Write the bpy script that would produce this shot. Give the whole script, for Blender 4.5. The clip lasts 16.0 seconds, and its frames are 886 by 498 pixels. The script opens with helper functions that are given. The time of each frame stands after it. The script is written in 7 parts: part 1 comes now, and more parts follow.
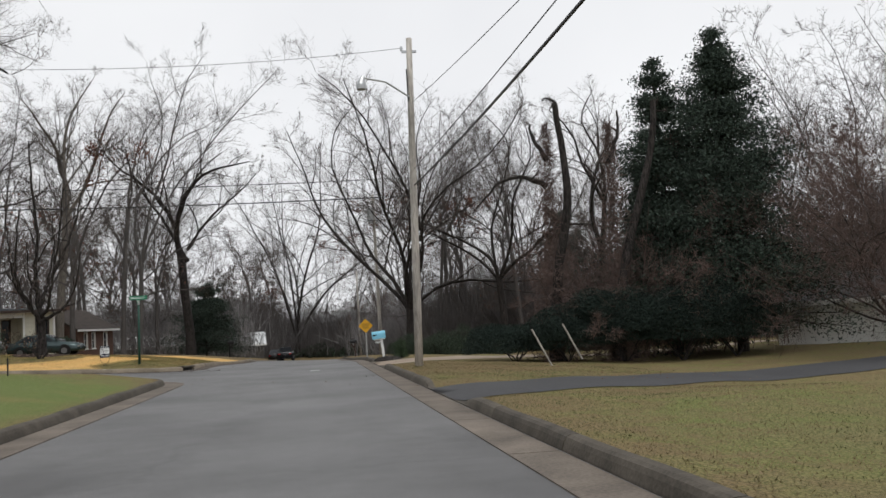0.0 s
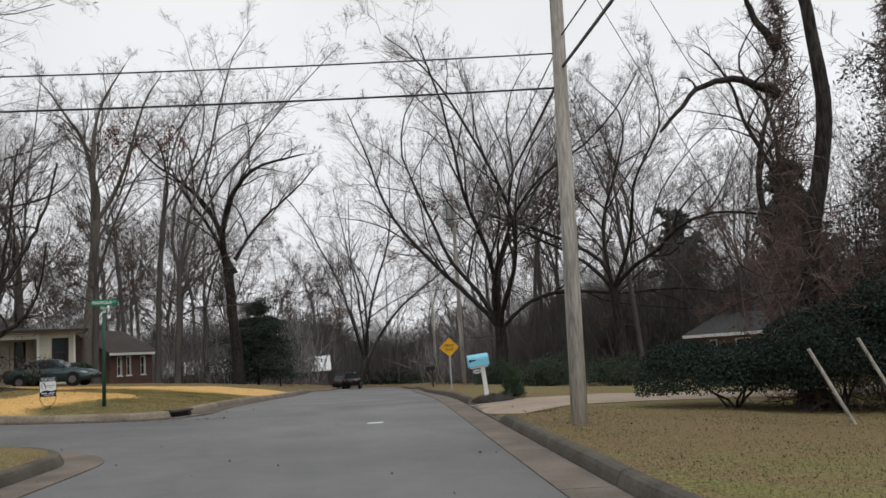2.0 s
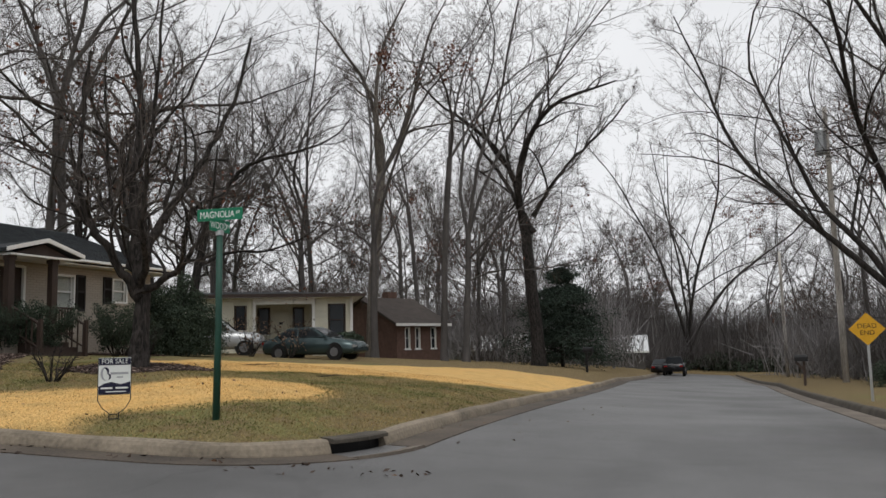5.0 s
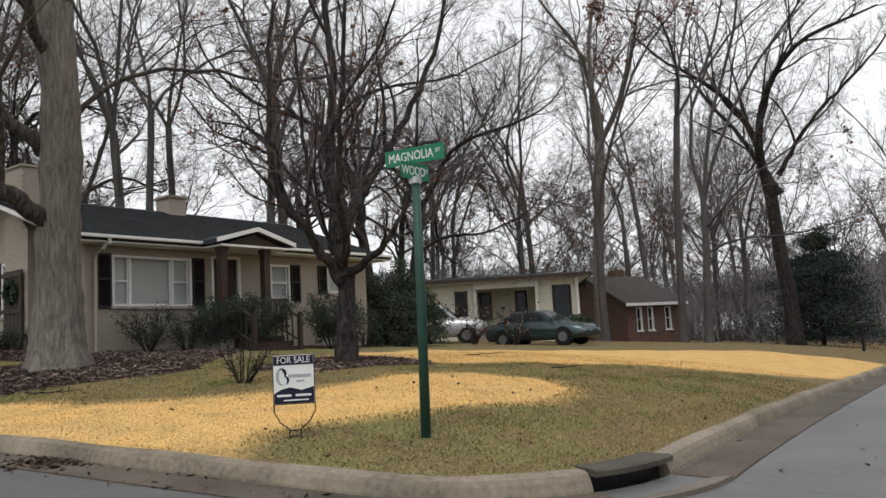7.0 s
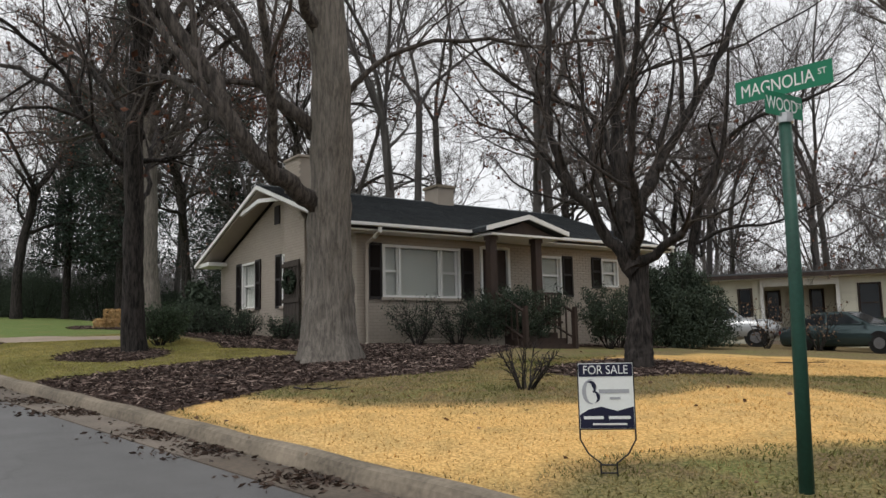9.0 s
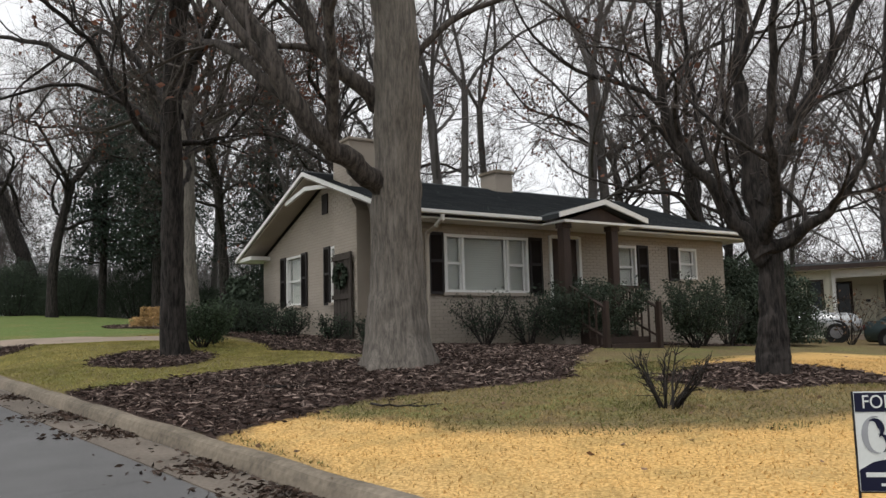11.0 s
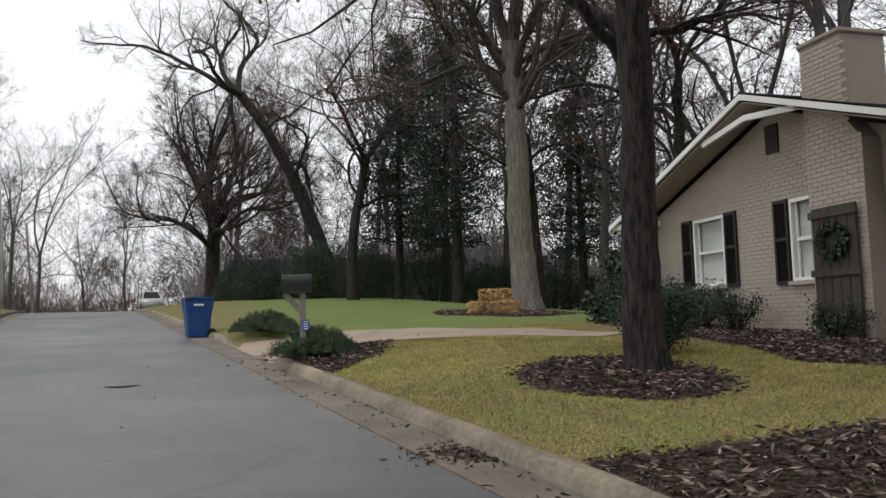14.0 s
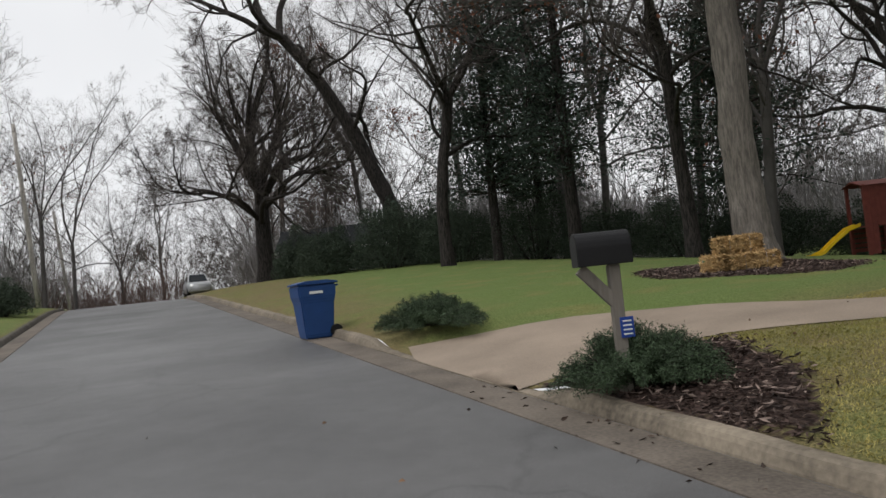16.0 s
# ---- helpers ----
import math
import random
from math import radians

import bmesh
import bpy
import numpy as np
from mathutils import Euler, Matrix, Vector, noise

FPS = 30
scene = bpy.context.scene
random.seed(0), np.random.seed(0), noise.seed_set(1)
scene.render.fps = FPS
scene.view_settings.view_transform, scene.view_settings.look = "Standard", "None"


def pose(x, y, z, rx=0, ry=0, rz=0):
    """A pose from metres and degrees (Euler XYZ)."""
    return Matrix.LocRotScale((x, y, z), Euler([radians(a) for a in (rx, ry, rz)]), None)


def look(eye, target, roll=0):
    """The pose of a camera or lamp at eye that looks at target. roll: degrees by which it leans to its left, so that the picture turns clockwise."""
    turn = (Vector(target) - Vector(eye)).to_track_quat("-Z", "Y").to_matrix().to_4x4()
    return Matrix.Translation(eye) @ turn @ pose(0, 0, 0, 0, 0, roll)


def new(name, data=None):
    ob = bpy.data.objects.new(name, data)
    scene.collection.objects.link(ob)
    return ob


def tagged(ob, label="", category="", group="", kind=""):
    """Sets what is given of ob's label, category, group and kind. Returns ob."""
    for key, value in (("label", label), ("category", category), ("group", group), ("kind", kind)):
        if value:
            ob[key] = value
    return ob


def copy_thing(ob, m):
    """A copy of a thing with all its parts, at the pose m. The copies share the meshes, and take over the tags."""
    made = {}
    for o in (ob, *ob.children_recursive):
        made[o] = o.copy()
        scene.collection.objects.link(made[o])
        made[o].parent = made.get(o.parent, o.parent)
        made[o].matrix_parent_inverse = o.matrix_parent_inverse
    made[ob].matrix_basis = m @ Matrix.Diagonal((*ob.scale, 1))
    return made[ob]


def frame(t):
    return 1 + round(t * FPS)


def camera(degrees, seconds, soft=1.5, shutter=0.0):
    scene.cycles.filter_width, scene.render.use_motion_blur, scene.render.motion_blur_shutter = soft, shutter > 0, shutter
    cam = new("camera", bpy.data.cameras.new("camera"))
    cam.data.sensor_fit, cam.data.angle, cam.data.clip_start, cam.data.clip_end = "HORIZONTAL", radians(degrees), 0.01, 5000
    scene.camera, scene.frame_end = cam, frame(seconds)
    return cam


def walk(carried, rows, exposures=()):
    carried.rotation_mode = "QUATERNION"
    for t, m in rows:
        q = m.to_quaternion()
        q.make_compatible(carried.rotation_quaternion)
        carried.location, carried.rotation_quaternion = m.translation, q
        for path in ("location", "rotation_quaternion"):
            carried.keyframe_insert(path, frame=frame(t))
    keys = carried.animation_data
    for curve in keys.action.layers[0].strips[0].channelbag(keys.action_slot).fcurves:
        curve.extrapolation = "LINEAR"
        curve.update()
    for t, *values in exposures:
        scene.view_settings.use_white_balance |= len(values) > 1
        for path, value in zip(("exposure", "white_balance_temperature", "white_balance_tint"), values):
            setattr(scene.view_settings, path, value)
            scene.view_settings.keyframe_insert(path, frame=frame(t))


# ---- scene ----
cam = camera(56.5, 16.0)
PATH = [
    (0, (1.074, 2.401, 1.217), (1.233, 4.386, 1.406), -3.7),
    (0.5, (0.943, 5.631, 1.196), (1.064, 7.617, 1.393), -3.3),
    (1, (0.764, 8.803, 1.189), (0.862, 10.789, 1.398), -3.7),
    (1.5, (0.554, 11.674, 1.233), (0.609, 13.66, 1.467), -4.0),
    (2, (0.332, 14.564, 1.252), (0.325, 16.547, 1.508), -3.8),
    (2.5, (0.089, 17.171, 1.267), (0.017, 19.152, 1.534), -3.5),
    (3, (-0.164, 19.616, 1.268), (-0.318, 21.593, 1.532), -2.8),
    (3.5, (-0.466, 21.671, 1.295), (-0.717, 23.639, 1.553), -2.3),
    (4, (-0.81, 23.549, 1.296), (-1.221, 25.489, 1.558), -2.3),
    (4.2, (-0.978, 24.181, 1.327), (-1.46, 26.105, 1.582), -2.3),
    (6.3, (-2.897, 28.166, 1.386), (-3.947, 29.852, 1.612), -1.6),
    (6.5, (-3.015, 28.336, 1.387), (-4.103, 29.999, 1.612), -2.3),
    (7, (-3.514, 28.856, 1.402), (-4.709, 30.444, 1.623), -3.2),
    (7.5, (-4.004, 29.297, 1.412), (-5.304, 30.8, 1.637), -3.1),
    (8, (-4.442, 29.585, 1.425), (-5.856, 30.98, 1.66), -2.5),
    (8.5, (-4.821, 29.773, 1.462), (-6.356, 31.033, 1.7), -1.4),
    (9, (-5.215, 29.931, 1.48), (-6.839, 31.073, 1.716), -1.2),
    (9.2, (-5.333, 30.002, 1.496), (-6.984, 31.108, 1.73), -1.8),
    (11.3, (-7.462, 30.365, 1.657), (-9.138, 31.434, 1.877), -1.4),
    (11.5, (-7.654, 30.352, 1.688), (-9.364, 31.367, 1.908), -1.8),
    (12, (-8.503, 30.281, 1.755), (-10.302, 31.127, 1.978), -2.1),
    (12.5, (-9.605, 30.157, 1.808), (-11.47, 30.851, 2.014), -2.2),
    (13, (-10.82, 29.98, 1.893), (-12.712, 30.605, 2.066), -2.9),
    (13.5, (-12.317, 29.826, 1.955), (-14.221, 30.419, 2.115), -2.7),
    (14, (-13.898, 29.581, 2.058), (-15.812, 30.133, 2.243), -1.5),
    (14.5, (-15.55, 29.216, 2.15), (-17.468, 29.748, 2.343), -1.6),
    (15, (-17.371, 28.823, 2.3), (-19.295, 29.348, 2.453), -2.1),
    (15.5, (-19.296, 28.426, 2.468), (-21.227, 28.933, 2.584), -3.4),
    (16, (-21.3, 27.91, 2.656), (-23.235, 28.406, 2.744), -6.1),
]
walk(cam, [(t, look(eye, target, roll)) for t, eye, target, roll in PATH],
     exposures=[(0, 0.2), (3, 0.15), (4.2, 0.12), (7, 0.44), (8, 0.52), (8.5, 0.5), (9, 0.36), (11.5, 0.44), (12.2, 0.34), (13, 0.28), (14, 0.42), (14.5, 0.34), (15, 0.26), (16, 0.16)])

# ---- world, sun, exposure ----
world = bpy.data.worlds.new("overcast_sky")
scene.world = world
world.use_nodes = True
wn, wl = world.node_tree.nodes, world.node_tree.links
wbg = wn["Background"]
sky = wn.new("ShaderNodeTexSky")
sky.sky_type, sky.sun_disc = "NISHITA", False
sky.sun_elevation, sky.sun_rotation = radians(35), radians(200)
dull = wn.new("ShaderNodeHueSaturation")
dull.inputs["Saturation"].default_value = 0.12
dull.inputs["Value"].default_value = 0.075
wl.new(sky.outputs[0], dull.inputs["Color"])
cloud = wn.new("ShaderNodeTexNoise")
cloud.inputs["Scale"].default_value, cloud.inputs["Detail"].default_value = 2.2, 4
cramp = wn.new("ShaderNodeValToRGB")
cramp.color_ramp.elements[0].position, cramp.color_ramp.elements[0].color = 0.3, (0.80, 0.81, 0.84, 1)
cramp.color_ramp.elements[1].position, cramp.color_ramp.elements[1].color = 0.7, (0.92, 0.93, 0.95, 1)
wl.new(cloud.outputs[0], cramp.inputs[0])
both = wn.new("ShaderNodeMixRGB")
both.inputs[0].default_value = 0.8
wl.new(dull.outputs[0], both.inputs[1])
wl.new(cramp.outputs[0], both.inputs[2])
wl.new(both.outputs[0], wbg.inputs[0])
wbg.inputs[1].default_value = 1.0
sun = new("sun", bpy.data.lights.new("sun", "SUN"))
sun.data.energy, sun.data.angle, sun.data.color = 1.0, radians(25), (1.0, 0.97, 0.93)
sun.matrix_world = look((0, 0, 30), (-8, 12, 0))

# ---- materials ----
MATS = {}


def material(name, color, rough=0.8, spread=0.25, scale=6.0, fine=60.0, bump=0.2, metal=0.0, stretch=(1, 1, 1), tint=None, island=0.0, spec=0.3, sharp=0.18):
    """A surface whose colour varies at two scales, with fine relief; island: how far single pieces differ."""
    if name in MATS:
        return MATS[name]
    m = bpy.data.materials.new(name)
    m.use_nodes = True
    n, l = m.node_tree.nodes, m.node_tree.links
    b = n["Principled BSDF"]
    b.inputs["Metallic"].default_value = metal
    b.inputs["Specular IOR Level"].default_value = spec
    co = n.new("ShaderNodeTexCoord")
    mp = n.new("ShaderNodeMapping")
    mp.inputs["Scale"].default_value = stretch
    l.new(co.outputs["Object"], mp.inputs[0])
    big, small = n.new("ShaderNodeTexNoise"), n.new("ShaderNodeTexNoise")
    for node, sc in ((big, scale), (small, fine)):
        node.inputs["Scale"].default_value, node.inputs["Detail"].default_value = sc, 5
        l.new(mp.outputs[0], node.inputs["Vector"])
    mixn = n.new("ShaderNodeMath")
    mixn.operation = "MULTIPLY_ADD"
    mixn.inputs[1].default_value = 0.6
    l.new(big.outputs[0], mixn.inputs[0])
    half = n.new("ShaderNodeMath")
    half.operation = "MULTIPLY"
    half.inputs[1].default_value = 0.4
    l.new(small.outputs[0], half.inputs[0])
    l.new(half.outputs[0], mixn.inputs[2])
    ramp = n.new("ShaderNodeValToRGB")
    lo = [c * (1 - spread) for c in color]
    hi = [min(1, c * (1 + spread)) for c in (tint or color)]
    ramp.color_ramp.elements[0].position, ramp.color_ramp.elements[0].color = 0.5 - sharp, (*lo, 1)
    ramp.color_ramp.elements[1].position, ramp.color_ramp.elements[1].color = 0.5 + sharp, (*hi, 1)
    l.new(mixn.outputs[0], ramp.inputs[0])
    out = ramp.outputs[0]
    if island:
        hs = n.new("ShaderNodeHueSaturation")
        geo, info, add = n.new("ShaderNodeNewGeometry"), n.new("ShaderNodeObjectInfo"), n.new("ShaderNodeMath")
        add.operation = "ADD"
        l.new(geo.outputs["Random Per Island"], add.inputs[0])
        l.new(info.outputs["Random"], add.inputs[1])
        fr, sc2 = n.new("ShaderNodeMath"), n.new("ShaderNodeMath")
        fr.operation, sc2.operation = "FRACT", "MULTIPLY_ADD"
        sc2.inputs[1].default_value, sc2.inputs[2].default_value = 2 * island, 1 - island
        l.new(add.outputs[0], fr.inputs[0])
        l.new(fr.outputs[0], sc2.inputs[0])
        l.new(sc2.outputs[0], hs.inputs["Value"])
        l.new(out, hs.inputs["Color"])
        out = hs.outputs[0]
    l.new(out, b.inputs["Base Color"])
    rr = n.new("ShaderNodeMath")
    rr.operation = "MULTIPLY_ADD"
    rr.inputs[1].default_value, rr.inputs[2].default_value = 0.2, rough - 0.1
    l.new(mixn.outputs[0], rr.inputs[0])
    l.new(rr.outputs[0], b.inputs["Roughness"])
    if bump:
        bp = n.new("ShaderNodeBump")
        bp.inputs["Strength"].default_value, bp.inputs["Distance"].default_value = bump, 0.02
        l.new(mixn.outputs[0], bp.inputs["Height"])
        l.new(bp.outputs[0], b.inputs["Normal"])
    MATS[name] = m
    return m


def glass(name, tint=(0.02, 0.025, 0.03)):
    """A dark window pane that mirrors the sky."""
    if name not in MATS:
        m = MATS[name] = bpy.data.materials.new(name)
        m.use_nodes = True
        b = m.node_tree.nodes["Principled BSDF"]
        b.inputs["Base Color"].default_value = (*tint, 1)
        b.inputs["Roughness"].default_value = 0.08
        b.inputs["Specular IOR Level"].default_value = 0.2
    return MATS[name]


DRIVE_ASPHALT = material("drive_asphalt", (0.055, 0.055, 0.058), 0.85, 0.2, 0.8, 70, 0.3)
CONCRETE = material("kerb_concrete", (0.2, 0.168, 0.128), 0.85, 0.55, 1.1, 18, 0.3, island=0.1)
# colour darkened both for moss and for the shade on the kerb face
MOSSY_SHADED = material("mossy_shaded_kerb_concrete", (0.078, 0.068, 0.055), 0.9, 0.5, 2.2, 30, 0.4, island=0.1)
GUTTER = material("gutter_concrete", (0.14, 0.118, 0.097), 0.85, 0.5, 1.2, 30, 0.3, island=0.06)
GUTTER_DIRTY = material("dirt_stained_gutter", (0.056, 0.05, 0.045), 0.8, 0.55, 0.9, 25, 0.3, tint=(0.088, 0.07, 0.054))
DRIVE = material("drive_concrete", (0.285, 0.228, 0.177), 0.85, 0.28, 0.9, 50, 0.2)
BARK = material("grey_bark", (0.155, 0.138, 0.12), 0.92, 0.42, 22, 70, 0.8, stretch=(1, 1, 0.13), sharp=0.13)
# oak limbs get a darker bark than the bole
BARK_LIMB = material("dark_limb_bark", (0.062, 0.053, 0.047), 0.92, 0.6, 16, 45, 1.0, stretch=(1, 1, 0.18), sharp=0.1)
BARK_DARK = material("dark_bark", (0.027, 0.023, 0.021), 0.92, 0.75, 16, 45, 1.0, stretch=(1, 1, 0.18), sharp=0.1)
TWIG = material("grey_twig", (0.085, 0.072, 0.065), 0.9, 0.3, 1, 12, 0)
# far bark and brush colours are paled to stand for distance haze
BARK_HAZED = material("hazed_far_bark", (0.088, 0.081, 0.078), 0.92, 0.3, 2, 10, 0.4, stretch=(1, 1, 0.3))
BRUSH_HAZED = material("hazed_far_brush", (0.2, 0.19, 0.19), 0.92, 0.35, 0.3, 4, 0)
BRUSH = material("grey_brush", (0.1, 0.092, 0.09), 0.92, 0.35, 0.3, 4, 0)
TWIG_RED = material("reddish_twig", (0.115, 0.08, 0.07), 0.9, 0.3, 1, 12, 0)
BRICK = material("painted_brick", (0.372, 0.326, 0.276), 0.75, 0.1, 1.2, 60, 0.2, island=0.03)
MORTAR = material("painted_mortar", (0.3, 0.262, 0.221), 0.85, 0.08, 2, 70, 0.2)
SHINGLE = material("charcoal_shingle", (0.03, 0.034, 0.037), 0.9, 0.35, 3, 120, 0.4, island=0.15)
WHITE = material("white_trim_paint", (0.74, 0.74, 0.72), 0.5, 0.06, 3, 60, 0.05)
BROWN_WOOD = material("brown_stained_wood", (0.045, 0.03, 0.024), 0.6, 0.3, 3, 30, 0.2, stretch=(1, 1, 0.2))
SHUTTER = material("dark_shutter_paint", (0.022, 0.018, 0.018), 0.5, 0.2, 4, 40, 0.1)
BLIND = material("white_blind", (0.7, 0.7, 0.65), 0.6, 0.05, 4, 40, 0.05)
PANE = glass("window_glass")
BLACK = material("black_paint", (0.012, 0.012, 0.013), 0.4, 0.2, 5, 40, 0.05)
STEEL = material("galvanised_steel", (0.45, 0.46, 0.47), 0.4, 0.15, 6, 50, 0.05, metal=0.9)
POLE_WOOD = material("weathered_pole_wood", (0.37, 0.345, 0.315), 0.9, 0.45, 5, 40, 0.6, stretch=(1, 1, 0.12), sharp=0.14)
EVERGREEN = material("evergreen_leaf", (0.05, 0.067, 0.047), 0.75, 0.35, 2, 9, 0, island=0.4, spec=0.12)
HEDGE = material("dark_hedge_leaf", (0.026, 0.037, 0.031), 0.8, 0.35, 2, 9, 0, island=0.4, spec=0.08)
CONIFER = material("conifer_needles", (0.042, 0.058, 0.046), 0.8, 0.35, 1, 6, 0, island=0.4, spec=0.12)
JUNIPER = material("juniper_needles", (0.05, 0.078, 0.04), 0.7, 0.35, 2, 9, 0, island=0.45)
DRYLEAF = material("dry_leaf", (0.17, 0.105, 0.065), 0.8, 0.4, 4, 30, 0, island=0.5)
OAKLEAF = material("clinging_brown_leaf", (0.12, 0.05, 0.03), 0.8, 0.4, 4, 30, 0, island=0.5)
CHIP = material("bark_chip", (0.055, 0.036, 0.03), 0.85, 0.4, 6, 40, 0, island=0.6)
GREEN_SIGN = material("green_sign_sheeting", (0.012, 0.17, 0.09), 0.45, 0.1, 6, 60, 0.02)
GREEN_POST = material("green_post_paint", (0.018, 0.062, 0.045), 0.5, 0.25, 5, 40, 0.05)

# ---- the lie of the land ----


def sstep(a, b, v):
    t = np.clip((v - a) / (b - a), 0, 1)
    return t * t * (3 - 2 * t)


def road_z(x, y):
    """Height of the carriageways: rising westwards to a crest, dipping northwards."""
    w = np.minimum(-3 - x, 95)
    rise = 0.055 * (np.sqrt(w * w + 4) + w) / 2
    rise = rise - 0.0016 * np.minimum(np.maximum(0, -58 - x), 60) ** 2
    d = np.maximum(0, y - 36)
    dip = 0.9 * (1 - np.exp(-((d / 22) ** 1.6))) + 0.03 * np.clip(y - 66, 0, 60)
    return 0.02 + rise - dip


def east_x(y):
    return 2.85 - 0.082 * (y - 7.5)


def west_x(y):
    return -3.81 - 0.085 * (y - 13.5) - 0.6 * sstep(24, 36, y)


def north_y(x):
    return 33 + 0.13 * (x + 11.2)


def south_y(x):
    return 26.4 + 0.13 * (x + 11.2)


def road_s(x, y, r=1.9):
    """Signed distance from the kerb line: below zero on the carriageway."""
    a = np.maximum(np.maximum(x - east_x(y), west_x(y) - x), y - 122)
    b = np.maximum(np.maximum(y - north_y(x), south_y(x) - y), x + 3)
    u, v = np.maximum(r - a, 0), np.maximum(r - b, 0)
    return np.maximum(r, np.minimum(a, b)) - np.sqrt(u * u + v * v)


# driveways: centre points with width
DRIVES = {
    "asphalt_driveway": [(1.7, 16.9, 3.0), (5.0, 18.4, 3.0), (10, 20.9, 2.8), (17, 23.6, 2.6)],
    "concrete_driveway": [(0.4, 32.0, 4.2), (2.4, 33.4, 3.2), (7, 35.4, 2.8), (14, 37.5, 2.8), (22, 43, 2.8)],
    "pale_driveway": [(-31.6, 30.1, 4.6), (-31.4, 31.6, 3.6), (-30.5, 33.4, 2.3), (-28.9, 34.9, 1.15), (-26.6, 36.3, 0.9)],
}


def drive_d(x, y):
    """Distance from the nearest driveway's edge."""
    best = np.full(np.shape(x), 1e3)
    for pts in DRIVES.values():
        for (ax, ay, aw), (bx, by, bw) in zip(pts, pts[1:]):
            t = np.clip(((x - ax) * (bx - ax) + (y - ay) * (by - ay)) / ((bx - ax) ** 2 + (by - ay) ** 2), 0, 1)
            best = np.minimum(best, np.hypot(x - ax - t * (bx - ax), y - ay - t * (by - ay)) - (aw + t * (bw - aw)) / 2)
    return best


def land_z(x, y):
    x, y = np.asarray(x, float), np.asarray(y, float)
    s = np.maximum(road_s(x, y), 0)
    lift = 0.115 + 0.5 * (1 - np.exp(-s / 3)) * sstep(2, -4, x) - 0.06 * np.clip(x - 2, 0, 8) * sstep(0, 1.5, s)
    lift = lift * (1 - (1 - sstep(0, 0.9, drive_d(x, y))) * np.exp(-s / 1.5))
    lift = lift * (1 - (1 - sstep(0, 4, s)) * sstep(114, 122, y))
    bumps = 0.02 * np.sin(1.9 * x + 0.7 * y) * np.sin(1.3 * y - 0.4 * x) * sstep(0.3, 2, s)
    bumps = bumps + 0.26 * np.exp(-(((x - 9.5) / 4.5) ** 2) - ((y - 14.0) / 1.9) ** 2) * sstep(0.3, 3, s)
    fall = 0.05 * np.clip(y - 39, 0, 14) * sstep(-30, -36, x)
    return road_z(x, y) + lift + bumps - fall


def gz(x, y):
    """Height of what one stands on at a place."""
    return float(road_z(x, y) if road_s(x, y) < 0 else land_z(x, y))


def inside(poly, x, y):
    """Distance into a closed outline (above zero inside)."""
    x, y = np.asarray(x, float), np.asarray(y, float)
    odd, best = np.zeros(x.shape, bool), np.full(x.shape, 1e3)
    for (ax, ay), (bx, by) in zip(poly, poly[1:] + poly[:1]):
        if ay != by:
            odd ^= ((ay > y) != (by > y)) & (x < (bx - ax) * (y - ay) / (by - ay) + ax)
        t = np.clip(((x - ax) * (bx - ax) + (y - ay) * (by - ay)) / ((bx - ax) ** 2 + (by - ay) ** 2), 0, 1)
        best = np.minimum(best, np.hypot(x - ax - t * (bx - ax), y - ay - t * (by - ay)))
    return np.where(odd, best, -best)


def ring(cx, cy, a, b, n=14):
    return [(cx + a * math.cos(6.2832 * i / n), cy + b * math.sin(6.2832 * i / n)) for i in range(n)]


STRAW = [
    [(-14.7, 32.75), (-15.3, 33.8), (-14.5, 33.8), (-13, 34.3), (-11.9, 35.1), (-11.2, 36.1), (-11.2, 37.8), (-10.9, 39.2), (-9.7, 39.3), (-8.6, 38.4), (-8.2, 36.8), (-8.6, 35.6), (-9.2, 34.9), (-9.55, 34.0), (-9.2, 33.4), (-11.5, 32.95)],
    [(-15.5, 39.8), (-12.3, 40.6), (-10.3, 43.5), (-8.0, 46), (-7.4, 48), (-7.8, 58), (-12.5, 58), (-15.8, 50), (-17.5, 46)],
]
MULCH = [
    [(-19.4, 31.95), (-14.6, 32.6), (-14.9, 34), (-14.6, 36.9), (-16.5, 38.7), (-20.5, 43), (-20.3, 48), (-22, 48.4), (-22, 39), (-29.3, 39), (-29.5, 37.3), (-24, 36.7), (-21.6, 36.0), (-20.2, 36.6), (-19.4, 37.0), (-18.9, 36.2), (-18.8, 34.4), (-19.1, 32.9)],
    ring(-22.2, 33.95, 1.7, 1.0), [(-13.9, 37.5), (-12.6, 37.4), (-12.1, 39.8), (-13.3, 40.9), (-15.2, 40.4)],
    [(-29.4, 30.7), (-25.6, 31.2), (-27.0, 32.3), (-29.2, 32.9)], ring(-35.6, 37.6, 2.6, 1.9),
]


def link_mesh(name, verts, faces, mats, parent=None, smooth=False):
    me = bpy.data.meshes.new(name)
    me.from_pydata([tuple(v) for v in verts] if not isinstance(verts, np.ndarray) else verts.tolist(), [], faces if isinstance(faces, list) else faces.tolist())
    for m in mats if isinstance(mats, (list, tuple)) else [mats]:
        me.materials.append(m)
    if smooth:
        me.polygons.foreach_set("use_smooth", [True] * len(me.polygons))
    ob = new(name, me)
    if parent:
        ob.parent = parent
    return ob


def steps(lo, a, b, hi, h):
    """Even steps from a to b, growing outwards to lo and hi."""
    out = list(np.arange(a, b + h / 2, h))
    for end, sign in ((hi, 1), (lo, -1)):
        v, d = (out[-1], h) if sign > 0 else (out[0], h)
        while (end - v) * sign > 0:
            d *= 1.35
            v += sign * d
            out = out + [v] if sign > 0 else [v] + out
    return np.array(out)


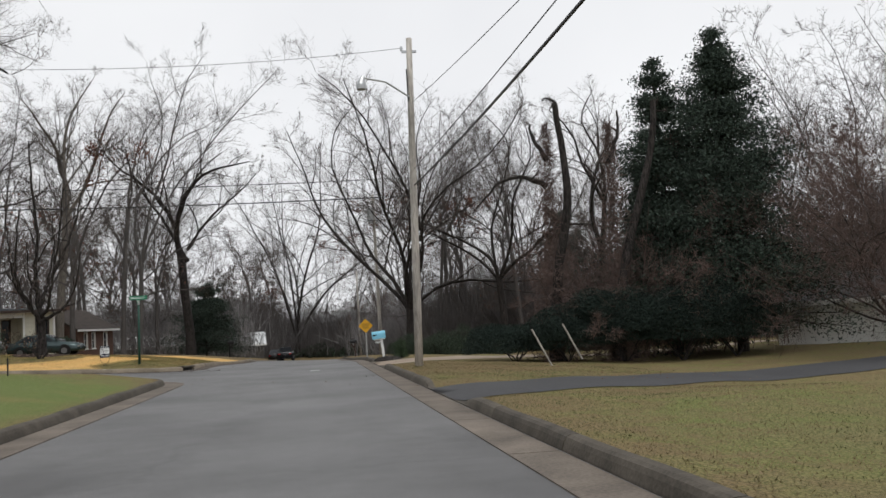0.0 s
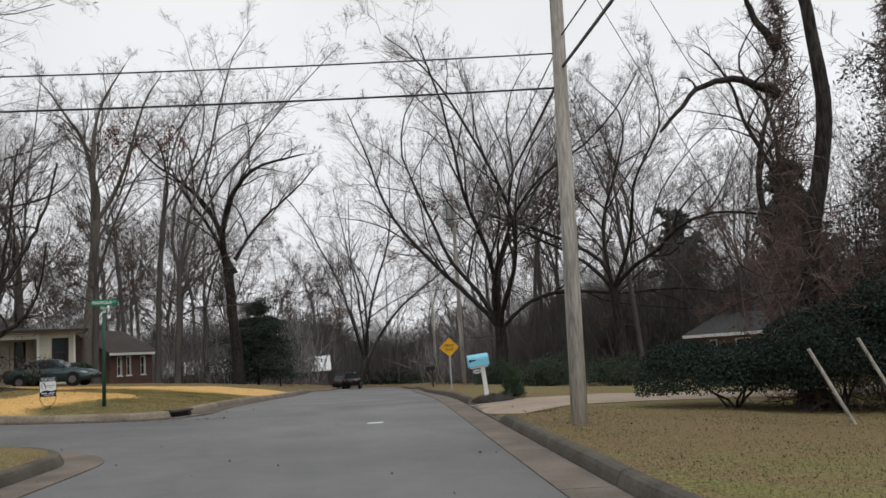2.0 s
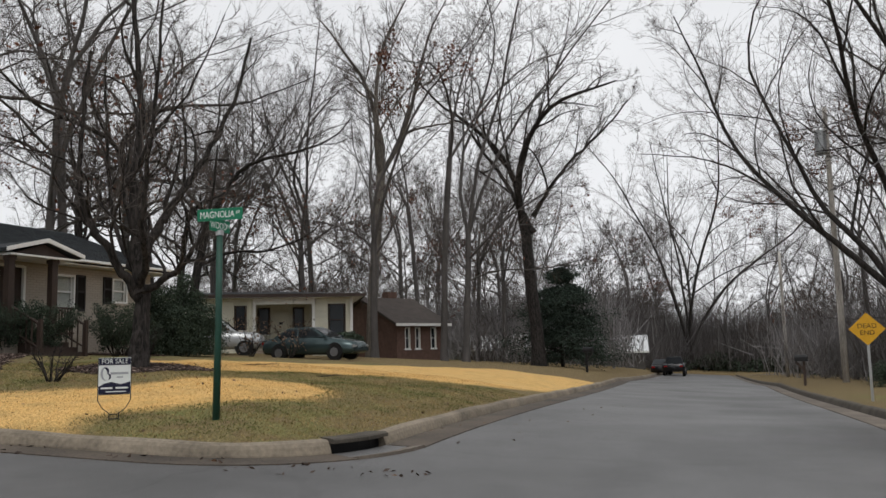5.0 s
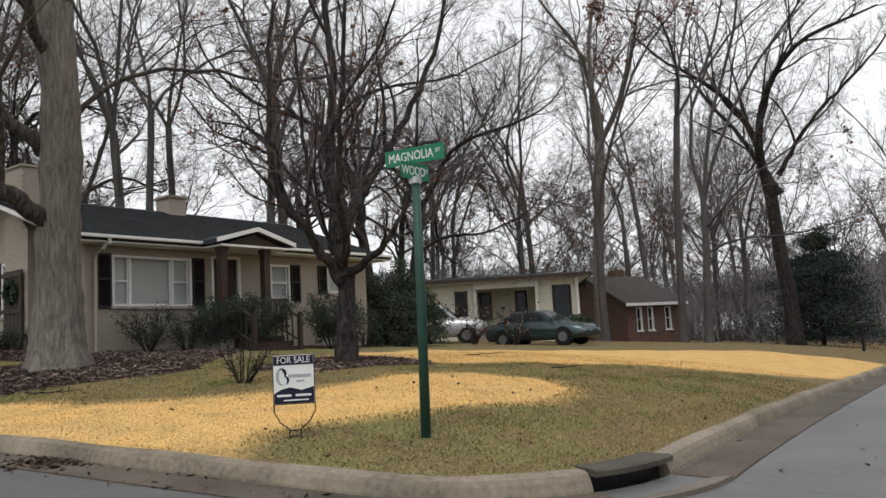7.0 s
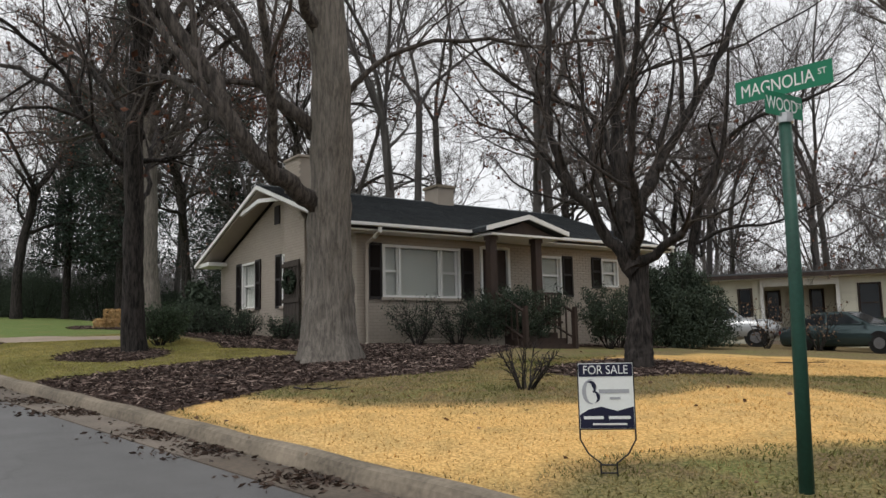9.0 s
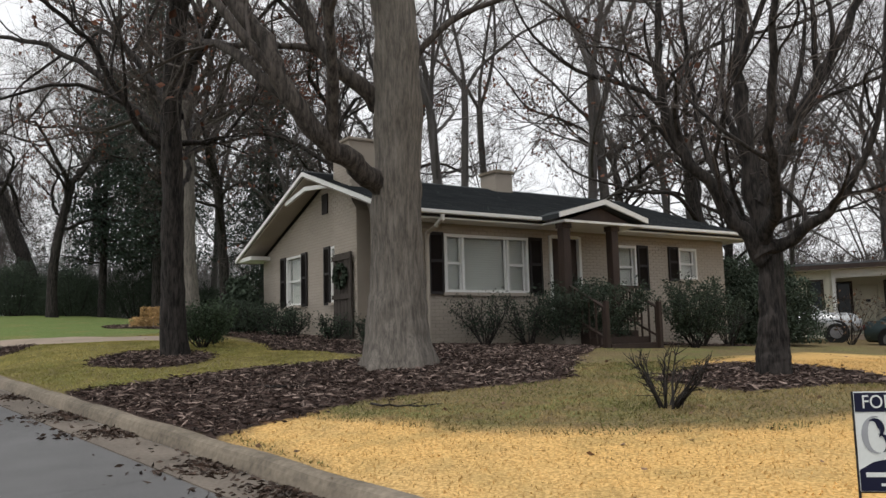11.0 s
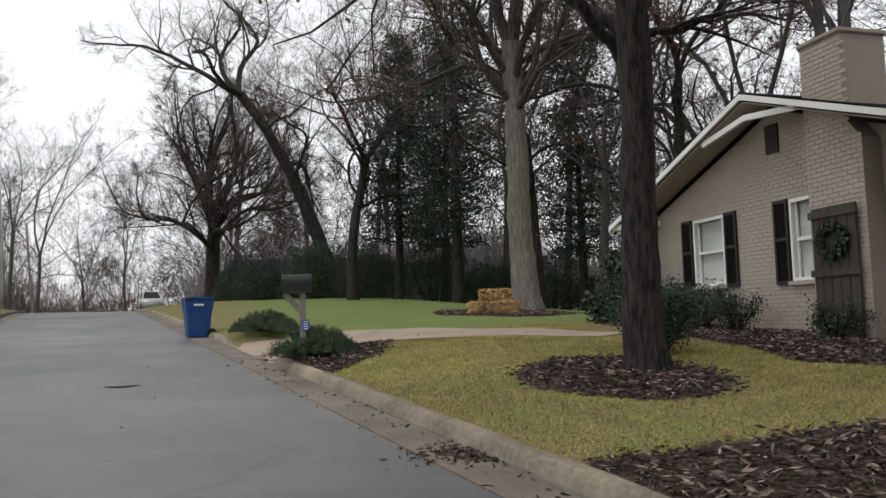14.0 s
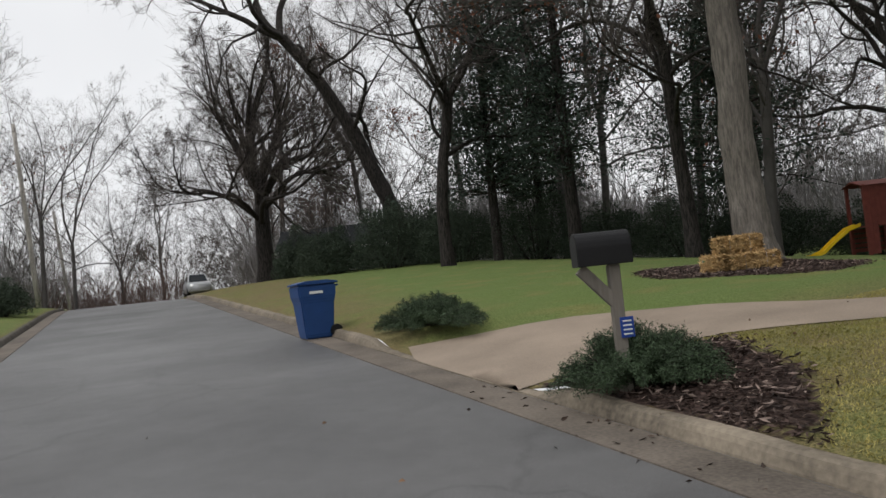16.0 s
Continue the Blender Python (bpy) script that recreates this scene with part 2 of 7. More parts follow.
gx, gy = steps(-900, -74, 16, 900, 0.34), steps(-500, 2, 92, 900, 0.34)
GX, GY = np.meshgrid(gx, gy, indexing="ij")
S = road_s(GX, GY)
e = 0.02
nx, ny = (road_s(GX + e, GY) - S) / e, (road_s(GX, GY + e) - S) / e
n0, n1 = GX.shape
idx = np.arange(n0 * n1).reshape(n0, n1)
quads = np.stack([idx[:-1, :-1], idx[1:, :-1], idx[1:, 1:], idx[:-1, 1:]], -1).reshape(-1, 4)


def sheet(name, side, edge, heights, mat):
    """The part of the ground on one side of the kerb line, with its rim drawn along the line."""
    T = S - edge
    near = (side * T < 0.19) & (side * T > -0.55)
    px, py = GX, GY
    for _ in range(4):
        s0 = road_s(px, py)
        dx, dy = (road_s(px + e, py) - s0) / e, (road_s(px, py + e) - s0) / e
        g2 = np.maximum(dx * dx + dy * dy, 0.2)
        t = np.where(near, s0 - edge, 0)
        px, py = px - t * dx / g2, py - t * dy / g2
    cls = np.where(near, 0, np.sign(T)).astype(int)
    qc, qs = side * cls.ravel()[quads], side * T.ravel()[quads].mean(1)
    pick = (qc.max(1) > 0) | ((qc == 0).all(1) & (qs >= 0))
    used, inv = np.unique(quads[pick], return_inverse=True)
    vx, vy = px.ravel()[used], py.ravel()[used]
    return link_mesh(name, np.stack([vx, vy, heights(vx, vy)], -1), inv.reshape(-1, 4), mat, smooth=True)


def lawn_material():
    """Winter turf: green, olive and brown patches, dyed straw-yellow parts and bark beds, by the zone attribute."""
    m = bpy.data.materials.new("winter_turf")
    m.use_nodes = True
    n, l = m.node_tree.nodes, m.node_tree.links
    b = n["Principled BSDF"]
    b.inputs["Roughness"].default_value, b.inputs["Specular IOR Level"].default_value = 0.95, 0.15
    co, at, sep = n.new("ShaderNodeTexCoord"), n.new("ShaderNodeAttribute"), n.new("ShaderNodeSeparateColor")
    at.attribute_name = "zone"
    l.new(at.outputs["Color"], sep.inputs[0])

    def noise_of(scale, detail=4):
        t = n.new("ShaderNodeTexNoise")
        t.inputs["Scale"].default_value, t.inputs["Detail"].default_value = scale, detail
        l.new(co.outputs["Object"], t.inputs["Vector"])
        return t.outputs[0]

    def ramp_of(src, stops):
        r = n.new("ShaderNodeValToRGB")
        while len(r.color_ramp.elements) < len(stops):
            r.color_ramp.elements.new(0.5)
        for el, (p, c) in zip(r.color_ramp.elements, stops):
            el.position, el.color = p, (*c, 1)
        l.new(src, r.inputs[0])
        return r.outputs[0]

    def mix(fac, a, c):
        x = n.new("ShaderNodeMixRGB")
        l.new(fac, x.inputs[0])
        l.new(a, x.inputs[1])
        l.new(c, x.inputs[2])
        return x.outputs[0]

    def edge(channel, wobble, width=0.12):
        """A zone's mask with a ragged edge."""
        a = n.new("ShaderNodeMath")
        a.operation = "MULTIPLY_ADD"
        a.inputs[1].default_value = 0.55
        l.new(noise_of(wobble, 6), a.inputs[0])
        l.new(channel, a.inputs[2])
        r = n.new("ShaderNodeMapRange")
        r.inputs["From Min"].default_value, r.inputs["From Max"].default_value = 0.775 - width, 0.775 + width
        l.new(a.outputs[0], r.inputs[0])
        return r.outputs[0]

    fine = noise_of(38, 6)
    turf = mix(ramp_of(noise_of(0.55, 5), [(0.38, (0, 0, 0)), (0.62, (1, 1, 1))]),
               ramp_of(fine, [(0.4, (0.10, 0.08, 0.04)), (0.6, (0.255, 0.195, 0.1))]),
               ramp_of(fine, [(0.4, (0.09, 0.10, 0.03)), (0.6, (0.21, 0.205, 0.075))]))
    lush = ramp_of(fine, [(0.37, (0.08, 0.115, 0.028)), (0.63, (0.155, 0.215, 0.07))])
    worn = ramp_of(fine, [(0.37, (0.10, 0.075, 0.04)), (0.63, (0.23, 0.17, 0.085))])
    turf = mix(ramp_of(noise_of(2.3, 8), [(0.47, (0, 0, 0)), (0.6, (0.95, 0.95, 0.95))]), turf, worn)
    turf = mix(ramp_of(noise_of(9, 6), [(0.5, (0, 0, 0)), (0.66, (0.4, 0.4, 0.4))]), turf, ramp_of(fine, [(0.4, (0.07, 0.055, 0.03)), (0.6, (0.16, 0.125, 0.065))]))
    lush = mix(ramp_of(noise_of(0.9, 6), [(0.5, (0, 0, 0)), (0.72, (0.75, 0.75, 0.75))]), lush, ramp_of(fine, [(0.37, (0.15, 0.13, 0.045)), (0.63, (0.23, 0.22, 0.085))]))
    turf = mix(sep.outputs[2], turf, lush)
    turf = mix(edge(at.outputs["Alpha"], 1.4, 0.25), turf, worn)
    straw = ramp_of(fine, [(0.36, (0.45, 0.27, 0.09)), (0.63, (0.78, 0.5, 0.19))])
    straw = mix(ramp_of(noise_of(2.4, 6), [(0.46, (0, 0, 0)), (0.72, (0.75, 0.75, 0.75))]), straw, ramp_of(fine, [(0.37, (0.26, 0.185, 0.07)), (0.63, (0.48, 0.345, 0.135))]))
    straw = mix(ramp_of(noise_of(0.7, 5), [(0.5, (0, 0, 0)), (0.75, (0.6, 0.6, 0.6))]), straw, ramp_of(fine, [(0.37, (0.42, 0.27, 0.11)), (0.63, (0.72, 0.50, 0.22))]))
    bark = ramp_of(noise_of(22, 5), [(0.35, (0.018, 0.012, 0.010)), (0.55, (0.055, 0.037, 0.030)), (0.75, (0.12, 0.085, 0.07))])
    col = mix(edge(sep.outputs[0], 1.5, 0.2), turf, straw)
    col = mix(edge(sep.outputs[1], 3.5, 0.06), col, bark)
    l.new(col, b.inputs["Base Color"])
    bp = n.new("ShaderNodeBump")
    bp.inputs["Strength"].default_value, bp.inputs["Distance"].default_value = 0.6, 0.04
    l.new(fine, bp.inputs["Height"])
    l.new(bp.outputs[0], b.inputs["Normal"])
    return m


def road_material():
    """Worn asphalt: aggregate speckle, broad stains, darker patches and tarred cracks."""
    m = bpy.data.materials.new("worn_asphalt")
    m.use_nodes = True
    n, l = m.node_tree.nodes, m.node_tree.links
    b = n["Principled BSDF"]
    b.inputs["Specular IOR Level"].default_value = 0.45
    co = n.new("ShaderNodeTexCoord")

    def noise(scale, detail, vec=None):
        t = n.new("ShaderNodeTexNoise")
        t.inputs["Scale"].default_value, t.inputs["Detail"].default_value = scale, detail
        l.new(vec or co.outputs["Object"], t.inputs["Vector"])
        return t.outputs[0]

    def ramp(src, stops):
        r = n.new("ShaderNodeValToRGB")
        while len(r.color_ramp.elements) < len(stops):
            r.color_ramp.elements.new(0.5)
        for el, (p, c) in zip(r.color_ramp.elements, stops):
            el.position, el.color = p, (c, c, c, 1)
        l.new(src, r.inputs[0])
        return r.outputs[0]

    def times(a, c):
        x = n.new("ShaderNodeMixRGB")
        x.blend_type = "MULTIPLY"
        x.inputs[0].default_value = 1
        l.new(a, x.inputs[1])
        l.new(c, x.inputs[2])
        return x.outputs[0]

    base = n.new("ShaderNodeRGB")
    base.outputs[0].default_value = (0.110, 0.109, 0.109, 1)
    warp = n.new("ShaderNodeMapping")
    warp.inputs["Scale"].default_value = (0.55, 0.16, 1)
    l.new(co.outputs["Object"], warp.inputs[0])
    speck = noise(120, 3)
    col = times(base.outputs[0], ramp(speck, [(0.3, 0.72), (0.7, 1.25)]))
    col = times(col, ramp(noise(0.22, 6), [(0.3, 0.72), (0.5, 1.0), (0.7, 1.2)]))
    col = times(col, ramp(noise(0.9, 6, warp.outputs[0]), [(0.36, 0.8), (0.46, 1.0), (0.6, 1.0), (0.7, 1.12)]))
    col = times(col, ramp(noise(3.5, 5), [(0.3, 0.9), (0.7, 1.08)]))
    add = n.new("ShaderNodeVectorMath")
    add.operation = "MULTIPLY_ADD"
    wob = n.new("ShaderNodeTexNoise")
    wob.inputs["Scale"].default_value, wob.inputs["Detail"].default_value = 0.8, 5
    l.new(co.outputs["Object"], wob.inputs["Vector"])
    l.new(wob.outputs["Color"], add.inputs[0])
    add.inputs[1].default_value = (1.6, 1.6, 0)
    l.new(co.outputs["Object"], add.inputs[2])
    vor = n.new("ShaderNodeTexVoronoi")
    vor.feature = "DISTANCE_TO_EDGE"
    vor.inputs["Scale"].default_value = 0.16
    l.new(add.outputs[0], vor.inputs["Vector"])
    col = times(col, ramp(vor.outputs["Distance"], [(0.0, 0.8), (0.003, 0.85), (0.007, 1.0)]))
    l.new(col, b.inputs["Base Color"])
    rr = n.new("ShaderNodeMapRange")
    rr.inputs["To Min"].default_value, rr.inputs["To Max"].default_value = 0.36, 0.68
    l.new(noise(0.5, 4), rr.inputs[0])
    l.new(rr.outputs[0], b.inputs["Roughness"])
    bp = n.new("ShaderNodeBump")
    bp.inputs["Strength"].default_value, bp.inputs["Distance"].default_value = 0.3, 0.01
    l.new(speck, bp.inputs["Height"])
    l.new(bp.outputs[0], b.inputs["Normal"])
    return m


ground = sheet("ground", 1, 0.16, lambda x, y: np.where(road_s(x, y) < 0.1, road_z(x, y) - 0.06, land_z(x, y)), lawn_material())
tagged(ground, "winter lawns with straw-yellow patches and bark beds", "ground", kind="structure")
gv = np.array([v.co[:2] for v in ground.data.vertices])
zone = np.zeros((len(gv), 4), np.float32)
for polys, ch in ((STRAW, 0), (MULCH, 1)):
    for poly in polys:
        zone[:, ch] = np.maximum(zone[:, ch], np.clip(0.5 + inside(poly, gv[:, 0], gv[:, 1]) * 0.9, 0, 1))
zone[:, 2] = np.maximum.reduce([0.35 * sstep(3, 5, gv[:, 0]) * sstep(15.5, 12, gv[:, 1]), 0.95 * sstep(-28.5, -32, gv[:, 0]) * sstep(29, 33, gv[:, 1]), 0.8 * sstep(-3, -5, gv[:, 0]) * sstep(25, 21, gv[:, 1]),
                                0.15 * sstep(-15, -20, gv[:, 0]) * sstep(37, 34, gv[:, 1])])
zone[:, 3] = np.maximum.reduce([0.75 * sstep(46, 60, gv[:, 1]) * sstep(-34, -26, gv[:, 0]), 0.65 * sstep(1.5, 0.5, road_s(gv[:, 0], gv[:, 1])) * sstep(-12, -8, gv[:, 0]) * sstep(33.5, 36, gv[:, 1]), 0.3 * sstep(0.5, 2, gv[:, 0]), 0.95 * sstep(22, 24.5, gv[:, 1]) * sstep(31.5, 29.5, gv[:, 1]) * sstep(1.0, 2.0, gv[:, 0]) * sstep(7, 4.5, gv[:, 0]), 0.45 * sstep(0.8, 0.2, road_s(gv[:, 0], gv[:, 1]))])
layer = ground.data.color_attributes.new("zone", "FLOAT_COLOR", "POINT")
layer.data.foreach_set("color", zone.ravel())
road = tagged(sheet("road", -1, 0.0, road_z, road_material()), "grey worn asphalt residential street with side street", "road", kind="structure")


# ---- building helpers ----
def empty(name, x=0, y=0, z=0, rz=0):
    ob = new(name)
    ob.matrix_basis = pose(x, y, z, 0, 0, rz)
    return ob


class Build:
    """Collects simple solids into one mesh."""

    def __init__(self):
        self.v, self.f = [], []

    def add(self, verts, faces, m=None):
        k = len(self.v)
        self.v += [tuple(m @ Vector(p)) if m else tuple(p) for p in verts]
        self.f += [tuple(k + i for i in f) for f in faces]
        return self

    def box(self, x0, x1, y0, y1, z0, z1, m=None):
        return self.add([(x, y, z) for z in (z0, z1) for x, y in ((x0, y0), (x1, y0), (x1, y1), (x0, y1))],
                        [(3, 2, 1, 0), (4, 5, 6, 7), (0, 1, 5, 4), (1, 2, 6, 5), (2, 3, 7, 6), (3, 0, 4, 7)], m)

    def tube(self, pts, radii, k=8, m=None, caps=True):
        pts = [Vector(p) for p in pts]
        radii = radii if isinstance(radii, (list, tuple)) else [radii] * len(pts)
        vs, fs = [], []
        d = (pts[-1] - pts[0]).normalized()
        side = d.orthogonal().normalized()
        for i, (p, r) in enumerate(zip(pts, radii)):
            d = (pts[min(i + 1, len(pts) - 1)] - pts[max(i - 1, 0)]).normalized()
            side = (side - d * side.dot(d)).normalized()
            up = d.cross(side)
            vs += [p + r * (math.cos(6.28318 * j / k) * side + math.sin(6.28318 * j / k) * up) for j in range(k)]
            if i:
                fs += [((i - 1) * k + j, (i - 1) * k + (j + 1) % k, i * k + (j + 1) % k, i * k + j) for j in range(k)]
        if caps:
            fs += [tuple(range(k - 1, -1, -1)), tuple((len(pts) - 1) * k + j for j in range(k))]
        return self.add(vs, fs, m)

    def extrude(self, outline, axis, a, b, m=None):
        """A flat outline drawn along an axis: 'x' takes (y, z) points, 'y' (x, z), 'z' (x, y)."""
        put = {"x": lambda p, t: (t, p[0], p[1]), "y": lambda p, t: (p[0], t, p[1]), "z": lambda p, t: (p[0], p[1], t)}[axis]
        n = len(outline)
        vs = [put(p, a) for p in outline] + [put(p, b) for p in outline]
        fs = [tuple(range(n)), tuple(range(2 * n - 1, n - 1, -1))] + [((i + 1) % n, i, n + i, n + (i + 1) % n) for i in range(n)]
        return self.add(vs, fs, m)


def part(name, build, mat, parent, label="", bevel=0.0, smooth=False):
    ob = link_mesh(name, build.v, build.f, mat, parent)
    bm = bmesh.new()
    bm.from_mesh(ob.data)
    bmesh.ops.recalc_face_normals(bm, faces=bm.faces)
    if bevel:
        bmesh.ops.bevel(bm, geom=bm.edges[:], offset=bevel, segments=2, affect="EDGES", clamp_overlap=True)
    bm.to_mesh(ob.data)
    bm.free()
    if smooth:
        ob.data.polygons.foreach_set("use_smooth", [True] * len(ob.data.polygons))
    return tagged(ob, label) if label else ob


def thing(name, build, mat, label, category, x=0, y=0, z=0, rz=0, group="", kind="", bevel=0.0, smooth=False):
    ob = part(name, build, mat, None, "", bevel, smooth)
    ob.matrix_basis = pose(x, y, z, 0, 0, rz)
    return tagged(ob, label, category, group, kind)


def reuse(name, data, parent, m):
    """Another object on the same mesh."""
    ob = new(name, data)
    ob.parent = parent
    ob.matrix_basis = m
    return ob


# ---- kerbs ----
def trace(x, y, toward, stop, step=0.25):
    """Follows the kerb line from near (x, y), starting toward the given way."""
    pts, way = [], Vector(toward).normalized()
    for _ in range(1200):
        for _ in range(4):
            s = float(road_s(x, y))
            g = Vector(((float(road_s(x + e, y)) - s) / e, (float(road_s(x, y + e)) - s) / e))
            x, y = x - s * g.x / max(g.length_squared, 0.3), y - s * g.y / max(g.length_squared, 0.3)
        pts.append((x, y, g.normalized()))
        if stop(x, y):
            break
        t = Vector((-g.y, g.x)).normalized()
        way = t if t.dot(way) > 0 else -t
        x, y = x + step * way.x, y + step * way.y
    return pts


def kerb_run(pts, parent, gaps=lambda x, y: 0.0, mat=None):
    """Cast kerb lengths of about 3 m with a gutter pan along them; dropped at driveways."""
    for i in range(0, len(pts) - 1, 12):
        piece = pts[i : i + 13]
        if len(piece) < 2:
            continue
        for name, stone, prof in (("kerb_segment", mat or CONCRETE, [(-0.02, -0.1), (0.0, 0.02), (0.025, 0.085), (0.05, 0.125), (0.09, 0.143), (0.17, 0.145), (0.19, 0.12), (0.19, -0.1)]),
                                ("gutter_segment", GUTTER_DIRTY if piece[0][0] > -13 and piece[0][1] > 30 and mat is None else GUTTER, [(-0.5, -0.08), (-0.5, 0.012), (-0.02, 0.004), (-0.02, -0.08)])):
            vs, fs, k = [], [], len(prof)
            trim = 0.012
            for j, (x, y, g) in enumerate(piece):
                t = Vector((-g.y, g.x)) * (trim if j == 0 else -trim if j == len(piece) - 1 else 0)
                if j and Vector((x - piece[0][0], y - piece[0][1])).dot(Vector((-g.y, g.x))) < 0:
                    t = -t
                low = 0.14 * gaps(x, y)
                wave = 0.006 * math.sin(x * 3.1 + y * 2.3)
                for s, h in prof:
                    px, py = x + g.x * s + t.x, y + g.y * s + t.y
                    hh = h if h < 0.03 else max(0.012, h - low) + wave
                    vs.append((px, py, float(road_z(px, py)) + hh))
                if j:
                    fs += [((j - 1) * k + a, (j - 1) * k + (a + 1) % k, j * k + (a + 1) % k, j * k + a) for a in range(k)]
            fs += [tuple(range(k - 1, -1, -1)), tuple((len(piece) - 1) * k + a for a in range(k))]
            b = Build()
            b.add(vs, fs)
            part(name, b, stone, parent)


def at_drive(x, y):
    return 1 - float(sstep(0.0, 1.1, drive_d(np.array(x), np.array(y))))


kerb_east = tagged(empty("kerb_east"), "weathered concrete kerb with gutter pan", "kerb", kind="structure")
kerb_run(trace(3.6, -2, (0, 1), lambda x, y: y > 116), kerb_east, at_drive, MOSSY_SHADED)
kerb_corner = tagged(empty("kerb_north"), "rounded concrete kerb with gutter pan at the corner lot", "kerb", kind="structure")
corner_pts = trace(-72, 25.1, (1, 0.1), lambda x, y: y > 116)
inlet = [i for i, p in enumerate(corner_pts) if p[0] > -6.75 and 34.3 < p[1] < 35.65]
kerb_run(corner_pts[: inlet[0] + 1], kerb_corner, at_drive)
kerb_run(corner_pts[inlet[-1]:], kerb_corner, at_drive)
drain = tagged(empty("storm_drain"), "kerb inlet with concrete lid and dark mouth", "storm drain", kind="structure")


def sweep(name, prof, mat, label=""):
    """A profile carried along the inlet's stretch of kerb line."""
    b, run, k = Build(), corner_pts[inlet[0] : inlet[-1] + 1], len(prof)
    vs = [(x + g.x * s, y + g.y * s, float(road_z(x, y)) + h) for x, y, g in run for s, h in prof]
    fs = [((i - 1) * k + a, (i - 1) * k + (a + 1) % k, i * k + (a + 1) % k, i * k + a) for i in range(1, len(run)) for a in range(k)]
    b.add(vs, fs + [tuple(range(k - 1, -1, -1)), tuple((len(run) - 1) * k + a for a in range(k))])
    return part(name, b, mat, drain, label)


sweep("inlet_lid", [(-0.03, 0.11), (-0.03, 0.15), (0.0, 0.165), (0.3, 0.17), (0.3, 0.11)], MOSSY_SHADED, "dark weathered concrete lid")
# plain black wall stands for the shaded hollow behind the inlet mouth
sweep("inlet_throat", [(0.09, -0.3), (0.09, 0.109), (0.14, 0.109), (0.14, -0.3)], BLACK, "black wall standing in for shade inside the inlet")
sweep("inlet_apron", [(-0.5, -0.1), (-0.5, 0.012), (-0.02, -0.05), (0.088, -0.12), (0.088, -0.16)], GUTTER, "silted gutter at the inlet")
kerb_south = tagged(empty("kerb_south"), "concrete kerb along the opposite corner lawn", "kerb", kind="structure")
kerb_run(trace(-2.6, -1, (0, 1), lambda x, y: x < -72), kerb_south, mat=MOSSY_SHADED)

for name, pts in DRIVES.items():
    vs, fs, rows = [], [], []
    for (ax, ay, aw), (bx, by, bw) in zip(pts, pts[1:]):
        n = max(2, int(math.hypot(bx - ax, by - ay) / 0.5))
        rows += [(ax + (bx - ax) * i / n, ay + (by - ay) * i / n, aw + (bw - aw) * i / n) for i in range(n)]
    rows.append(pts[-1])
    for _ in range(3):
        rows = [rows[0]] + [tuple((a + 2 * b + c) / 4 for a, b, c in zip(*tri)) for tri in zip(rows, rows[1:], rows[2:])] + [rows[-1]]
    for i, (x, y, w) in enumerate(rows):
        a, c = rows[max(i - 1, 0)], rows[min(i + 1, len(rows) - 1)]
        d = Vector((c[0] - a[0], c[1] - a[1])).normalized()
        for j in range(-4, 5):
            px, py = x - d.y * w * j / 8, y + d.x * w * j / 8
            for _ in range(3):
                s = float(road_s(px, py))
                if s < -0.02:
                    px, py = px - (s + 0.01) * (float(road_s(px + e, py)) - s) / e, py - (s + 0.01) * (float(road_s(px, py + e)) - s) / e
            vs.append((px, py, gz(px, py) + (0.012 if s > 0.05 else 0.016)))
        if i:
            fs += [((i - 1) * 9 + j, (i - 1) * 9 + j + 1, i * 9 + j + 1, i * 9 + j) for j in range(8)]
    ob = link_mesh(name, vs, fs, DRIVE_ASPHALT if "asphalt" in name else DRIVE, smooth=True)
    tagged(ob, {"asphalt_driveway": "dark asphalt driveway between winter lawns", "concrete_driveway": "buff concrete driveway beside a hedge", "pale_driveway": "pale concrete driveway beside low junipers"}[name], "driveway", kind="structure")


# ---- trees ----
class Tubes:
    """Collects thin tapering branches into one mesh."""

    def __init__(self):
        self.v, self.f, self.n = [], [], 0

    def add(self, pts, radii, k):
        d = np.gradient(pts, axis=0)
        d /= np.linalg.norm(d, axis=1, keepdims=True) + 1e-9
        ref = np.array([0.3, 0.8, 0.52]) if abs(d[0] @ [0.3, 0.8, 0.52]) < 0.9 else np.array([1.0, 0, 0])
        a = np.cross(d, ref)
        a /= np.linalg.norm(a, axis=1, keepdims=True) + 1e-9
        if k == 2:
            m = len(pts)
            i = np.arange(m - 1)[:, None]
            self.f.append(self.n + np.concatenate([i * 2, i * 2 + 1, i * 2 + 3, i * 2 + 2], 1))
            self.v.append(np.stack([pts - a * radii[:, None], pts + a * radii[:, None]], 1).reshape(-1, 3))
            self.n += 2 * m
            return
        b = np.cross(d, a)
        t = np.arange(k) * 2 * np.pi / k
        ringp = pts[:, None] + radii[:, None, None] * (np.cos(t)[None, :, None] * a[:, None] + np.sin(t)[None, :, None] * b[:, None])
        m = len(pts)
        i, j = np.meshgrid(np.arange(m - 1), np.arange(k), indexing="ij")
        j2 = (j + 1) % k
        self.f.append((self.n + np.stack([i * k + j, i * k + j2, (i + 1) * k + j2, (i + 1) * k + j], -1)).reshape(-1, 4))
        self.v.append(ringp.reshape(-1, 3))
        self.n += m * k

    def link(self, name, mat, parent):
        return link_mesh(name, np.concatenate(self.v), np.concatenate(self.f), mat, parent, smooth=True)


def unit(v):
    return v / (np.linalg.norm(v) + 1e-9)


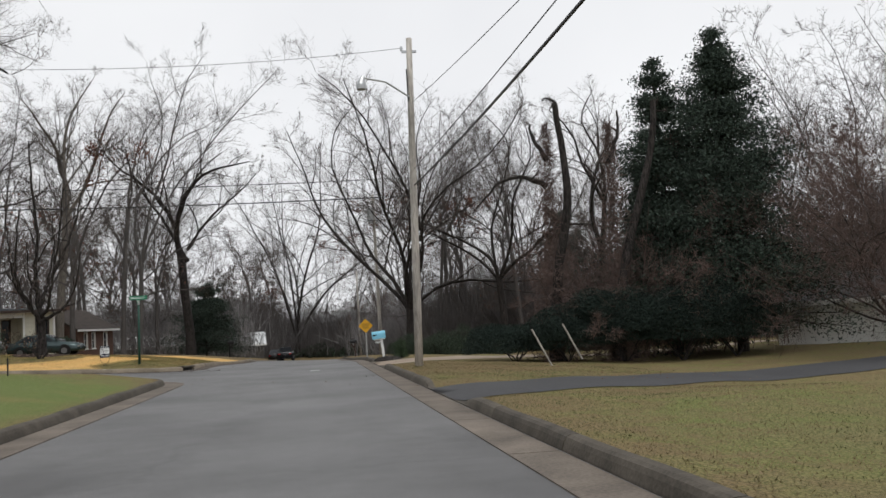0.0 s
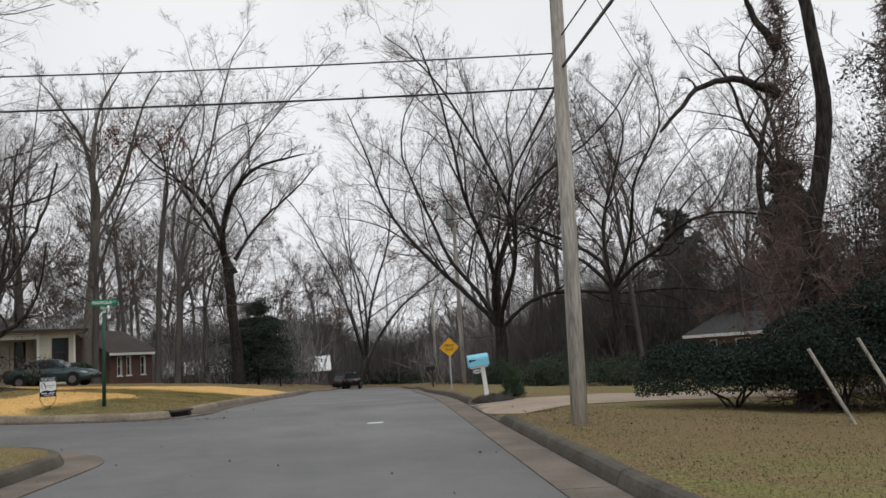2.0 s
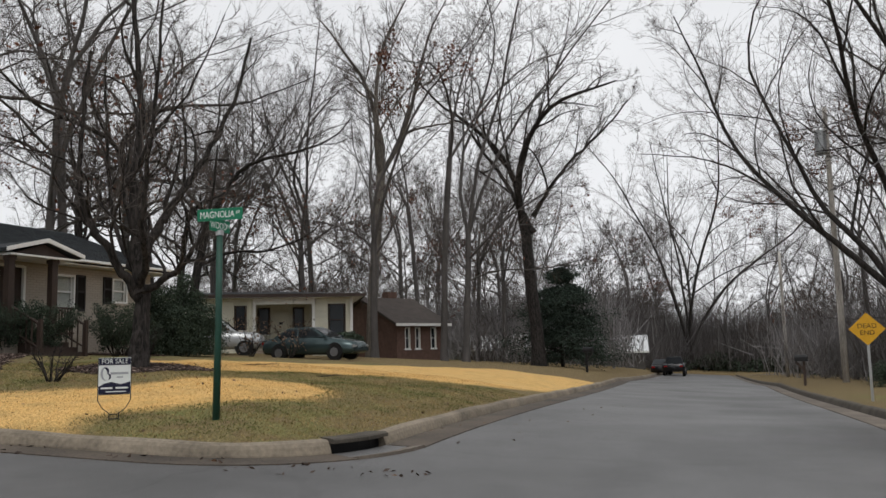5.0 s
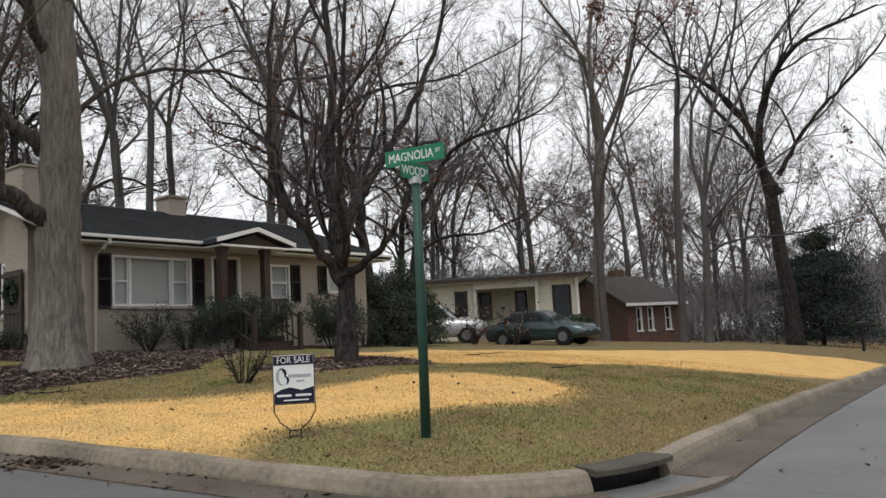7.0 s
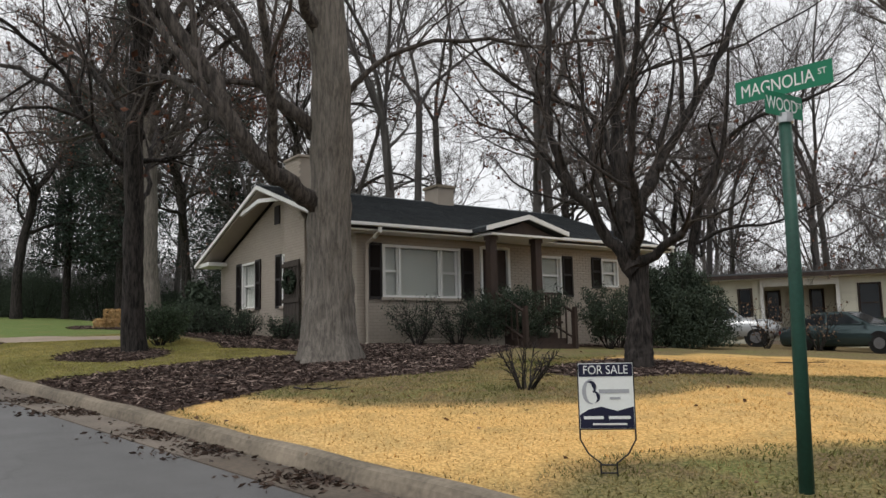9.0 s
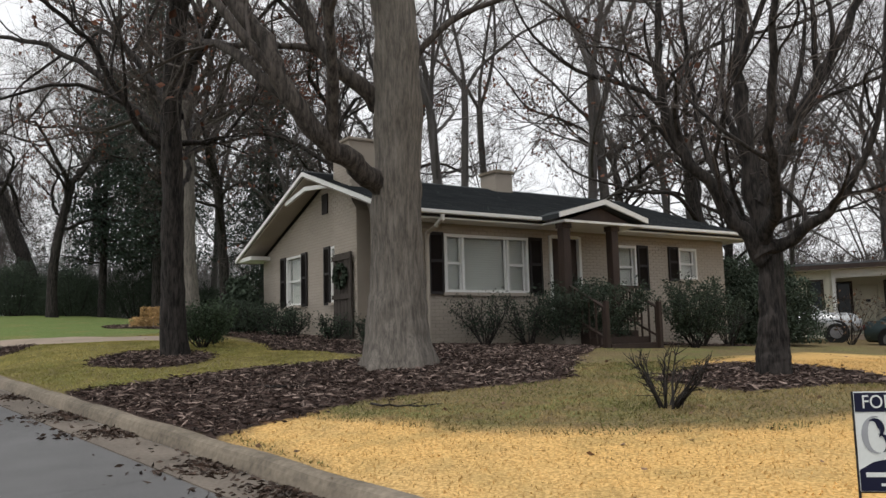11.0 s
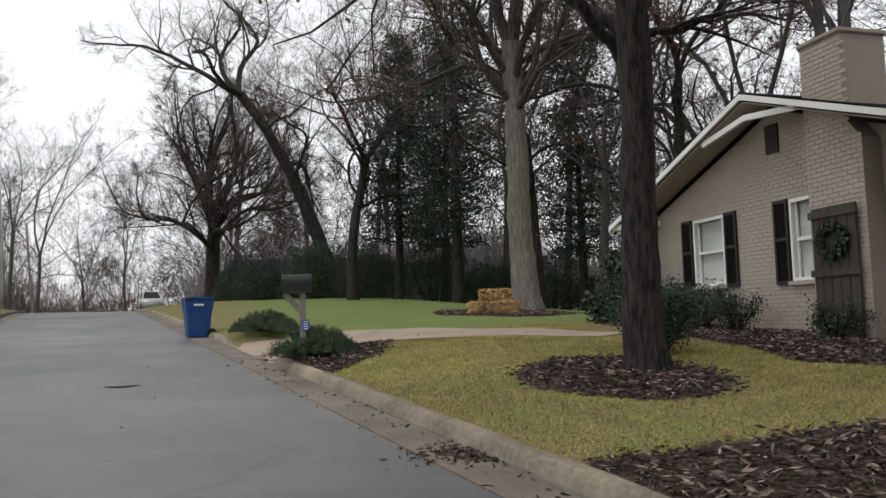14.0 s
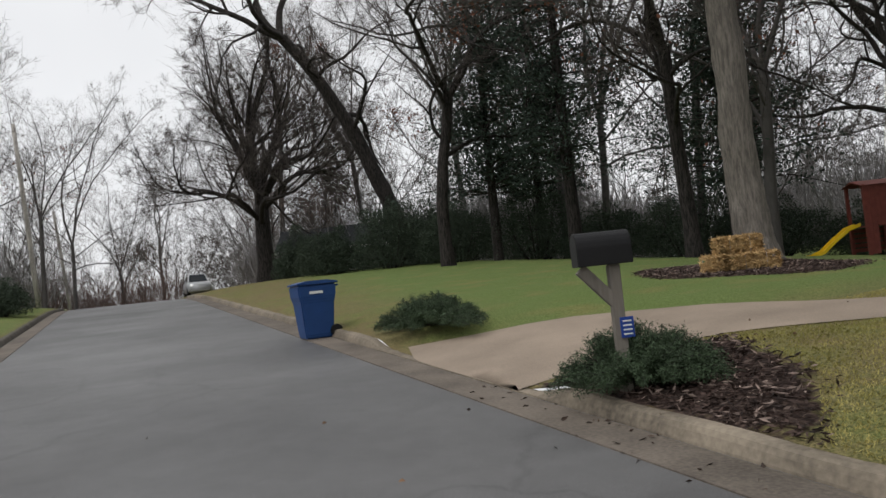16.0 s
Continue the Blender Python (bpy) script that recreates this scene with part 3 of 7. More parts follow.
class Tree:
    """A bare winter tree: a bole that divides into leaders, each carrying limbs, branches and twigs.
    paths: limbs with a course of their own, as (radius at the bole, radius at the end, points)."""

    def __init__(self, seed, height, r0, fork=0.35, leaders=3, spread=0.5, counts=(8, 6, 5), limbs=0, lean=(0, 0), bow=1.0, wobble=0.12, rise=0.3, sides=10, flare=0.35, twig=0.006, paths=(), hair=2, flat=False, reach=0.85, taper=0.25, low=0.6):
        self.hair, self.flat, self.reach = hair, flat, reach
        self.rng, self.wood, self.limb, self.fine, self.tips, self.sprays = np.random.default_rng(seed), Tubes(), Tubes(), Tubes(), [], []
        self.counts, self.wobble, self.rise, self.twig = counts, wobble, rise, twig
        rng, n, top = self.rng, 16, height * fork
        t = np.linspace(0, 1, n)
        sway = np.cumsum(np.cumsum(rng.normal(0, 0.012 * wobble * top, (n, 2)), 0), 0)
        pts = np.column_stack([lean[0] * t ** bow * top + sway[:, 0], lean[1] * t ** bow * top + sway[:, 1], t * top])
        pts[0] = (0, 0, -0.25)
        rad = r0 * (1 - taper * t) * (1 + flare * np.exp(-t * top / 0.5))
        if sides >= 12:
            self.bole(pts, rad)
        else:
            self.wood.add(pts, rad, sides)
        self.trunk, self.trad, self.t = pts, rad, t
        axis, az0 = unit(pts[-1] - pts[-3]), rng.uniform(0, 6.28)
        for i in range(leaders):
            az = az0 + 6.2832 * i / leaders + rng.uniform(-0.4, 0.4)
            ang = spread * (rng.uniform(0.15, 0.45) if i == 0 and leaders > 1 else rng.uniform(0.75, 1.2))
            d = unit(axis * math.cos(ang) + np.array([math.cos(az), math.sin(az), 0]) * math.sin(ang))
            self.grow(pts[-1] - axis * r0 * 0.6, d, (height - pts[-1][2]) * rng.uniform(0.92, 1.06) / max(0.78, math.cos(ang)), rad[-1] * leaders ** -0.4 * rng.uniform(0.85, 1.1), 0)
        for i in range(limbs):
            u = low + (0.97 - low) * (i + rng.uniform(0, 0.8)) / limbs
            p, r = self.on_trunk(u)
            az = i * 2.4 + rng.uniform(-0.6, 0.6)
            ang = rng.uniform(0.7, 1.15)
            d = np.array([math.cos(az) * math.sin(ang), math.sin(az) * math.sin(ang), math.cos(ang)])
            self.grow(p, d, (height - p[2]) * rng.uniform(0.35, 0.6), r * rng.uniform(0.28, 0.45), 0)
        for ra, rb, way in paths:
            way = np.array(way, float)
            q = np.concatenate([[2 * way[0] - way[1]], way, [2 * way[-1] - way[-2]]])
            out = []
            for a, b, c, d in zip(q, q[1:], q[2:], q[3:]):
                for f in np.linspace(0, 1, 6)[:-1]:
                    out.append(0.5 * (2 * b + (c - a) * f + (2 * a - 5 * b + 4 * c - d) * f * f + (3 * b - a - 3 * c + d) * f ** 3))
            out = np.array(out + [way[-1]])
            out[1:-1] += rng.normal(0, 0.025, (len(out) - 2, 3))
            self.branch(out, np.linspace(ra, rb, len(out)) * (1 + 0.35 * np.exp(-np.arange(len(out)) / 1.5)), 0, float(np.linalg.norm(np.diff(out, axis=0), axis=1).sum()) * 1.25)

    def bole(self, pts, rad):
        """The trunk of a near tree: furrowed bark, burrs and root lobes."""
        k, m = 44, 90
        t = np.linspace(0, 1, m) ** 1.4
        src = np.linspace(0, 1, len(pts))
        c = np.stack([np.interp(t, src, pts[:, i]) for i in range(3)], -1)
        r = np.interp(t, src, rad)
        rng = np.random.default_rng(7)
        rough = rng.normal(0, 1, (m, k))
        for _ in range(2):
            rough[1:-1] = (rough[:-2] + rough[1:-1] + rough[2:]) / 3
        lump = rng.normal(0, 1, (m, k))
        for _ in range(14):
            lump = (np.roll(lump, 1, 0) + np.roll(lump, -1, 0) + np.roll(lump, 1, 1) + np.roll(lump, -1, 1) + lump) / 5
        az = np.arange(k) * 2 * np.pi / k
        lobes = 0.22 * np.exp(-np.maximum(c[:, 2:3], 0) / 0.35) * np.maximum(0, np.cos(az * 5 + 0.6 * np.sin(az))) 
        rr = r[:, None] * (1 + 0.032 * rough / rough.std() + 0.04 * lump / lump.std() + lobes)
        v = c[:, None] + np.stack([rr * np.cos(az), rr * np.sin(az), np.zeros_like(rr)], -1)
        i, j = np.meshgrid(np.arange(m - 1), np.arange(k), indexing="ij")
        j2 = (j + 1) % k
        self.wood.f.append((self.wood.n + np.stack([i * k + j, i * k + j2, (i + 1) * k + j2, (i + 1) * k + j], -1)).reshape(-1, 4))
        self.wood.v.append(v.reshape(-1, 3))
        self.wood.n += m * k

    def spray(self, per):
        """Hair-thin end twigs, each one narrow blade."""
        rng = self.rng
        p = np.repeat(np.array([q[0] for q in self.sprays]), per, 0)
        d = np.repeat(np.array([q[1] for q in self.sprays]), per, 0)
        ln = np.repeat(np.array([q[2] for q in self.sprays]), per)[:, None]
        n = len(p)
        p = p + d * ln * rng.uniform(-0.45, 0.5, (n, 1))
        out = d + rng.normal(0, 0.55, (n, 3)) + np.array([0, 0, 0.1])
        out /= np.linalg.norm(out, axis=1, keepdims=True)
        side = np.cross(out, rng.normal(0, 1, (n, 3)))
        side /= np.linalg.norm(side, axis=1, keepdims=True) + 1e-9
        reach = np.clip(ln * rng.uniform(0.5, 1.1, (n, 1)), 0.2, 1.3)
        v = np.stack([p - side * self.twig * 0.8, p + side * self.twig * 0.8, p + out * reach + side * self.twig * 0.25, p + out * reach - side * self.twig * 0.25], 1).reshape(-1, 3)
        self.fine.v.append(v)
        self.fine.f.append(self.fine.n + np.arange(4 * n).reshape(-1, 4))
        self.fine.n += 4 * n

    def on_trunk(self, u):
        return np.array([np.interp(u, self.t, self.trunk[:, c]) for c in range(3)]), float(np.interp(u, self.t, self.trad))

    def grow(self, p, d, length, r, level):
        """A limb that bends in long curves and turns upwards."""
        rng = self.rng
        n = ((9, 5, 4, 3) if self.flat else (15, 9, 5, 3))[level]
        seg, turn = length / (n - 1), rng.normal(0, self.wobble, 3)
        pts = [np.array(p, float)]
        for _ in range(n - 1):
            turn = 0.55 * turn + rng.normal(0, self.wobble * (1.0, 1.2, 1.5, 1.6)[level] * (1.4 if self.flat else 1), 3)
            d = unit(d + turn + np.array([0, 0, self.rise * (0.14, 0.12, 0.1, 0.05)[level] * (9 / n)]))
            pts.append(pts[-1] + d * seg)
        rad = np.maximum(r * (1 - 0.82 * np.linspace(0, 1, n)), self.twig * 0.5)
        self.branch(np.array(pts), rad, level, length)

    def branch(self, pts, rad, level, length):
        rng, n = self.rng, len(pts)
        (self.limb if level < 2 else self.fine).add(pts, rad, ((6, 4, 2, 2) if self.flat else (10, 6, 3, 3))[level])
        end = unit(pts[-1] - pts[-2])
        if level >= 2:
            self.sprays.append((pts[-1] - end * length / (n - 1), end, length))
        if level == 3:
            self.tips.append(pts[-1])
            return
        m, spin = self.counts[level] if level < len(self.counts) else 0, rng.uniform(0, 6.28)
        for i in range(m):
            u = (0.2 if level == 0 else 0.12) + 0.84 * (i + rng.uniform(0, 0.95)) / m
            j = min(int(u * (n - 1)), n - 2)
            f = u * (n - 1) - j
            q = pts[j] + (pts[j + 1] - pts[j]) * f
            along = unit(pts[j + 1] - pts[j])
            a = unit(np.cross(along, [0.31, 0.17, 0.93]))
            spin += 2.4 + rng.uniform(-0.5, 0.5)
            side = a * math.cos(spin) + np.cross(along, a) * math.sin(spin)
            ang = rng.uniform(0.45, 0.9 + 0.1 * level)
            nd = unit(along * math.cos(ang) + side * math.sin(ang) + np.array([0, 0, 0.14]))
            here = float(rad[j] + (rad[j + 1] - rad[j]) * f)
            self.grow(q, nd, length * self.reach * max(1 - 0.85 * u, 0.22) * rng.uniform(0.55, 0.95), max(here * rng.uniform(0.42, 0.68), self.twig), level + 1)

    def link(self, label, x, y, bark=None, twigs=None, rz=0.0, z=None, leaves=0, category="tree", group="", leaf_top=99.0, leaf_size=0.08, limbs=None):
        root = tagged(empty("tree", x, y, gz(x, y) if z is None else z, rz), label, category, group)
        self.wood.link("trunk", bark or BARK, root)
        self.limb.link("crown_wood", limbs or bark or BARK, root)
        self.spray(self.hair)
        self.fine.link("crown", twigs or TWIG, root)
        if leaves:
            tips = np.array(self.tips)
            tips = tips[tips[:, 2] < max(leaf_top, np.quantile(tips[:, 2], 0.12))]
            at = tips[self.rng.integers(0, len(tips), leaves)] + self.rng.normal(0, 0.2, (leaves, 3))
            tagged(leaf_mesh("foliage", self.rng, at, leaf_size, OAKLEAF, root), "clinging brown leaves", kind="stuff")
        return root


def leaf_mesh(name, rng, at, size, mat, parent, flat=0.0, long=1.6):
    """Small folded leaves or sprays at the given places."""
    n = len(at)
    a = rng.normal(0, 1, (n, 3))
    a[:, 2] *= 1 - flat
    a /= np.linalg.norm(a, axis=1, keepdims=True)
    b = np.cross(a, rng.normal(0, 1, (n, 3)))
    b /= np.linalg.norm(b, axis=1, keepdims=True) + 1e-9
    s = size * rng.uniform(0.6, 1.3, (n, 1))
    c = np.cross(a, b)
    v = np.stack([at - a * s * long * 0.5, at + b * s * 0.5 + c * s * 0.12, at + a * s * long * 0.5, at - b * s * 0.5 + c * s * 0.12], 1).reshape(-1, 3)
    f = np.arange(4 * n).reshape(-1, 4)
    return link_mesh(name, v, f, mat, parent)


def shell(rng, n, a, b, c, lumps=7, depth=0.35, cut=-0.15):
    """Places in the leafy outer part of an uneven mound."""
    d = rng.normal(0, 1, (n * 2, 3))
    d /= np.linalg.norm(d, axis=1, keepdims=True)
    d = d[d[:, 2] > cut][:n]
    w = np.ones(len(d))
    for _ in range(lumps):
        q = rng.normal(0, 1, 3)
        q /= np.linalg.norm(q)
        w += rng.uniform(-0.2, 0.24) * np.exp(3.5 * (d @ q - 1))
    r = w * (1 - depth * rng.uniform(0, 1, len(d)) ** 1.6)
    return d * r[:, None] * np.array([a, b, c])


def bush(name, label, x, y, a, b, c, n, size, mat, seed, stems=5, z0=0.45, category="bush", group="", rz=0):
    """A leafy bush on a few stems."""
    rng = np.random.default_rng(seed)
    root = tagged(empty(name, x, y, gz(x, y), rz), label, category, group)
    at = [shell(rng, n // 2, a * 0.85, b * 0.85, c * 0.9, 12) + np.array([0, 0, c * z0])]
    for _ in range(7):
        az, q = rng.uniform(0, 6.28), rng.uniform(0.45, 0.75)
        f = rng.uniform(0.3, 0.5)
        at.append(shell(rng, n // 12, a * f, b * f, c * f, 5) + np.array([a * q * math.cos(az), b * q * math.sin(az), c * (z0 + rng.uniform(0.05, 0.75 - 0.4 * q))]))
    at = np.concatenate(at)
    at = at[at[:, 2] > 0.02]
    leaf_mesh("foliage", rng, at, size, mat, root)
    st = Tubes()
    for i in range(stems):
        az = rng.uniform(0, 6.28)
        tip = np.array([a * 0.6 * math.cos(az), b * 0.6 * math.sin(az), c * rng.uniform(0.8, 1.2)])
        p = np.linspace(0, 1, 6)[:, None] * tip + np.array([0, 0, -0.05])
        p[1:-1] += rng.normal(0, 0.03, (4, 3))
        st.add(p, np.linspace(0.03, 0.008, 6), 5)
    st.link("stem", BARK_DARK, root)
    return root


def conifer(label, x, y, h, r, n, seed, mat=None, base=0.06, size=0.22, tips=1.0, category="evergreen tree", per=5, droop=0.1):
    """An evergreen: leaning trunk, uneven boughs with gaps, needles in clumps along each bough."""
    rng = np.random.default_rng(seed)
    root = tagged(empty("conifer", x, y, gz(x, y)), label, category)
    wood = Tubes()
    bend = rng.normal(0, 0.02 * h, 2)
    wood.add(np.array([[0, 0, -0.2], [bend[0] * 0.4, bend[1] * 0.4, h * 0.5], [bend[0], bend[1], h]]), np.array([h * 0.014 + 0.05, h * 0.01, 0.02]), 8)
    at = []
    tiers = int(h / 0.36)
    sides = rng.uniform(0.7, 1.25, 9)
    for i in range(tiers):
        u = base + (1 - base) * (i + rng.uniform(0, 0.9)) / tiers
        grow = r * min(1.0, 1.25 * (1 - u)) ** tips * rng.uniform(0.65, 1.15) + 0.45 * min(1.0, 3 * (1 - u))
        for j in range(per):
            az = rng.uniform(0, 6.28)
            ln = grow * sides[int(az / 6.2832 * 9)] * rng.uniform(0.5, 1.1)
            p0 = np.array([bend[0] * u, bend[1] * u, h * u])
            tip = p0 + np.array([ln * math.cos(az), ln * math.sin(az), ln * (rng.uniform(-droop - 0.15, 0.3 - droop) + max(0.0, u - 0.75) * 3.5)])
            mid = (p0 + tip) / 2 + np.array([0, 0, 0.08 * ln])
            wood.add(np.stack([p0, mid, tip]), np.array([0.035, 0.022, 0.006]) * (1.4 - u), 3)
            clumps = max(2, int(ln / 0.45))
            m = max(5, int(n / (tiers * per * clumps) * min(1.0, ln / 1.2)))
            for q in range(clumps):
                t = rng.uniform(0.3, 1.0)
                c = (p0 + (tip - p0) * t) + np.array([0, 0, 0.3 * t * (1 - t) * ln]) + rng.normal(0, 0.12 * ln, 3) * np.array([1, 1, 0.4])
                w = 0.16 * ln ** 0.5 + 0.1
                at.append(c + rng.normal(0, w, (m, 3)) * np.array([1, 1, 0.5]))
    wood.link("trunk", BARK_DARK, root)
    leaf_mesh("crown", rng, np.concatenate(at), size, mat or CONIFER, root, long=2.4)
    return root


def thicket(label, x, y, a, b, h, n, size, mat, seed, group="", rz=0, name="evergreen_bush"):
    """A tall ragged evergreen shrub, leafy to the ground, of many upright leaders."""
    rng = np.random.default_rng(seed)
    root = tagged(empty(name, x, y, gz(x, y), rz), label, "bush", group)
    at, stems = [], Tubes()
    for i in range(13):
        az, q = i * 2.4, math.sqrt((i + 0.4) / 13)
        cx, cy = a * q * math.cos(az) * 0.8, b * q * math.sin(az) * 0.8
        top = h * rng.uniform(0.6, 1.08) * (1.05 - 0.45 * q)
        w = rng.uniform(0.32, 0.55)
        m = n // 13
        z = rng.uniform(0.0, 1, m) ** 0.8
        az2 = rng.uniform(0, 6.28, m)
        rad = w * (0.3 + 0.7 * rng.uniform(0, 1, m) ** 0.4) * np.sqrt(np.clip(1.12 - z ** 2.2, 0.02, 1)) * (1 + 0.25 * np.sin(az2 * 3 + z * 9 + i))
        at.append(np.column_stack([cx + a * rad * np.cos(az2), cy + b * rad * np.sin(az2), z * top]) + rng.normal(0, 0.07, (m, 3)))
        stems.add(np.array([[cx * 0.3, cy * 0.3, -0.1], [cx * 0.7, cy * 0.7, top * 0.4], [cx, cy, top * 0.92]]), np.array([0.05, 0.03, 0.008]), 5)
    at = np.concatenate(at)
    leaf_mesh("foliage", rng, at[at[:, 2] > 0.0], size, mat, root)
    stems.link("stem", BARK_DARK, root)
    return root


def juniper(x, y, a, b, h, seed, label="low spreading blue-green juniper by the kerb", mat=None, sprays=210, per=300, size=0.011):
    """A juniper: feathery arching sprays that make a mound down to the ground."""
    rng = np.random.default_rng(seed)
    root = tagged(empty("juniper", x, y, gz(x, y), 8), label, "juniper")
    at, stems = [], Tubes()
    for i in range(sprays):
        az, rho = rng.uniform(0, 6.28), math.sqrt(rng.random())
        rough = 1 + 0.08 * math.sin(3 * az + seed) + 0.06 * math.sin(7 * az)
        tip = np.array([a * rho * rough * math.cos(az), b * rho * rough * math.sin(az), h * (1 - rho ** 2.4) * rng.uniform(0.8, 1.12) + 0.015])
        p0 = np.array([0.35 * tip[0], 0.35 * tip[1], 0.01])
        mid = (p0 + tip) / 2 + np.array([0, 0, 0.16 * h])
        t = rng.uniform(0.2, 1, (per, 1))
        pts = (1 - t) ** 2 * p0 + 2 * t * (1 - t) * mid + t * t * tip
        at.append(pts + rng.normal(0, 0.028, (per, 3)))
        stems.add(np.stack([p0, mid, tip]), np.array([0.01, 0.006, 0.003]), 3)
    at = np.concatenate(at)
    leaf_mesh("foliage", rng, at[at[:, 2] > -0.03], size, mat or JUNIPER, root, long=4.5)
    stems.link("stem", BARK_DARK, root)
    return root
# ---- the brick ranch house on the corner ----
def wall_boxes(build, length, z0, z1, openings, thick, m):
    """A wall along its own x from 0 to length, its outer face at y = 0, with openings (x0, x1, z0, z1) cut through."""
    xs = sorted({0, length, *[o[0] for o in openings], *[o[1] for o in openings]})
    zs = sorted({z0, z1, *[o[2] for o in openings], *[o[3] for o in openings]})
    full = [[not any(o[0] < (a + b) / 2 < o[1] and o[2] < (c + d) / 2 < o[3] for o in openings) for c, d in zip(zs, zs[1:])] for a, b in zip(xs, xs[1:])]
    nz, vs, fs = len(zs), [], []
    for x in xs:
        for y in (0, thick):
            vs += [(x, y, z) for z in zs]
    at = lambda i, j, k: (i * 2 + j) * nz + k
    solid = lambda i, k: 0 <= i < len(xs) - 1 and 0 <= k < nz - 1 and full[i][k]
    for i in range(len(xs) - 1):
        for k in range(nz - 1):
            if not full[i][k]:
                continue
            fs += [(at(i, 0, k), at(i + 1, 0, k), at(i + 1, 0, k + 1), at(i, 0, k + 1)), (at(i, 1, k), at(i, 1, k + 1), at(i + 1, 1, k + 1), at(i + 1, 1, k))]
            if not solid(i - 1, k):
                fs.append((at(i, 0, k), at(i, 0, k + 1), at(i, 1, k + 1), at(i, 1, k)))
            if not solid(i + 1, k):
                fs.append((at(i + 1, 0, k), at(i + 1, 1, k), at(i + 1, 1, k + 1), at(i + 1, 0, k + 1)))
            if not solid(i, k - 1):
                fs.append((at(i, 0, k), at(i, 1, k), at(i + 1, 1, k), at(i + 1, 0, k)))
            if not solid(i, k + 1):
                fs.append((at(i, 0, k + 1), at(i + 1, 0, k + 1), at(i + 1, 1, k + 1), at(i, 1, k + 1)))
    build.add(vs, fs, m)


def window_unit(root, m, x0, x1, z0, z1, lights=((0, 1),), cross=1, blind=True, shutters=(1, 1), trim=WHITE, sill=BRICK, recess=0.06, shutter_w=0.36):
    """A sash window in an opening of a wall whose outer face is y = 0 in m: casing, sashes, panes, blinds, sill, shutters."""
    win = empty("window")
    win.parent, win.matrix_basis = root, m
    c = Build()
    for a, b in ((x0, x0 + 0.05), (x1 - 0.05, x1)):
        c.box(a, b, -0.02, 0.12, z0, z1)
    c.box(x0 + 0.05, x1 - 0.05, -0.02, 0.12, z1 - 0.06, z1)
    c.box(x0 + 0.05, x1 - 0.05, -0.02, 0.12, z0, z0 + 0.05)
    part("window_frame", c, trim, win)
    w = x1 - x0
    for i, (a, b) in enumerate(lights):
        xa, xb = x0 + 0.05 + a * (w - 0.1), x0 + 0.05 + b * (w - 0.1)
        wide = b - a > 0.45 and len(lights) > 1
        if i:
            s = Build()
            s.box(xa - 0.03, xa + 0.03, -0.01, 0.11, z0 + 0.05, z1 - 0.06)
            part("mullion", s, trim, win)
        for zz in [] if wide or not cross else [z0 + (z1 - z0) * 0.5]:
            s = Build()
            s.box(xa + 0.03, xb - 0.03, recess - 0.03, recess + 0.02, zz - 0.025, zz + 0.025)
            part("meeting_rail", s, trim, win)
        for e0, e1 in ((xa + 0.03, xa + 0.06), (xb - 0.06, xb - 0.03)):
            s = Build()
            s.box(e0, e1, recess - 0.02, recess + 0.02, z0 + 0.05, z1 - 0.06)
            part("sash_stile", s, trim, win)
        g = Build()
        g.box(xa + 0.03, xb - 0.03, recess + 0.022, recess + 0.03, z0 + 0.05, z1 - 0.06)
        pane = part("pane", g, CLEAR if blind else PANE, win)
        pane.visible_shadow = False
        if blind:
            bl = Build()
            n = int((z1 - z0 - 0.1) / 0.05)
            for j in range(n):
                zz = z0 + 0.06 + j * 0.05
                bl.add([(xa + 0.04, recess + 0.045, zz), (xb - 0.04, recess + 0.045, zz), (xb - 0.04, recess + 0.065, zz + 0.044), (xa + 0.04, recess + 0.065, zz + 0.044)], [(0, 1, 2, 3)])
            bl.box(xa + 0.04, xb - 0.04, recess + 0.075, recess + 0.08, z0 + 0.05, z1 - 0.06)
            part("blind", bl, BLIND, win, "white slatted blind, lowered")
    if sill:
        b = Build()
        b.box(x0 - 0.06, x1 + 0.06, -0.07, 0.1, z0 - 0.07, z0 - 0.002)
        part("window_sill", b, sill, win)
    for side, (a, b) in zip(shutters, ((x0 - shutter_w - 0.03, x0 - 0.03), (x1 + 0.03, x1 + shutter_w + 0.03))):
        if side:
            s = Build()
            s.box(a, a + 0.05, -0.045, -0.004, z0 - 0.05, z1 + 0.02)
            s.box(b - 0.05, b, -0.045, -0.004, z0 - 0.05, z1 + 0.02)
            for zz in (z0 - 0.05, (z0 + z1) / 2, z1 - 0.04):
                s.box(a + 0.05, b - 0.05, -0.045, -0.004, zz, zz + 0.06)
            zz = z0 + 0.02
            while zz < z1 - 0.06:
                s.add([(a + 0.05, -0.012, zz), (b - 0.05, -0.012, zz), (b - 0.05, -0.036, zz + 0.035), (a + 0.05, -0.036, zz + 0.035)], [(0, 1, 2, 3)])
                zz += 0.04
            s.box(a + 0.05, b - 0.05, -0.01, -0.004, z0 - 0.04, z1 + 0.01)
            part("shutter", s, SHUTTER, win, "dark louvred shutter")
    return win


CLEAR = bpy.data.materials.new("clear_pane")
CLEAR.use_nodes = True
cb = CLEAR.node_tree.nodes["Principled BSDF"]
cb.inputs["Roughness"].default_value, cb.inputs["Transmission Weight"].default_value, cb.inputs["IOR"].default_value = 0.02, 1.0, 1.25
cb.inputs["Base Color"].default_value = (0.9, 0.92, 0.92, 1)

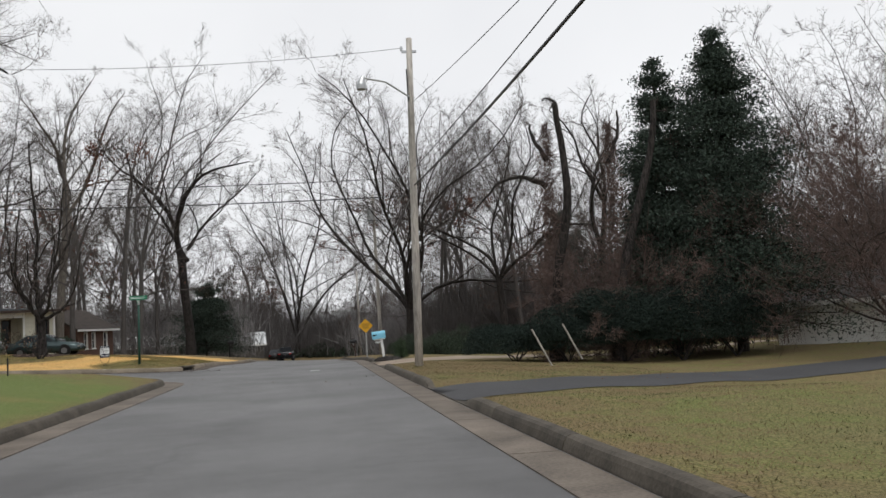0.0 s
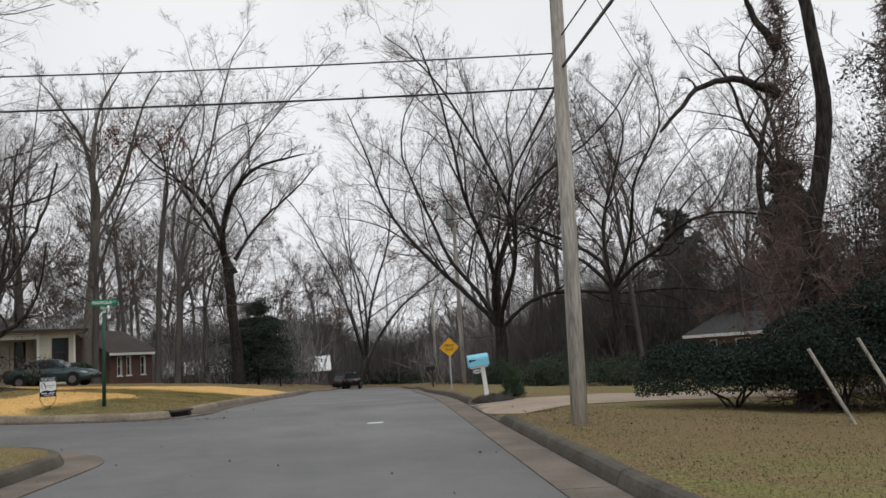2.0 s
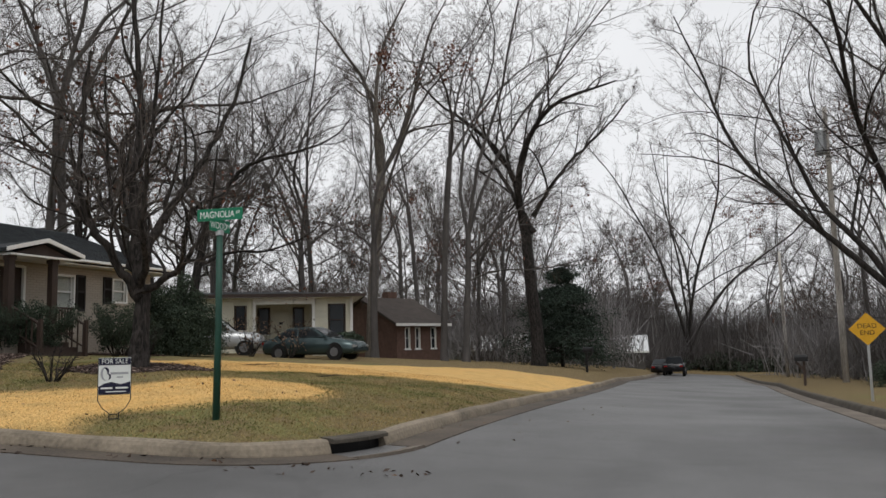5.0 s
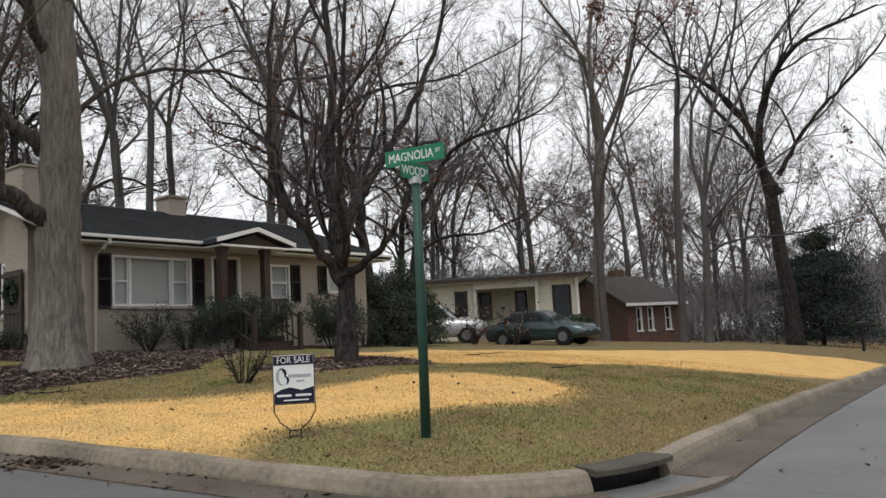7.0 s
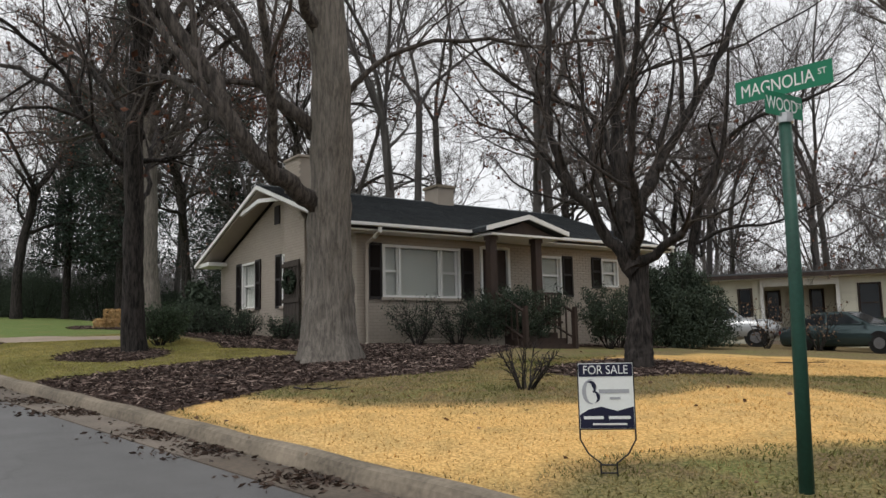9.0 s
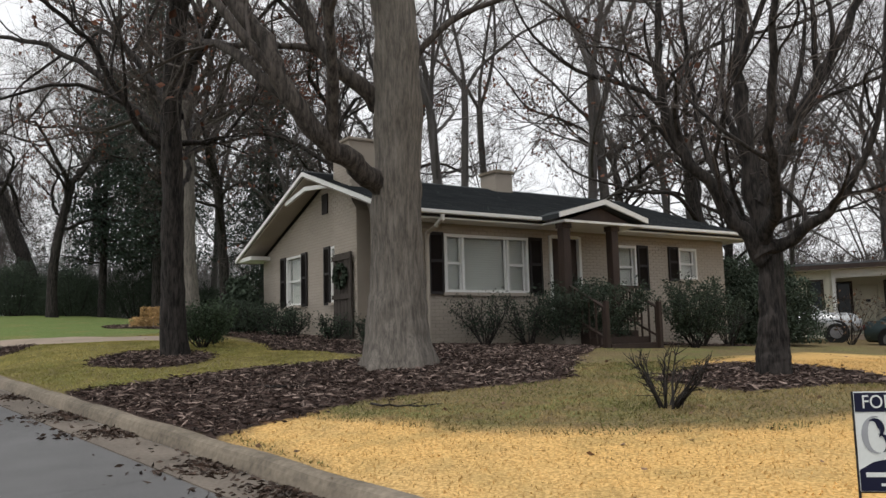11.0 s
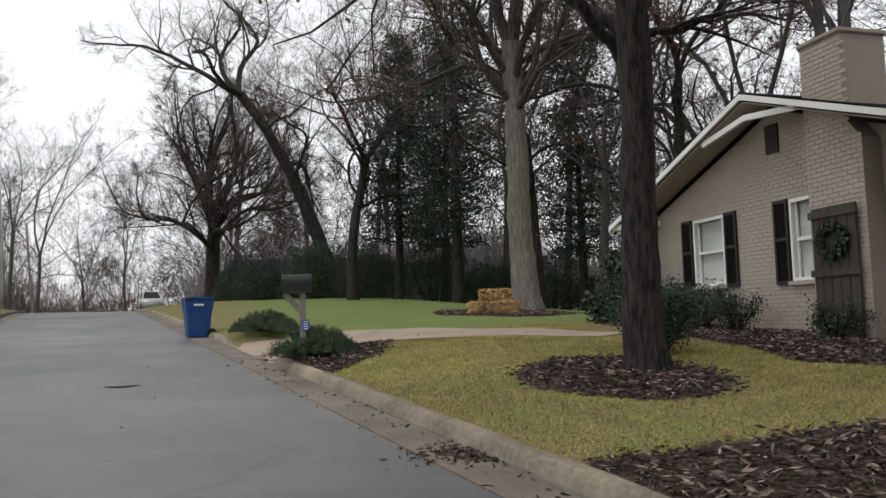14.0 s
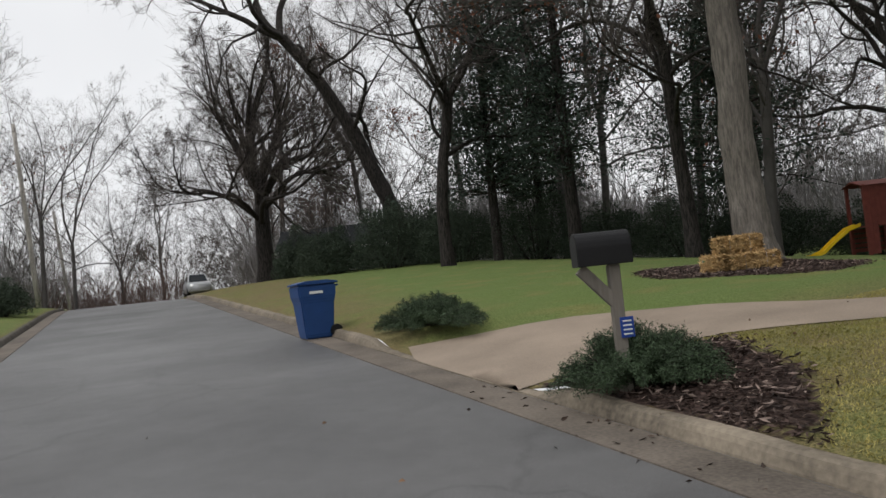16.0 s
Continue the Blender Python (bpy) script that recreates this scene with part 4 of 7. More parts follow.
HX, HY, HZ = -25.7, 38.93, 1.5
house = tagged(empty("house", HX, HY, HZ), "single-storey tan painted-brick ranch house with dark gable roof", "house")
HALF, LONG, TOP, RIDGE, SLOPE = 4.3, 9.5, 2.62, 4.35, 0.345
south = pose(-HALF, 0, 0)
east = pose(HALF, 0, 0, 0, 0, 90)
SW = [(1.77, 2.78, 1.18, 2.5), (4.6, 5.34, 1.14, 2.5), (7.18, 7.93, 1.18, 2.5)]
EW = [(0.67, 2.88, 1.14, 2.36), (5.5, 6.24, 1.29, 2.32), (7.75, 8.42, 1.54, 2.33), (3.55, 4.4, 0.42, 2.42)]
b = Build()
wall_boxes(b, 2 * HALF - 0.012, -0.5, TOP, SW, 0.22, pose(-HALF, 0.012, 0))
b.extrude([(-HALF, TOP), (HALF, TOP), (0, TOP + HALF * SLOPE)], "y", 0.012, 0.22)
part("wall", b, MORTAR, house)
b = Build()
wall_boxes(b, LONG - 0.44, -0.5, TOP, [(o[0] - 0.22, o[1] - 0.22, o[2], o[3]) for o in EW], 0.22, pose(HALF - 0.012, 0.22, 0, 0, 0, 90))
part("wall", b, MORTAR, house)
b = Build()
b.box(-HALF, -HALF + 0.22, 0.22, LONG - 0.22, -0.5, TOP)
b.box(-HALF, HALF - 0.012, LONG - 0.22, LONG, -0.5, TOP)
b.extrude([(-HALF, TOP), (HALF, TOP), (0, TOP + HALF * SLOPE)], "y", LONG - 0.22, LONG)
part("wall", b, MORTAR, house)
b = Build()
b.box(-HALF + 0.25, HALF - 0.25, 0.25, LONG - 0.25, 0.3, 0.4)
part("floor_slab", b, DRIVE, house)
b = Build()
b.box(-HALF + 0.22, HALF - 0.24, 0.22, LONG - 0.22, TOP - 0.1, TOP - 0.02)
part("ceiling_board", b, WHITE, house)

# roof: deck and lapped shingle courses
for sign in (1, -1):
    b = Build()
    ex = 4.85
    b.extrude([(sign * ex, RIDGE - ex * SLOPE - 0.09), (sign * ex, RIDGE - ex * SLOPE), (0, RIDGE), (0, RIDGE - 0.1)], "y", -0.58, LONG + 0.58)
    part("roof_deck", b, SHUTTER, house)
    c = Build()
    rows = 36
    for i in range(rows):
        a0, a1 = ex * (1 - i / rows), ex * (1 - (i + 1.15) / rows)
        a1 = max(a1, 0)
        y = -0.62
        k = 0
        while y < LONG + 0.62:
            wdt = min(0.93 + 0.12 * math.sin(i * 7.1 + k * 3.3), LONG + 0.62 - y)
            z0, z1 = RIDGE - a0 * SLOPE, RIDGE - a1 * SLOPE
            c.add([(sign * (a0 + 0.03), y, z0 + 0.004), (sign * (a0 + 0.03), y + wdt - 0.006, z0 + 0.004), (sign * (a0 + 0.03), y + wdt - 0.006, z0 + 0.022), (sign * (a0 + 0.03), y, z0 + 0.022),
                   (sign * a1, y, z1 + 0.008), (sign * a1, y + wdt - 0.006, z1 + 0.008)], [(0, 1, 2, 3), (3, 2, 5, 4)])
            y += wdt
            k += 1
    tagged(part("shingles", c, SHINGLE, house), kind="stuff")
b = Build()
b.extrude([(-0.16, RIDGE - 0.03), (0, RIDGE + 0.04), (0.16, RIDGE - 0.03), (0, RIDGE + 0.015)], "y", -0.63, LONG + 0.63)
part("ridge_cap", b, SHINGLE, house)
# rakes, returns, fascia, soffits, gutters
for y0, y1 in ((-0.64, -0.585), (LONG + 0.585, LONG + 0.64)):
    for sign in (1, -1):
        b = Build()
        b.extrude([(sign * 4.9, RIDGE - 4.9 * SLOPE - 0.1), (sign * 4.9, RIDGE - 4.9 * SLOPE + 0.0), (0, RIDGE + 0.0), (0, RIDGE - 0.1)], "y", y0, y1)
        part("rake_board", b, WHITE, house, "white painted rake board")
for y0, y1 in ((-0.58, -0.006), (LONG + 0.006, LONG + 0.58)):
    for sign in (1, -1):
        b = Build()
        b.extrude([(sign * 4.8, RIDGE - 4.8 * SLOPE - 0.15), (sign * 4.8, RIDGE - 4.8 * SLOPE - 0.13), (0, RIDGE - 0.13), (0, RIDGE - 0.15)], "y", y0, y1)
        part("gable_soffit", b, BRICK, house, "tan painted gable soffit")
for y0, y1 in ((-0.58, 0.0), (LONG, LONG + 0.58)):
    for x0, x1 in ((-4.83, -3.75), (3.75, 4.83)):
        b = Build()
        b.box(x0, x1, y0 + 0.004, y1 - 0.004, TOP - 0.06, TOP + 0.05)
        part("eave_return", b, WHITE, house, "white boxed eave return")
b = Build()
b.extrude([(1.25, RIDGE - 0.5), (0, RIDGE - 0.36), (-1.25, RIDGE - 0.56), (-1.25, RIDGE - 0.66), (0, RIDGE - 0.46), (1.25, RIDGE - 0.6)], "y", -0.57, -0.5)
part("gable_brace", b, WHITE, house)
for sign in (1, -1):
    b = Build()
    b.box(min(sign * 4.32, sign * 4.86), max(sign * 4.32, sign * 4.86), -0.55, LONG + 0.55, TOP - 0.05, TOP - 0.02)
    part("soffit", b, WHITE, house)
    g = Build()
    x0, x1 = sorted((sign * 4.88, sign * 5.0))
    g.box(x0, x1, -0.58, LONG + 0.58, TOP + 0.035, TOP + 0.11)
    part("gutter", g, WHITE, house, "white metal gutter", bevel=0.012)
b = Build()
b.tube([(4.93, 0.25, TOP + 0.02), (4.93, 0.25, TOP - 0.08), (4.42, 0.22, TOP - 0.28), (4.38, 0.22, TOP - 0.4), (4.38, 0.22, 0.12), (4.5, 0.1, 0.05)], 0.042, 8)
part("downspout", b, MATS["painted_brick"], house, "tan downspout with a white elbow")
b = Build()
b.tube([(4.93, 0.25, TOP + 0.03), (4.93, 0.25, TOP - 0.06), (4.7, 0.235, TOP - 0.17)], 0.048, 8)
part("downspout_elbow", b, WHITE, house)
b = Build()
b.box(4.62 - 4.3 - 0.5, 4.62 - 4.3 - 0.18, -0.03, 0.0, 3.35, 3.85)
for j in range(8):
    b.add([(-0.15, -0.04, 3.38 + j * 0.055), (0.15, -0.04, 3.38 + j * 0.055), (0.15, -0.01, 3.42 + j * 0.055), (-0.15, -0.01, 3.42 + j * 0.055)], [(0, 1, 2, 3)], pose(-0.02, 0, 0))
part("gable_vent", b, SHUTTER, house)

# windows and doors
window_unit(house, south, *SW[0])
window_unit(house, south, *SW[1], shutters=(1, 0))
window_unit(house, south, *SW[2])
window_unit(house, east, *EW[0], lights=((0, 0.2), (0.2, 0.76), (0.76, 1)))
window_unit(house, east, *EW[1], shutters=(0, 1))
window_unit(house, east, *EW[2], shutters=(1, 0))
door = empty("door")
door.parent, door.matrix_basis = house, east
b = Build()
b.box(3.57, 4.38, 0.06, 0.11, 0.44, 2.4)
for z0, z1 in ((0.6, 1.2), (1.35, 2.2)):
    for x0 in (3.67, 4.02):
        b.box(x0, x0 + 0.27, 0.045, 0.06, z0, z1)
leaf = part("door_leaf", b, BROWN_WOOD, door, "dark brown panelled front door", bevel=0.006)
b = Build()
b.box(3.5, 3.57, -0.03, 0.12, 0.42, 2.45).box(4.38, 4.45, -0.03, 0.12, 0.42, 2.45).box(3.57, 4.38, -0.03, 0.12, 2.4, 2.47)
part("door_frame", b, WHITE, door)
b = Build()
b.tube([(4.3, 0.04, 1.4), (4.3, -0.02, 1.4)], 0.03, 8)
part("door_handle", b, STEEL, leaf)
b = Build()
for i in range(4):
    b.box(1.72, 2.12, -0.012, 0.0, 0.3 + i * 0.05, 0.34 + i * 0.05)
b.box(1.69, 2.15, -0.02, 0.0, 0.27, 0.295).box(1.69, 2.15, -0.02, 0.0, 0.5, 0.525)
vent = part("foundation_vent", b, MORTAR, house)
vent.matrix_basis = east

# chimneys
b = Build()
b.extrude([(1.15, -0.5), (2.3, -0.5), (2.3, 3.1), (2.0, 3.45), (2.0, 4.75), (1.15, 4.75)], "y", -0.32, 0.5)
ch = part("chimney", b, MORTAR, house, "broad tan painted-brick chimney")
b = Build()
b.box(1.11, 2.04, -0.36, 0.54, 4.75, 4.83)
part("chimney_cap", b, MORTAR, ch, bevel=0.02)
b = Build()
b.box(-0.35, 0.35, 5.0, 5.6, RIDGE - 0.25, RIDGE + 0.42)
ch = part("chimney", b, MORTAR, house, "small weathered brick chimney on the ridge")
b = Build()
b.box(-0.4, 0.4, 4.95, 5.65, RIDGE + 0.42, RIDGE + 0.52)
part("chimney_cap", b, CONCRETE, ch, bevel=0.02)

# porch: floor, steps, posts, gable, railings
b = Build()
b.box(HALF, HALF + 1.25, 2.8, 5.2, -0.4, 0.4)
part("porch_floor", b, MORTAR, house)
for i in range(3):
    b = Build()
    b.box(HALF + 1.25 + i * 0.3, HALF + 1.55 + i * 0.3, 3.2, 4.6, -0.4, 0.27 - i * 0.14)
    part("porch_step", b, BROWN_WOOD, house, bevel=0.01)
for y in (3.02, 4.42):
    b = Build()
    b.box(HALF + 0.97, HALF + 1.16, y - 0.1, y + 0.1, 0.4, 2.62).box(HALF + 0.945, HALF + 1.185, y - 0.125, y + 0.125, 0.4, 0.5).box(HALF + 0.945, HALF + 1.185, y - 0.125, y + 0.125, 2.45, 2.6)
    part("porch_post", b, BROWN_WOOD, house, "dark brown square porch post", bevel=0.008)
PY0, PY1, PYM, PZA = 2.85, 5.15, 4.0, 3.08
for sign, ye in ((-1, PY0), (1, PY1)):
    b = Build()
    b.extrude([(PYM, PZA), (PYM, PZA - 0.1), (ye + sign * 0.1, TOP + 0.02), (ye + sign * 0.1, TOP + 0.12)], "x", HALF - 1.2, HALF + 1.3)
    part("porch_roof", b, SHINGLE, house)
    b = Build()
    b.extrude([(PYM, PZA + 0.02), (PYM, PZA - 0.09), (ye + sign * 0.14, TOP + 0.02), (ye + sign * 0.14, TOP + 0.13)], "x", HALF + 1.3, HALF + 1.35)
    part("rake_board", b, WHITE, house)
b = Build()
b.box(HALF + 0.55, HALF + 1.3, PY0, PY1, TOP - 0.06, TOP - 0.01)
part("porch_ceiling", b, WHITE, house)
b = Build()
b.extrude([(PY0 + 0.15, TOP + 0.0), (PY1 - 0.15, TOP + 0.0), (PYM, PZA - 0.14)], "x", HALF + 1.1, HALF + 1.16)
part("porch_gable_panel", b, BROWN_WOOD, house)
for y in (3.05, 4.55):
    for k in range(5):
        xx = HALF + 1.3 + k * 0.2
        b = Build()
        b.box(xx - 0.015, xx + 0.015, y - 0.015, y + 0.015, 0.3 - k * 0.1, 1.15 - k * 0.1)
        part("baluster", b, BROWN_WOOD, house)
    for z0, z1, r in ((1.25, 0.7, 0.035), (0.62, 0.1, 0.025)):
        b = Build()
        b.tube([(HALF + 1.1, y, z0), (HALF + 2.2, y, z1)], r, 6)
        part("handrail", b, BROWN_WOOD, house)
    b = Build()
    b.box(HALF + 2.15, HALF + 2.24, y - 0.045, y + 0.045, -0.3, 0.85)
    part("newel_post", b, BROWN_WOOD, house, bevel=0.006)
for k in range(7):
    b = Build()
    b.box(HALF + 1.03, HALF + 1.07, 4.5 + k * 0.1 - 0.012, 4.5 + k * 0.1 + 0.012, 0.42, 1.2)
    part("baluster", b, BROWN_WOOD, house)
for z in (0.5, 1.2):
    b = Build()
    b.box(HALF + 1.0, HALF + 1.1, 4.45, 5.2, z, z + 0.06)
    part("handrail", b, BROWN_WOOD, house)

# ---- streets' poles and wires ----
def utility_pole(label, x, y, h, r, lean=(0.0, 0.0)):
    p = tagged(empty("utility_pole", x, y, gz(x, y)), label, "utility pole")
    b = Build()
    b.tube([(lean[0] * h * t, lean[1] * h * t, -0.3 + (h + 0.3) * t) for t in (0, 0.25, 0.5, 0.75, 1)], [r, r * 0.93, r * 0.86, r * 0.78, r * 0.7], 14)
    part("pole_shaft", b, POLE_WOOD, p, smooth=True)
    return p


pole = utility_pole("weathered grey wooden utility pole with a street lamp arm", 2.1, 26.8, 9.9, 0.125, (0.03, 0.0))
b = Build()
b.tube([(0.2, -0.1, 8.05), (-0.5, -0.4, 8.45), (-1.15, -0.7, 8.5)], 0.028, 8)
arm = part("lamp_arm", b, STEEL, pole)
b = Build()
b.tube([(-1.15, -0.7, 8.56), (-1.2, -0.72, 8.42), (-1.22, -0.73, 8.28), (-1.22, -0.73, 8.15)], [0.05, 0.1, 0.15, 0.14], 12)
part("lamp_head", b, STEEL, pole, "grey bucket street lamp")
b = Build()
b.box(0.05, 0.5, -0.03, 0.03, 9.45, 9.52)
b.tube([(0.27, 0, 9.52), (0.27, 0, 9.7)], [0.05, 0.03], 8).tube([(0.05, 0, 9.52), (0.05, 0, 9.66)], [0.04, 0.03], 8)
part("insulator_bracket", b, STEEL, pole)
b = Build()
b.tube([(0.16, -0.12, 7.9), (0.16, -0.12, 8.9)], 0.02, 6).tube([(0.1, 0.12, 0.0), (0.26, 0.12, 7.0)], 0.014, 6)
part("ground_wire", b, BLACK, pole)
pole_far = utility_pole("distant wooden utility pole with a transformer", 0.95, 68, 12.8, 0.15)
b = Build()
b.tube([(-0.25, 0, 10.6), (-0.25, 0, 11.7)], 0.27, 12)
part("transformer", b, STEEL, pole_far, "grey transformer can", bevel=0.03)
utility_pole("pale distant wooden utility pole", -1.3, 92, 9.2, 0.13)
utility_pole("distant wooden pole leaning beside the side street", -72, 17.2, 10.5, 0.15, (0.02, -0.05))
utility_pole("distant wooden pole leaning beside the side street", -92, 15.3, 8.5, 0.14, (0.03, -0.08))


def wire(label, a, c, sag, r=0.012, n=22):
    b = Build()
    pts = [tuple(Vector(a).lerp(Vector(c), t / n) - Vector((0, 0, sag * 4 * (t / n) * (1 - t / n)))) for t in range(n + 1)]
    b.tube(pts, r, 5)
    return thing("overhead_wire", b, BLACK, label, "cable")


wire("thick black overhead telephone cable", (2.3, 26.7, 5.5), (5.5, -12, 5.0), 0.5, 0.024)
wire("black overhead power cable between poles", (2.32, 26.7, 6.0), (8.0, -12, 8.0), 0.5)
wire("black overhead power cable between poles", (2.36, 26.7, 8.0), (7.5, -12, 5.0), 0.5, 0.009)
wire("black overhead power cable between poles", (2.34, 26.9, 6.0), (0.9, 68, 9.6), 0.6)
wire("thick black overhead telephone cable", (2.3, 26.9, 5.45), (0.9, 68, 8.2), 0.7, 0.026)
wire("thin overhead service cable across the street", (2.2, 26.8, 9.75), (-14, 25.2, 9.4), 0.4, 0.007)
wire("black overhead service cable across the street", (2.2, 26.8, 5.75), (-14, 25.3, 5.85), 0.12)
wire("thick overhead service cable across the street", (2.2, 26.8, 5.2), (-14, 25.3, 5.35), 0.12, 0.016)
utility_pole("wooden utility pole on the opposite corner lawn", -14, 25.2, 9.6, 0.14)
wire("black overhead cable along the side street", (-72, 17.2, 13), (-92, 15.3, 12), 0.5)
guy = tagged(empty("guy_wire", 0, 0, 0), "guy wire with pale plastic guard at its anchor", "guy wire")
b = Build()
b.tube([(6.05, 26.7, -0.15), (2.3, 26.8, 7.9)], 0.006, 5)
part("cable", b, BLACK, guy)
b = Build()
b.tube([(6.03, 26.7, -0.12), (5.5, 26.72, 1.0)], 0.028, 8)
part("guard", b, POLE_WOOD, guy, "pale plastic guard tube")
copy_thing(guy, pose(1.1, 0.75, 0.1))

# ---- signs, boxes, bin ----
def text_part(name, body, size, mat, parent, m, label="", align="CENTER", squeeze=1.0):
    cu = bpy.data.curves.new(name, "FONT")
    cu.body, cu.size, cu.align_x, cu.align_y, cu.extrude = body, size, align, "CENTER", 0.0008
    tmp = bpy.data.objects.new(name, cu)
    scene.collection.objects.link(tmp)
    me = bpy.data.meshes.new_from_object(tmp.evaluated_get(bpy.context.evaluated_depsgraph_get()))
    bpy.data.objects.remove(tmp)
    me.materials.clear()
    me.materials.append(mat)
    ob = new(name, me)
    ob.parent, ob.matrix_basis = parent, m @ Matrix.Diagonal((squeeze, 1, 1, 1))
    return tagged(ob, label) if label else ob


SIGN_WHITE = material("sign_white", (0.72, 0.74, 0.72), 0.5, 0.05, 6, 60, 0)
SIGN_NAVY = material("sign_navy", (0.007, 0.008, 0.03), 0.5, 0.1, 6, 60, 0)
SIGN_GREY = material("sign_grey", (0.35, 0.36, 0.38), 0.5, 0.1, 6, 60, 0)
YELLOW = material("warning_yellow", (0.62, 0.33, 0.02), 0.5, 0.1, 6, 60, 0.02)
SKYBLUE = material("sky_blue_paint", (0.20, 0.52, 0.68), 0.45, 0.1, 5, 50, 0.03)
BLUE_BIN = material("blue_plastic", (0.018, 0.06, 0.19), 0.45, 0.12, 5, 60, 0.05)
HAY = material("hay_straw", (0.46, 0.31, 0.145), 0.9, 0.4, 8, 60, 0.8, island=0.3)
SLIDE = material("yellow_plastic", (0.80, 0.55, 0.02), 0.4, 0.08, 4, 40, 0.02)

sx, sy = -8.1, 34.55
sign = tagged(empty("street_sign", sx, sy, gz(sx, sy)), "green street name sign on a tapering green post", "street sign")
b = Build()
b.tube([(0, 0, -0.2), (0.02, 0.01, 1.2), (0.02, 0.02, 2.28)], [0.046, 0.042, 0.038], 12)
part("post", b, GREEN_POST, sign, smooth=True)
for k, (word, tail, h, ln, z, az) in enumerate((("MAGNOLIA", "ST", 0.15, 0.62, 2.5, 8), ("WOOD", "ST", 0.15, 0.38, 2.355, 88))):
    m = pose(0.02, 0.02, z, 90, 0, az)
    bl = Build()
    bl.box(-ln / 2, ln / 2, -h / 2, h / 2, -0.002, 0.002)
    blade = part("sign_blade", bl, GREEN_SIGN, sign, "green blade lettered %s %s" % (word, tail), bevel=0.001)
    blade.matrix_basis = m
    text_part("lettering", word, h * 0.78, SIGN_WHITE, blade, pose(-ln * 0.06, -0.004, 0.0035), squeeze=0.78)
    text_part("lettering", tail, h * 0.34, SIGN_WHITE, blade, pose(ln * 0.40, h * 0.08, 0.0035))
b = Build()
b.tube([(0.02, 0.02, 2.24), (0.02, 0.02, 2.3)], 0.05, 12)
part("bracket", b, STEEL, sign)

fx, fy = -9.2, 34.05
fsale = tagged(empty("yard_sign", fx, fy, gz(fx, fy), 46), "white and navy FOR SALE yard sign on black wire stand", "yard sign")
fsale.scale = (1.18, 1.18, 1.18)
w, z0 = 0.31, 0.265
b = Build()
b.box(-w / 2, w / 2, -0.004, 0.004, z0, z0 + 0.37)
panel = part("panel", b, SIGN_WHITE, fsale)
b = Build()
b.box(-w / 2 + 0.004, w / 2 - 0.004, -0.0065, -0.0045, z0 + 0.295, z0 + 0.366)
part("header", b, SIGN_NAVY, panel)
text_part("lettering", "FOR SALE", 0.07, SIGN_WHITE, panel, pose(0, -0.0085, z0 + 0.33, 90, 0, 0), squeeze=0.85)
b = Build()
b.extrude([(-w / 2 + 0.004, z0 + 0.004), (w / 2 - 0.004, z0 + 0.004), (w / 2 - 0.004, z0 + 0.125), (0.06, z0 + 0.1), (-0.03, z0 + 0.125), (-0.1, z0 + 0.11), (-w / 2 + 0.004, z0 + 0.08)], "y", -0.0065, -0.0045)
part("footer", b, SIGN_NAVY, panel)
b = Build()
b.box(-0.13, -0.02, -0.0085, -0.0068, z0 + 0.055, z0 + 0.072).box(0.01, 0.13, -0.0085, -0.0068, z0 + 0.055, z0 + 0.072).box(-0.08, 0.11, -0.0085, -0.0068, z0 + 0.022, z0 + 0.032)
part("writing_bar", b, SIGN_WHITE, panel)
def crescent(cx, cz, rx, rz, a0, a1, thick):
    """The outline of a tapering curved stroke."""
    n = 14
    turn = [radians(a0 + (a1 - a0) * i / n) for i in range(n + 1)]
    outer = [(cx + rx * math.cos(a), cz + rz * math.sin(a)) for a in turn]
    inner = [(cx + (rx - thick * math.sin(math.pi * i / n) - 0.001) * math.cos(a), cz + (rz - thick * math.sin(math.pi * i / n) - 0.001) * math.sin(a)) for i, a in enumerate(turn)]
    return outer + inner[::-1]


part("emblem", Build().extrude(crescent(-0.085, z0 + 0.21, 0.05, 0.07, 75, 285, 0.022), "y", -0.0062, -0.0045), SIGN_GREY, panel, "grey crescent")
part("emblem", Build().extrude(crescent(-0.085, z0 + 0.235, 0.032, 0.036, -70, 130, 0.024), "y", -0.0066, -0.0045), SIGN_NAVY, panel, "dark curved stroke")
part("emblem", Build().extrude(crescent(-0.07, z0 + 0.18, 0.036, 0.034, 100, -80, 0.018), "y", -0.0066, -0.0045), SIGN_NAVY, panel)
b = Build()
b.box(-0.04, 0.13, -0.0062, -0.0045, z0 + 0.2, z0 + 0.222).box(0.02, 0.08, -0.0062, -0.0045, z0 + 0.165, z0 + 0.178)
part("writing_bar", b, SIGN_GREY, panel)
b = Build()
for sgn in (-1, 1):
    b.tube([(sgn * w / 2, 0.0, z0 + 0.37), (sgn * w / 2, 0.0, z0 - 0.06), (sgn * 0.11, 0, z0 - 0.14), (sgn * 0.045, 0, z0 - 0.19), (sgn * 0.045, 0, -0.1)], 0.005, 6)
b.tube([(-w / 2, 0, z0), (w / 2, 0, z0)], 0.005, 6).tube([(-0.045, 0, z0 - 0.2), (0.045, 0, z0 - 0.2)], 0.005, 6).tube([(-0.045, 0, z0 - 0.245), (0.045, 0, z0 - 0.245)], 0.005, 6)
part("wire_stand", b, BLACK, fsale)


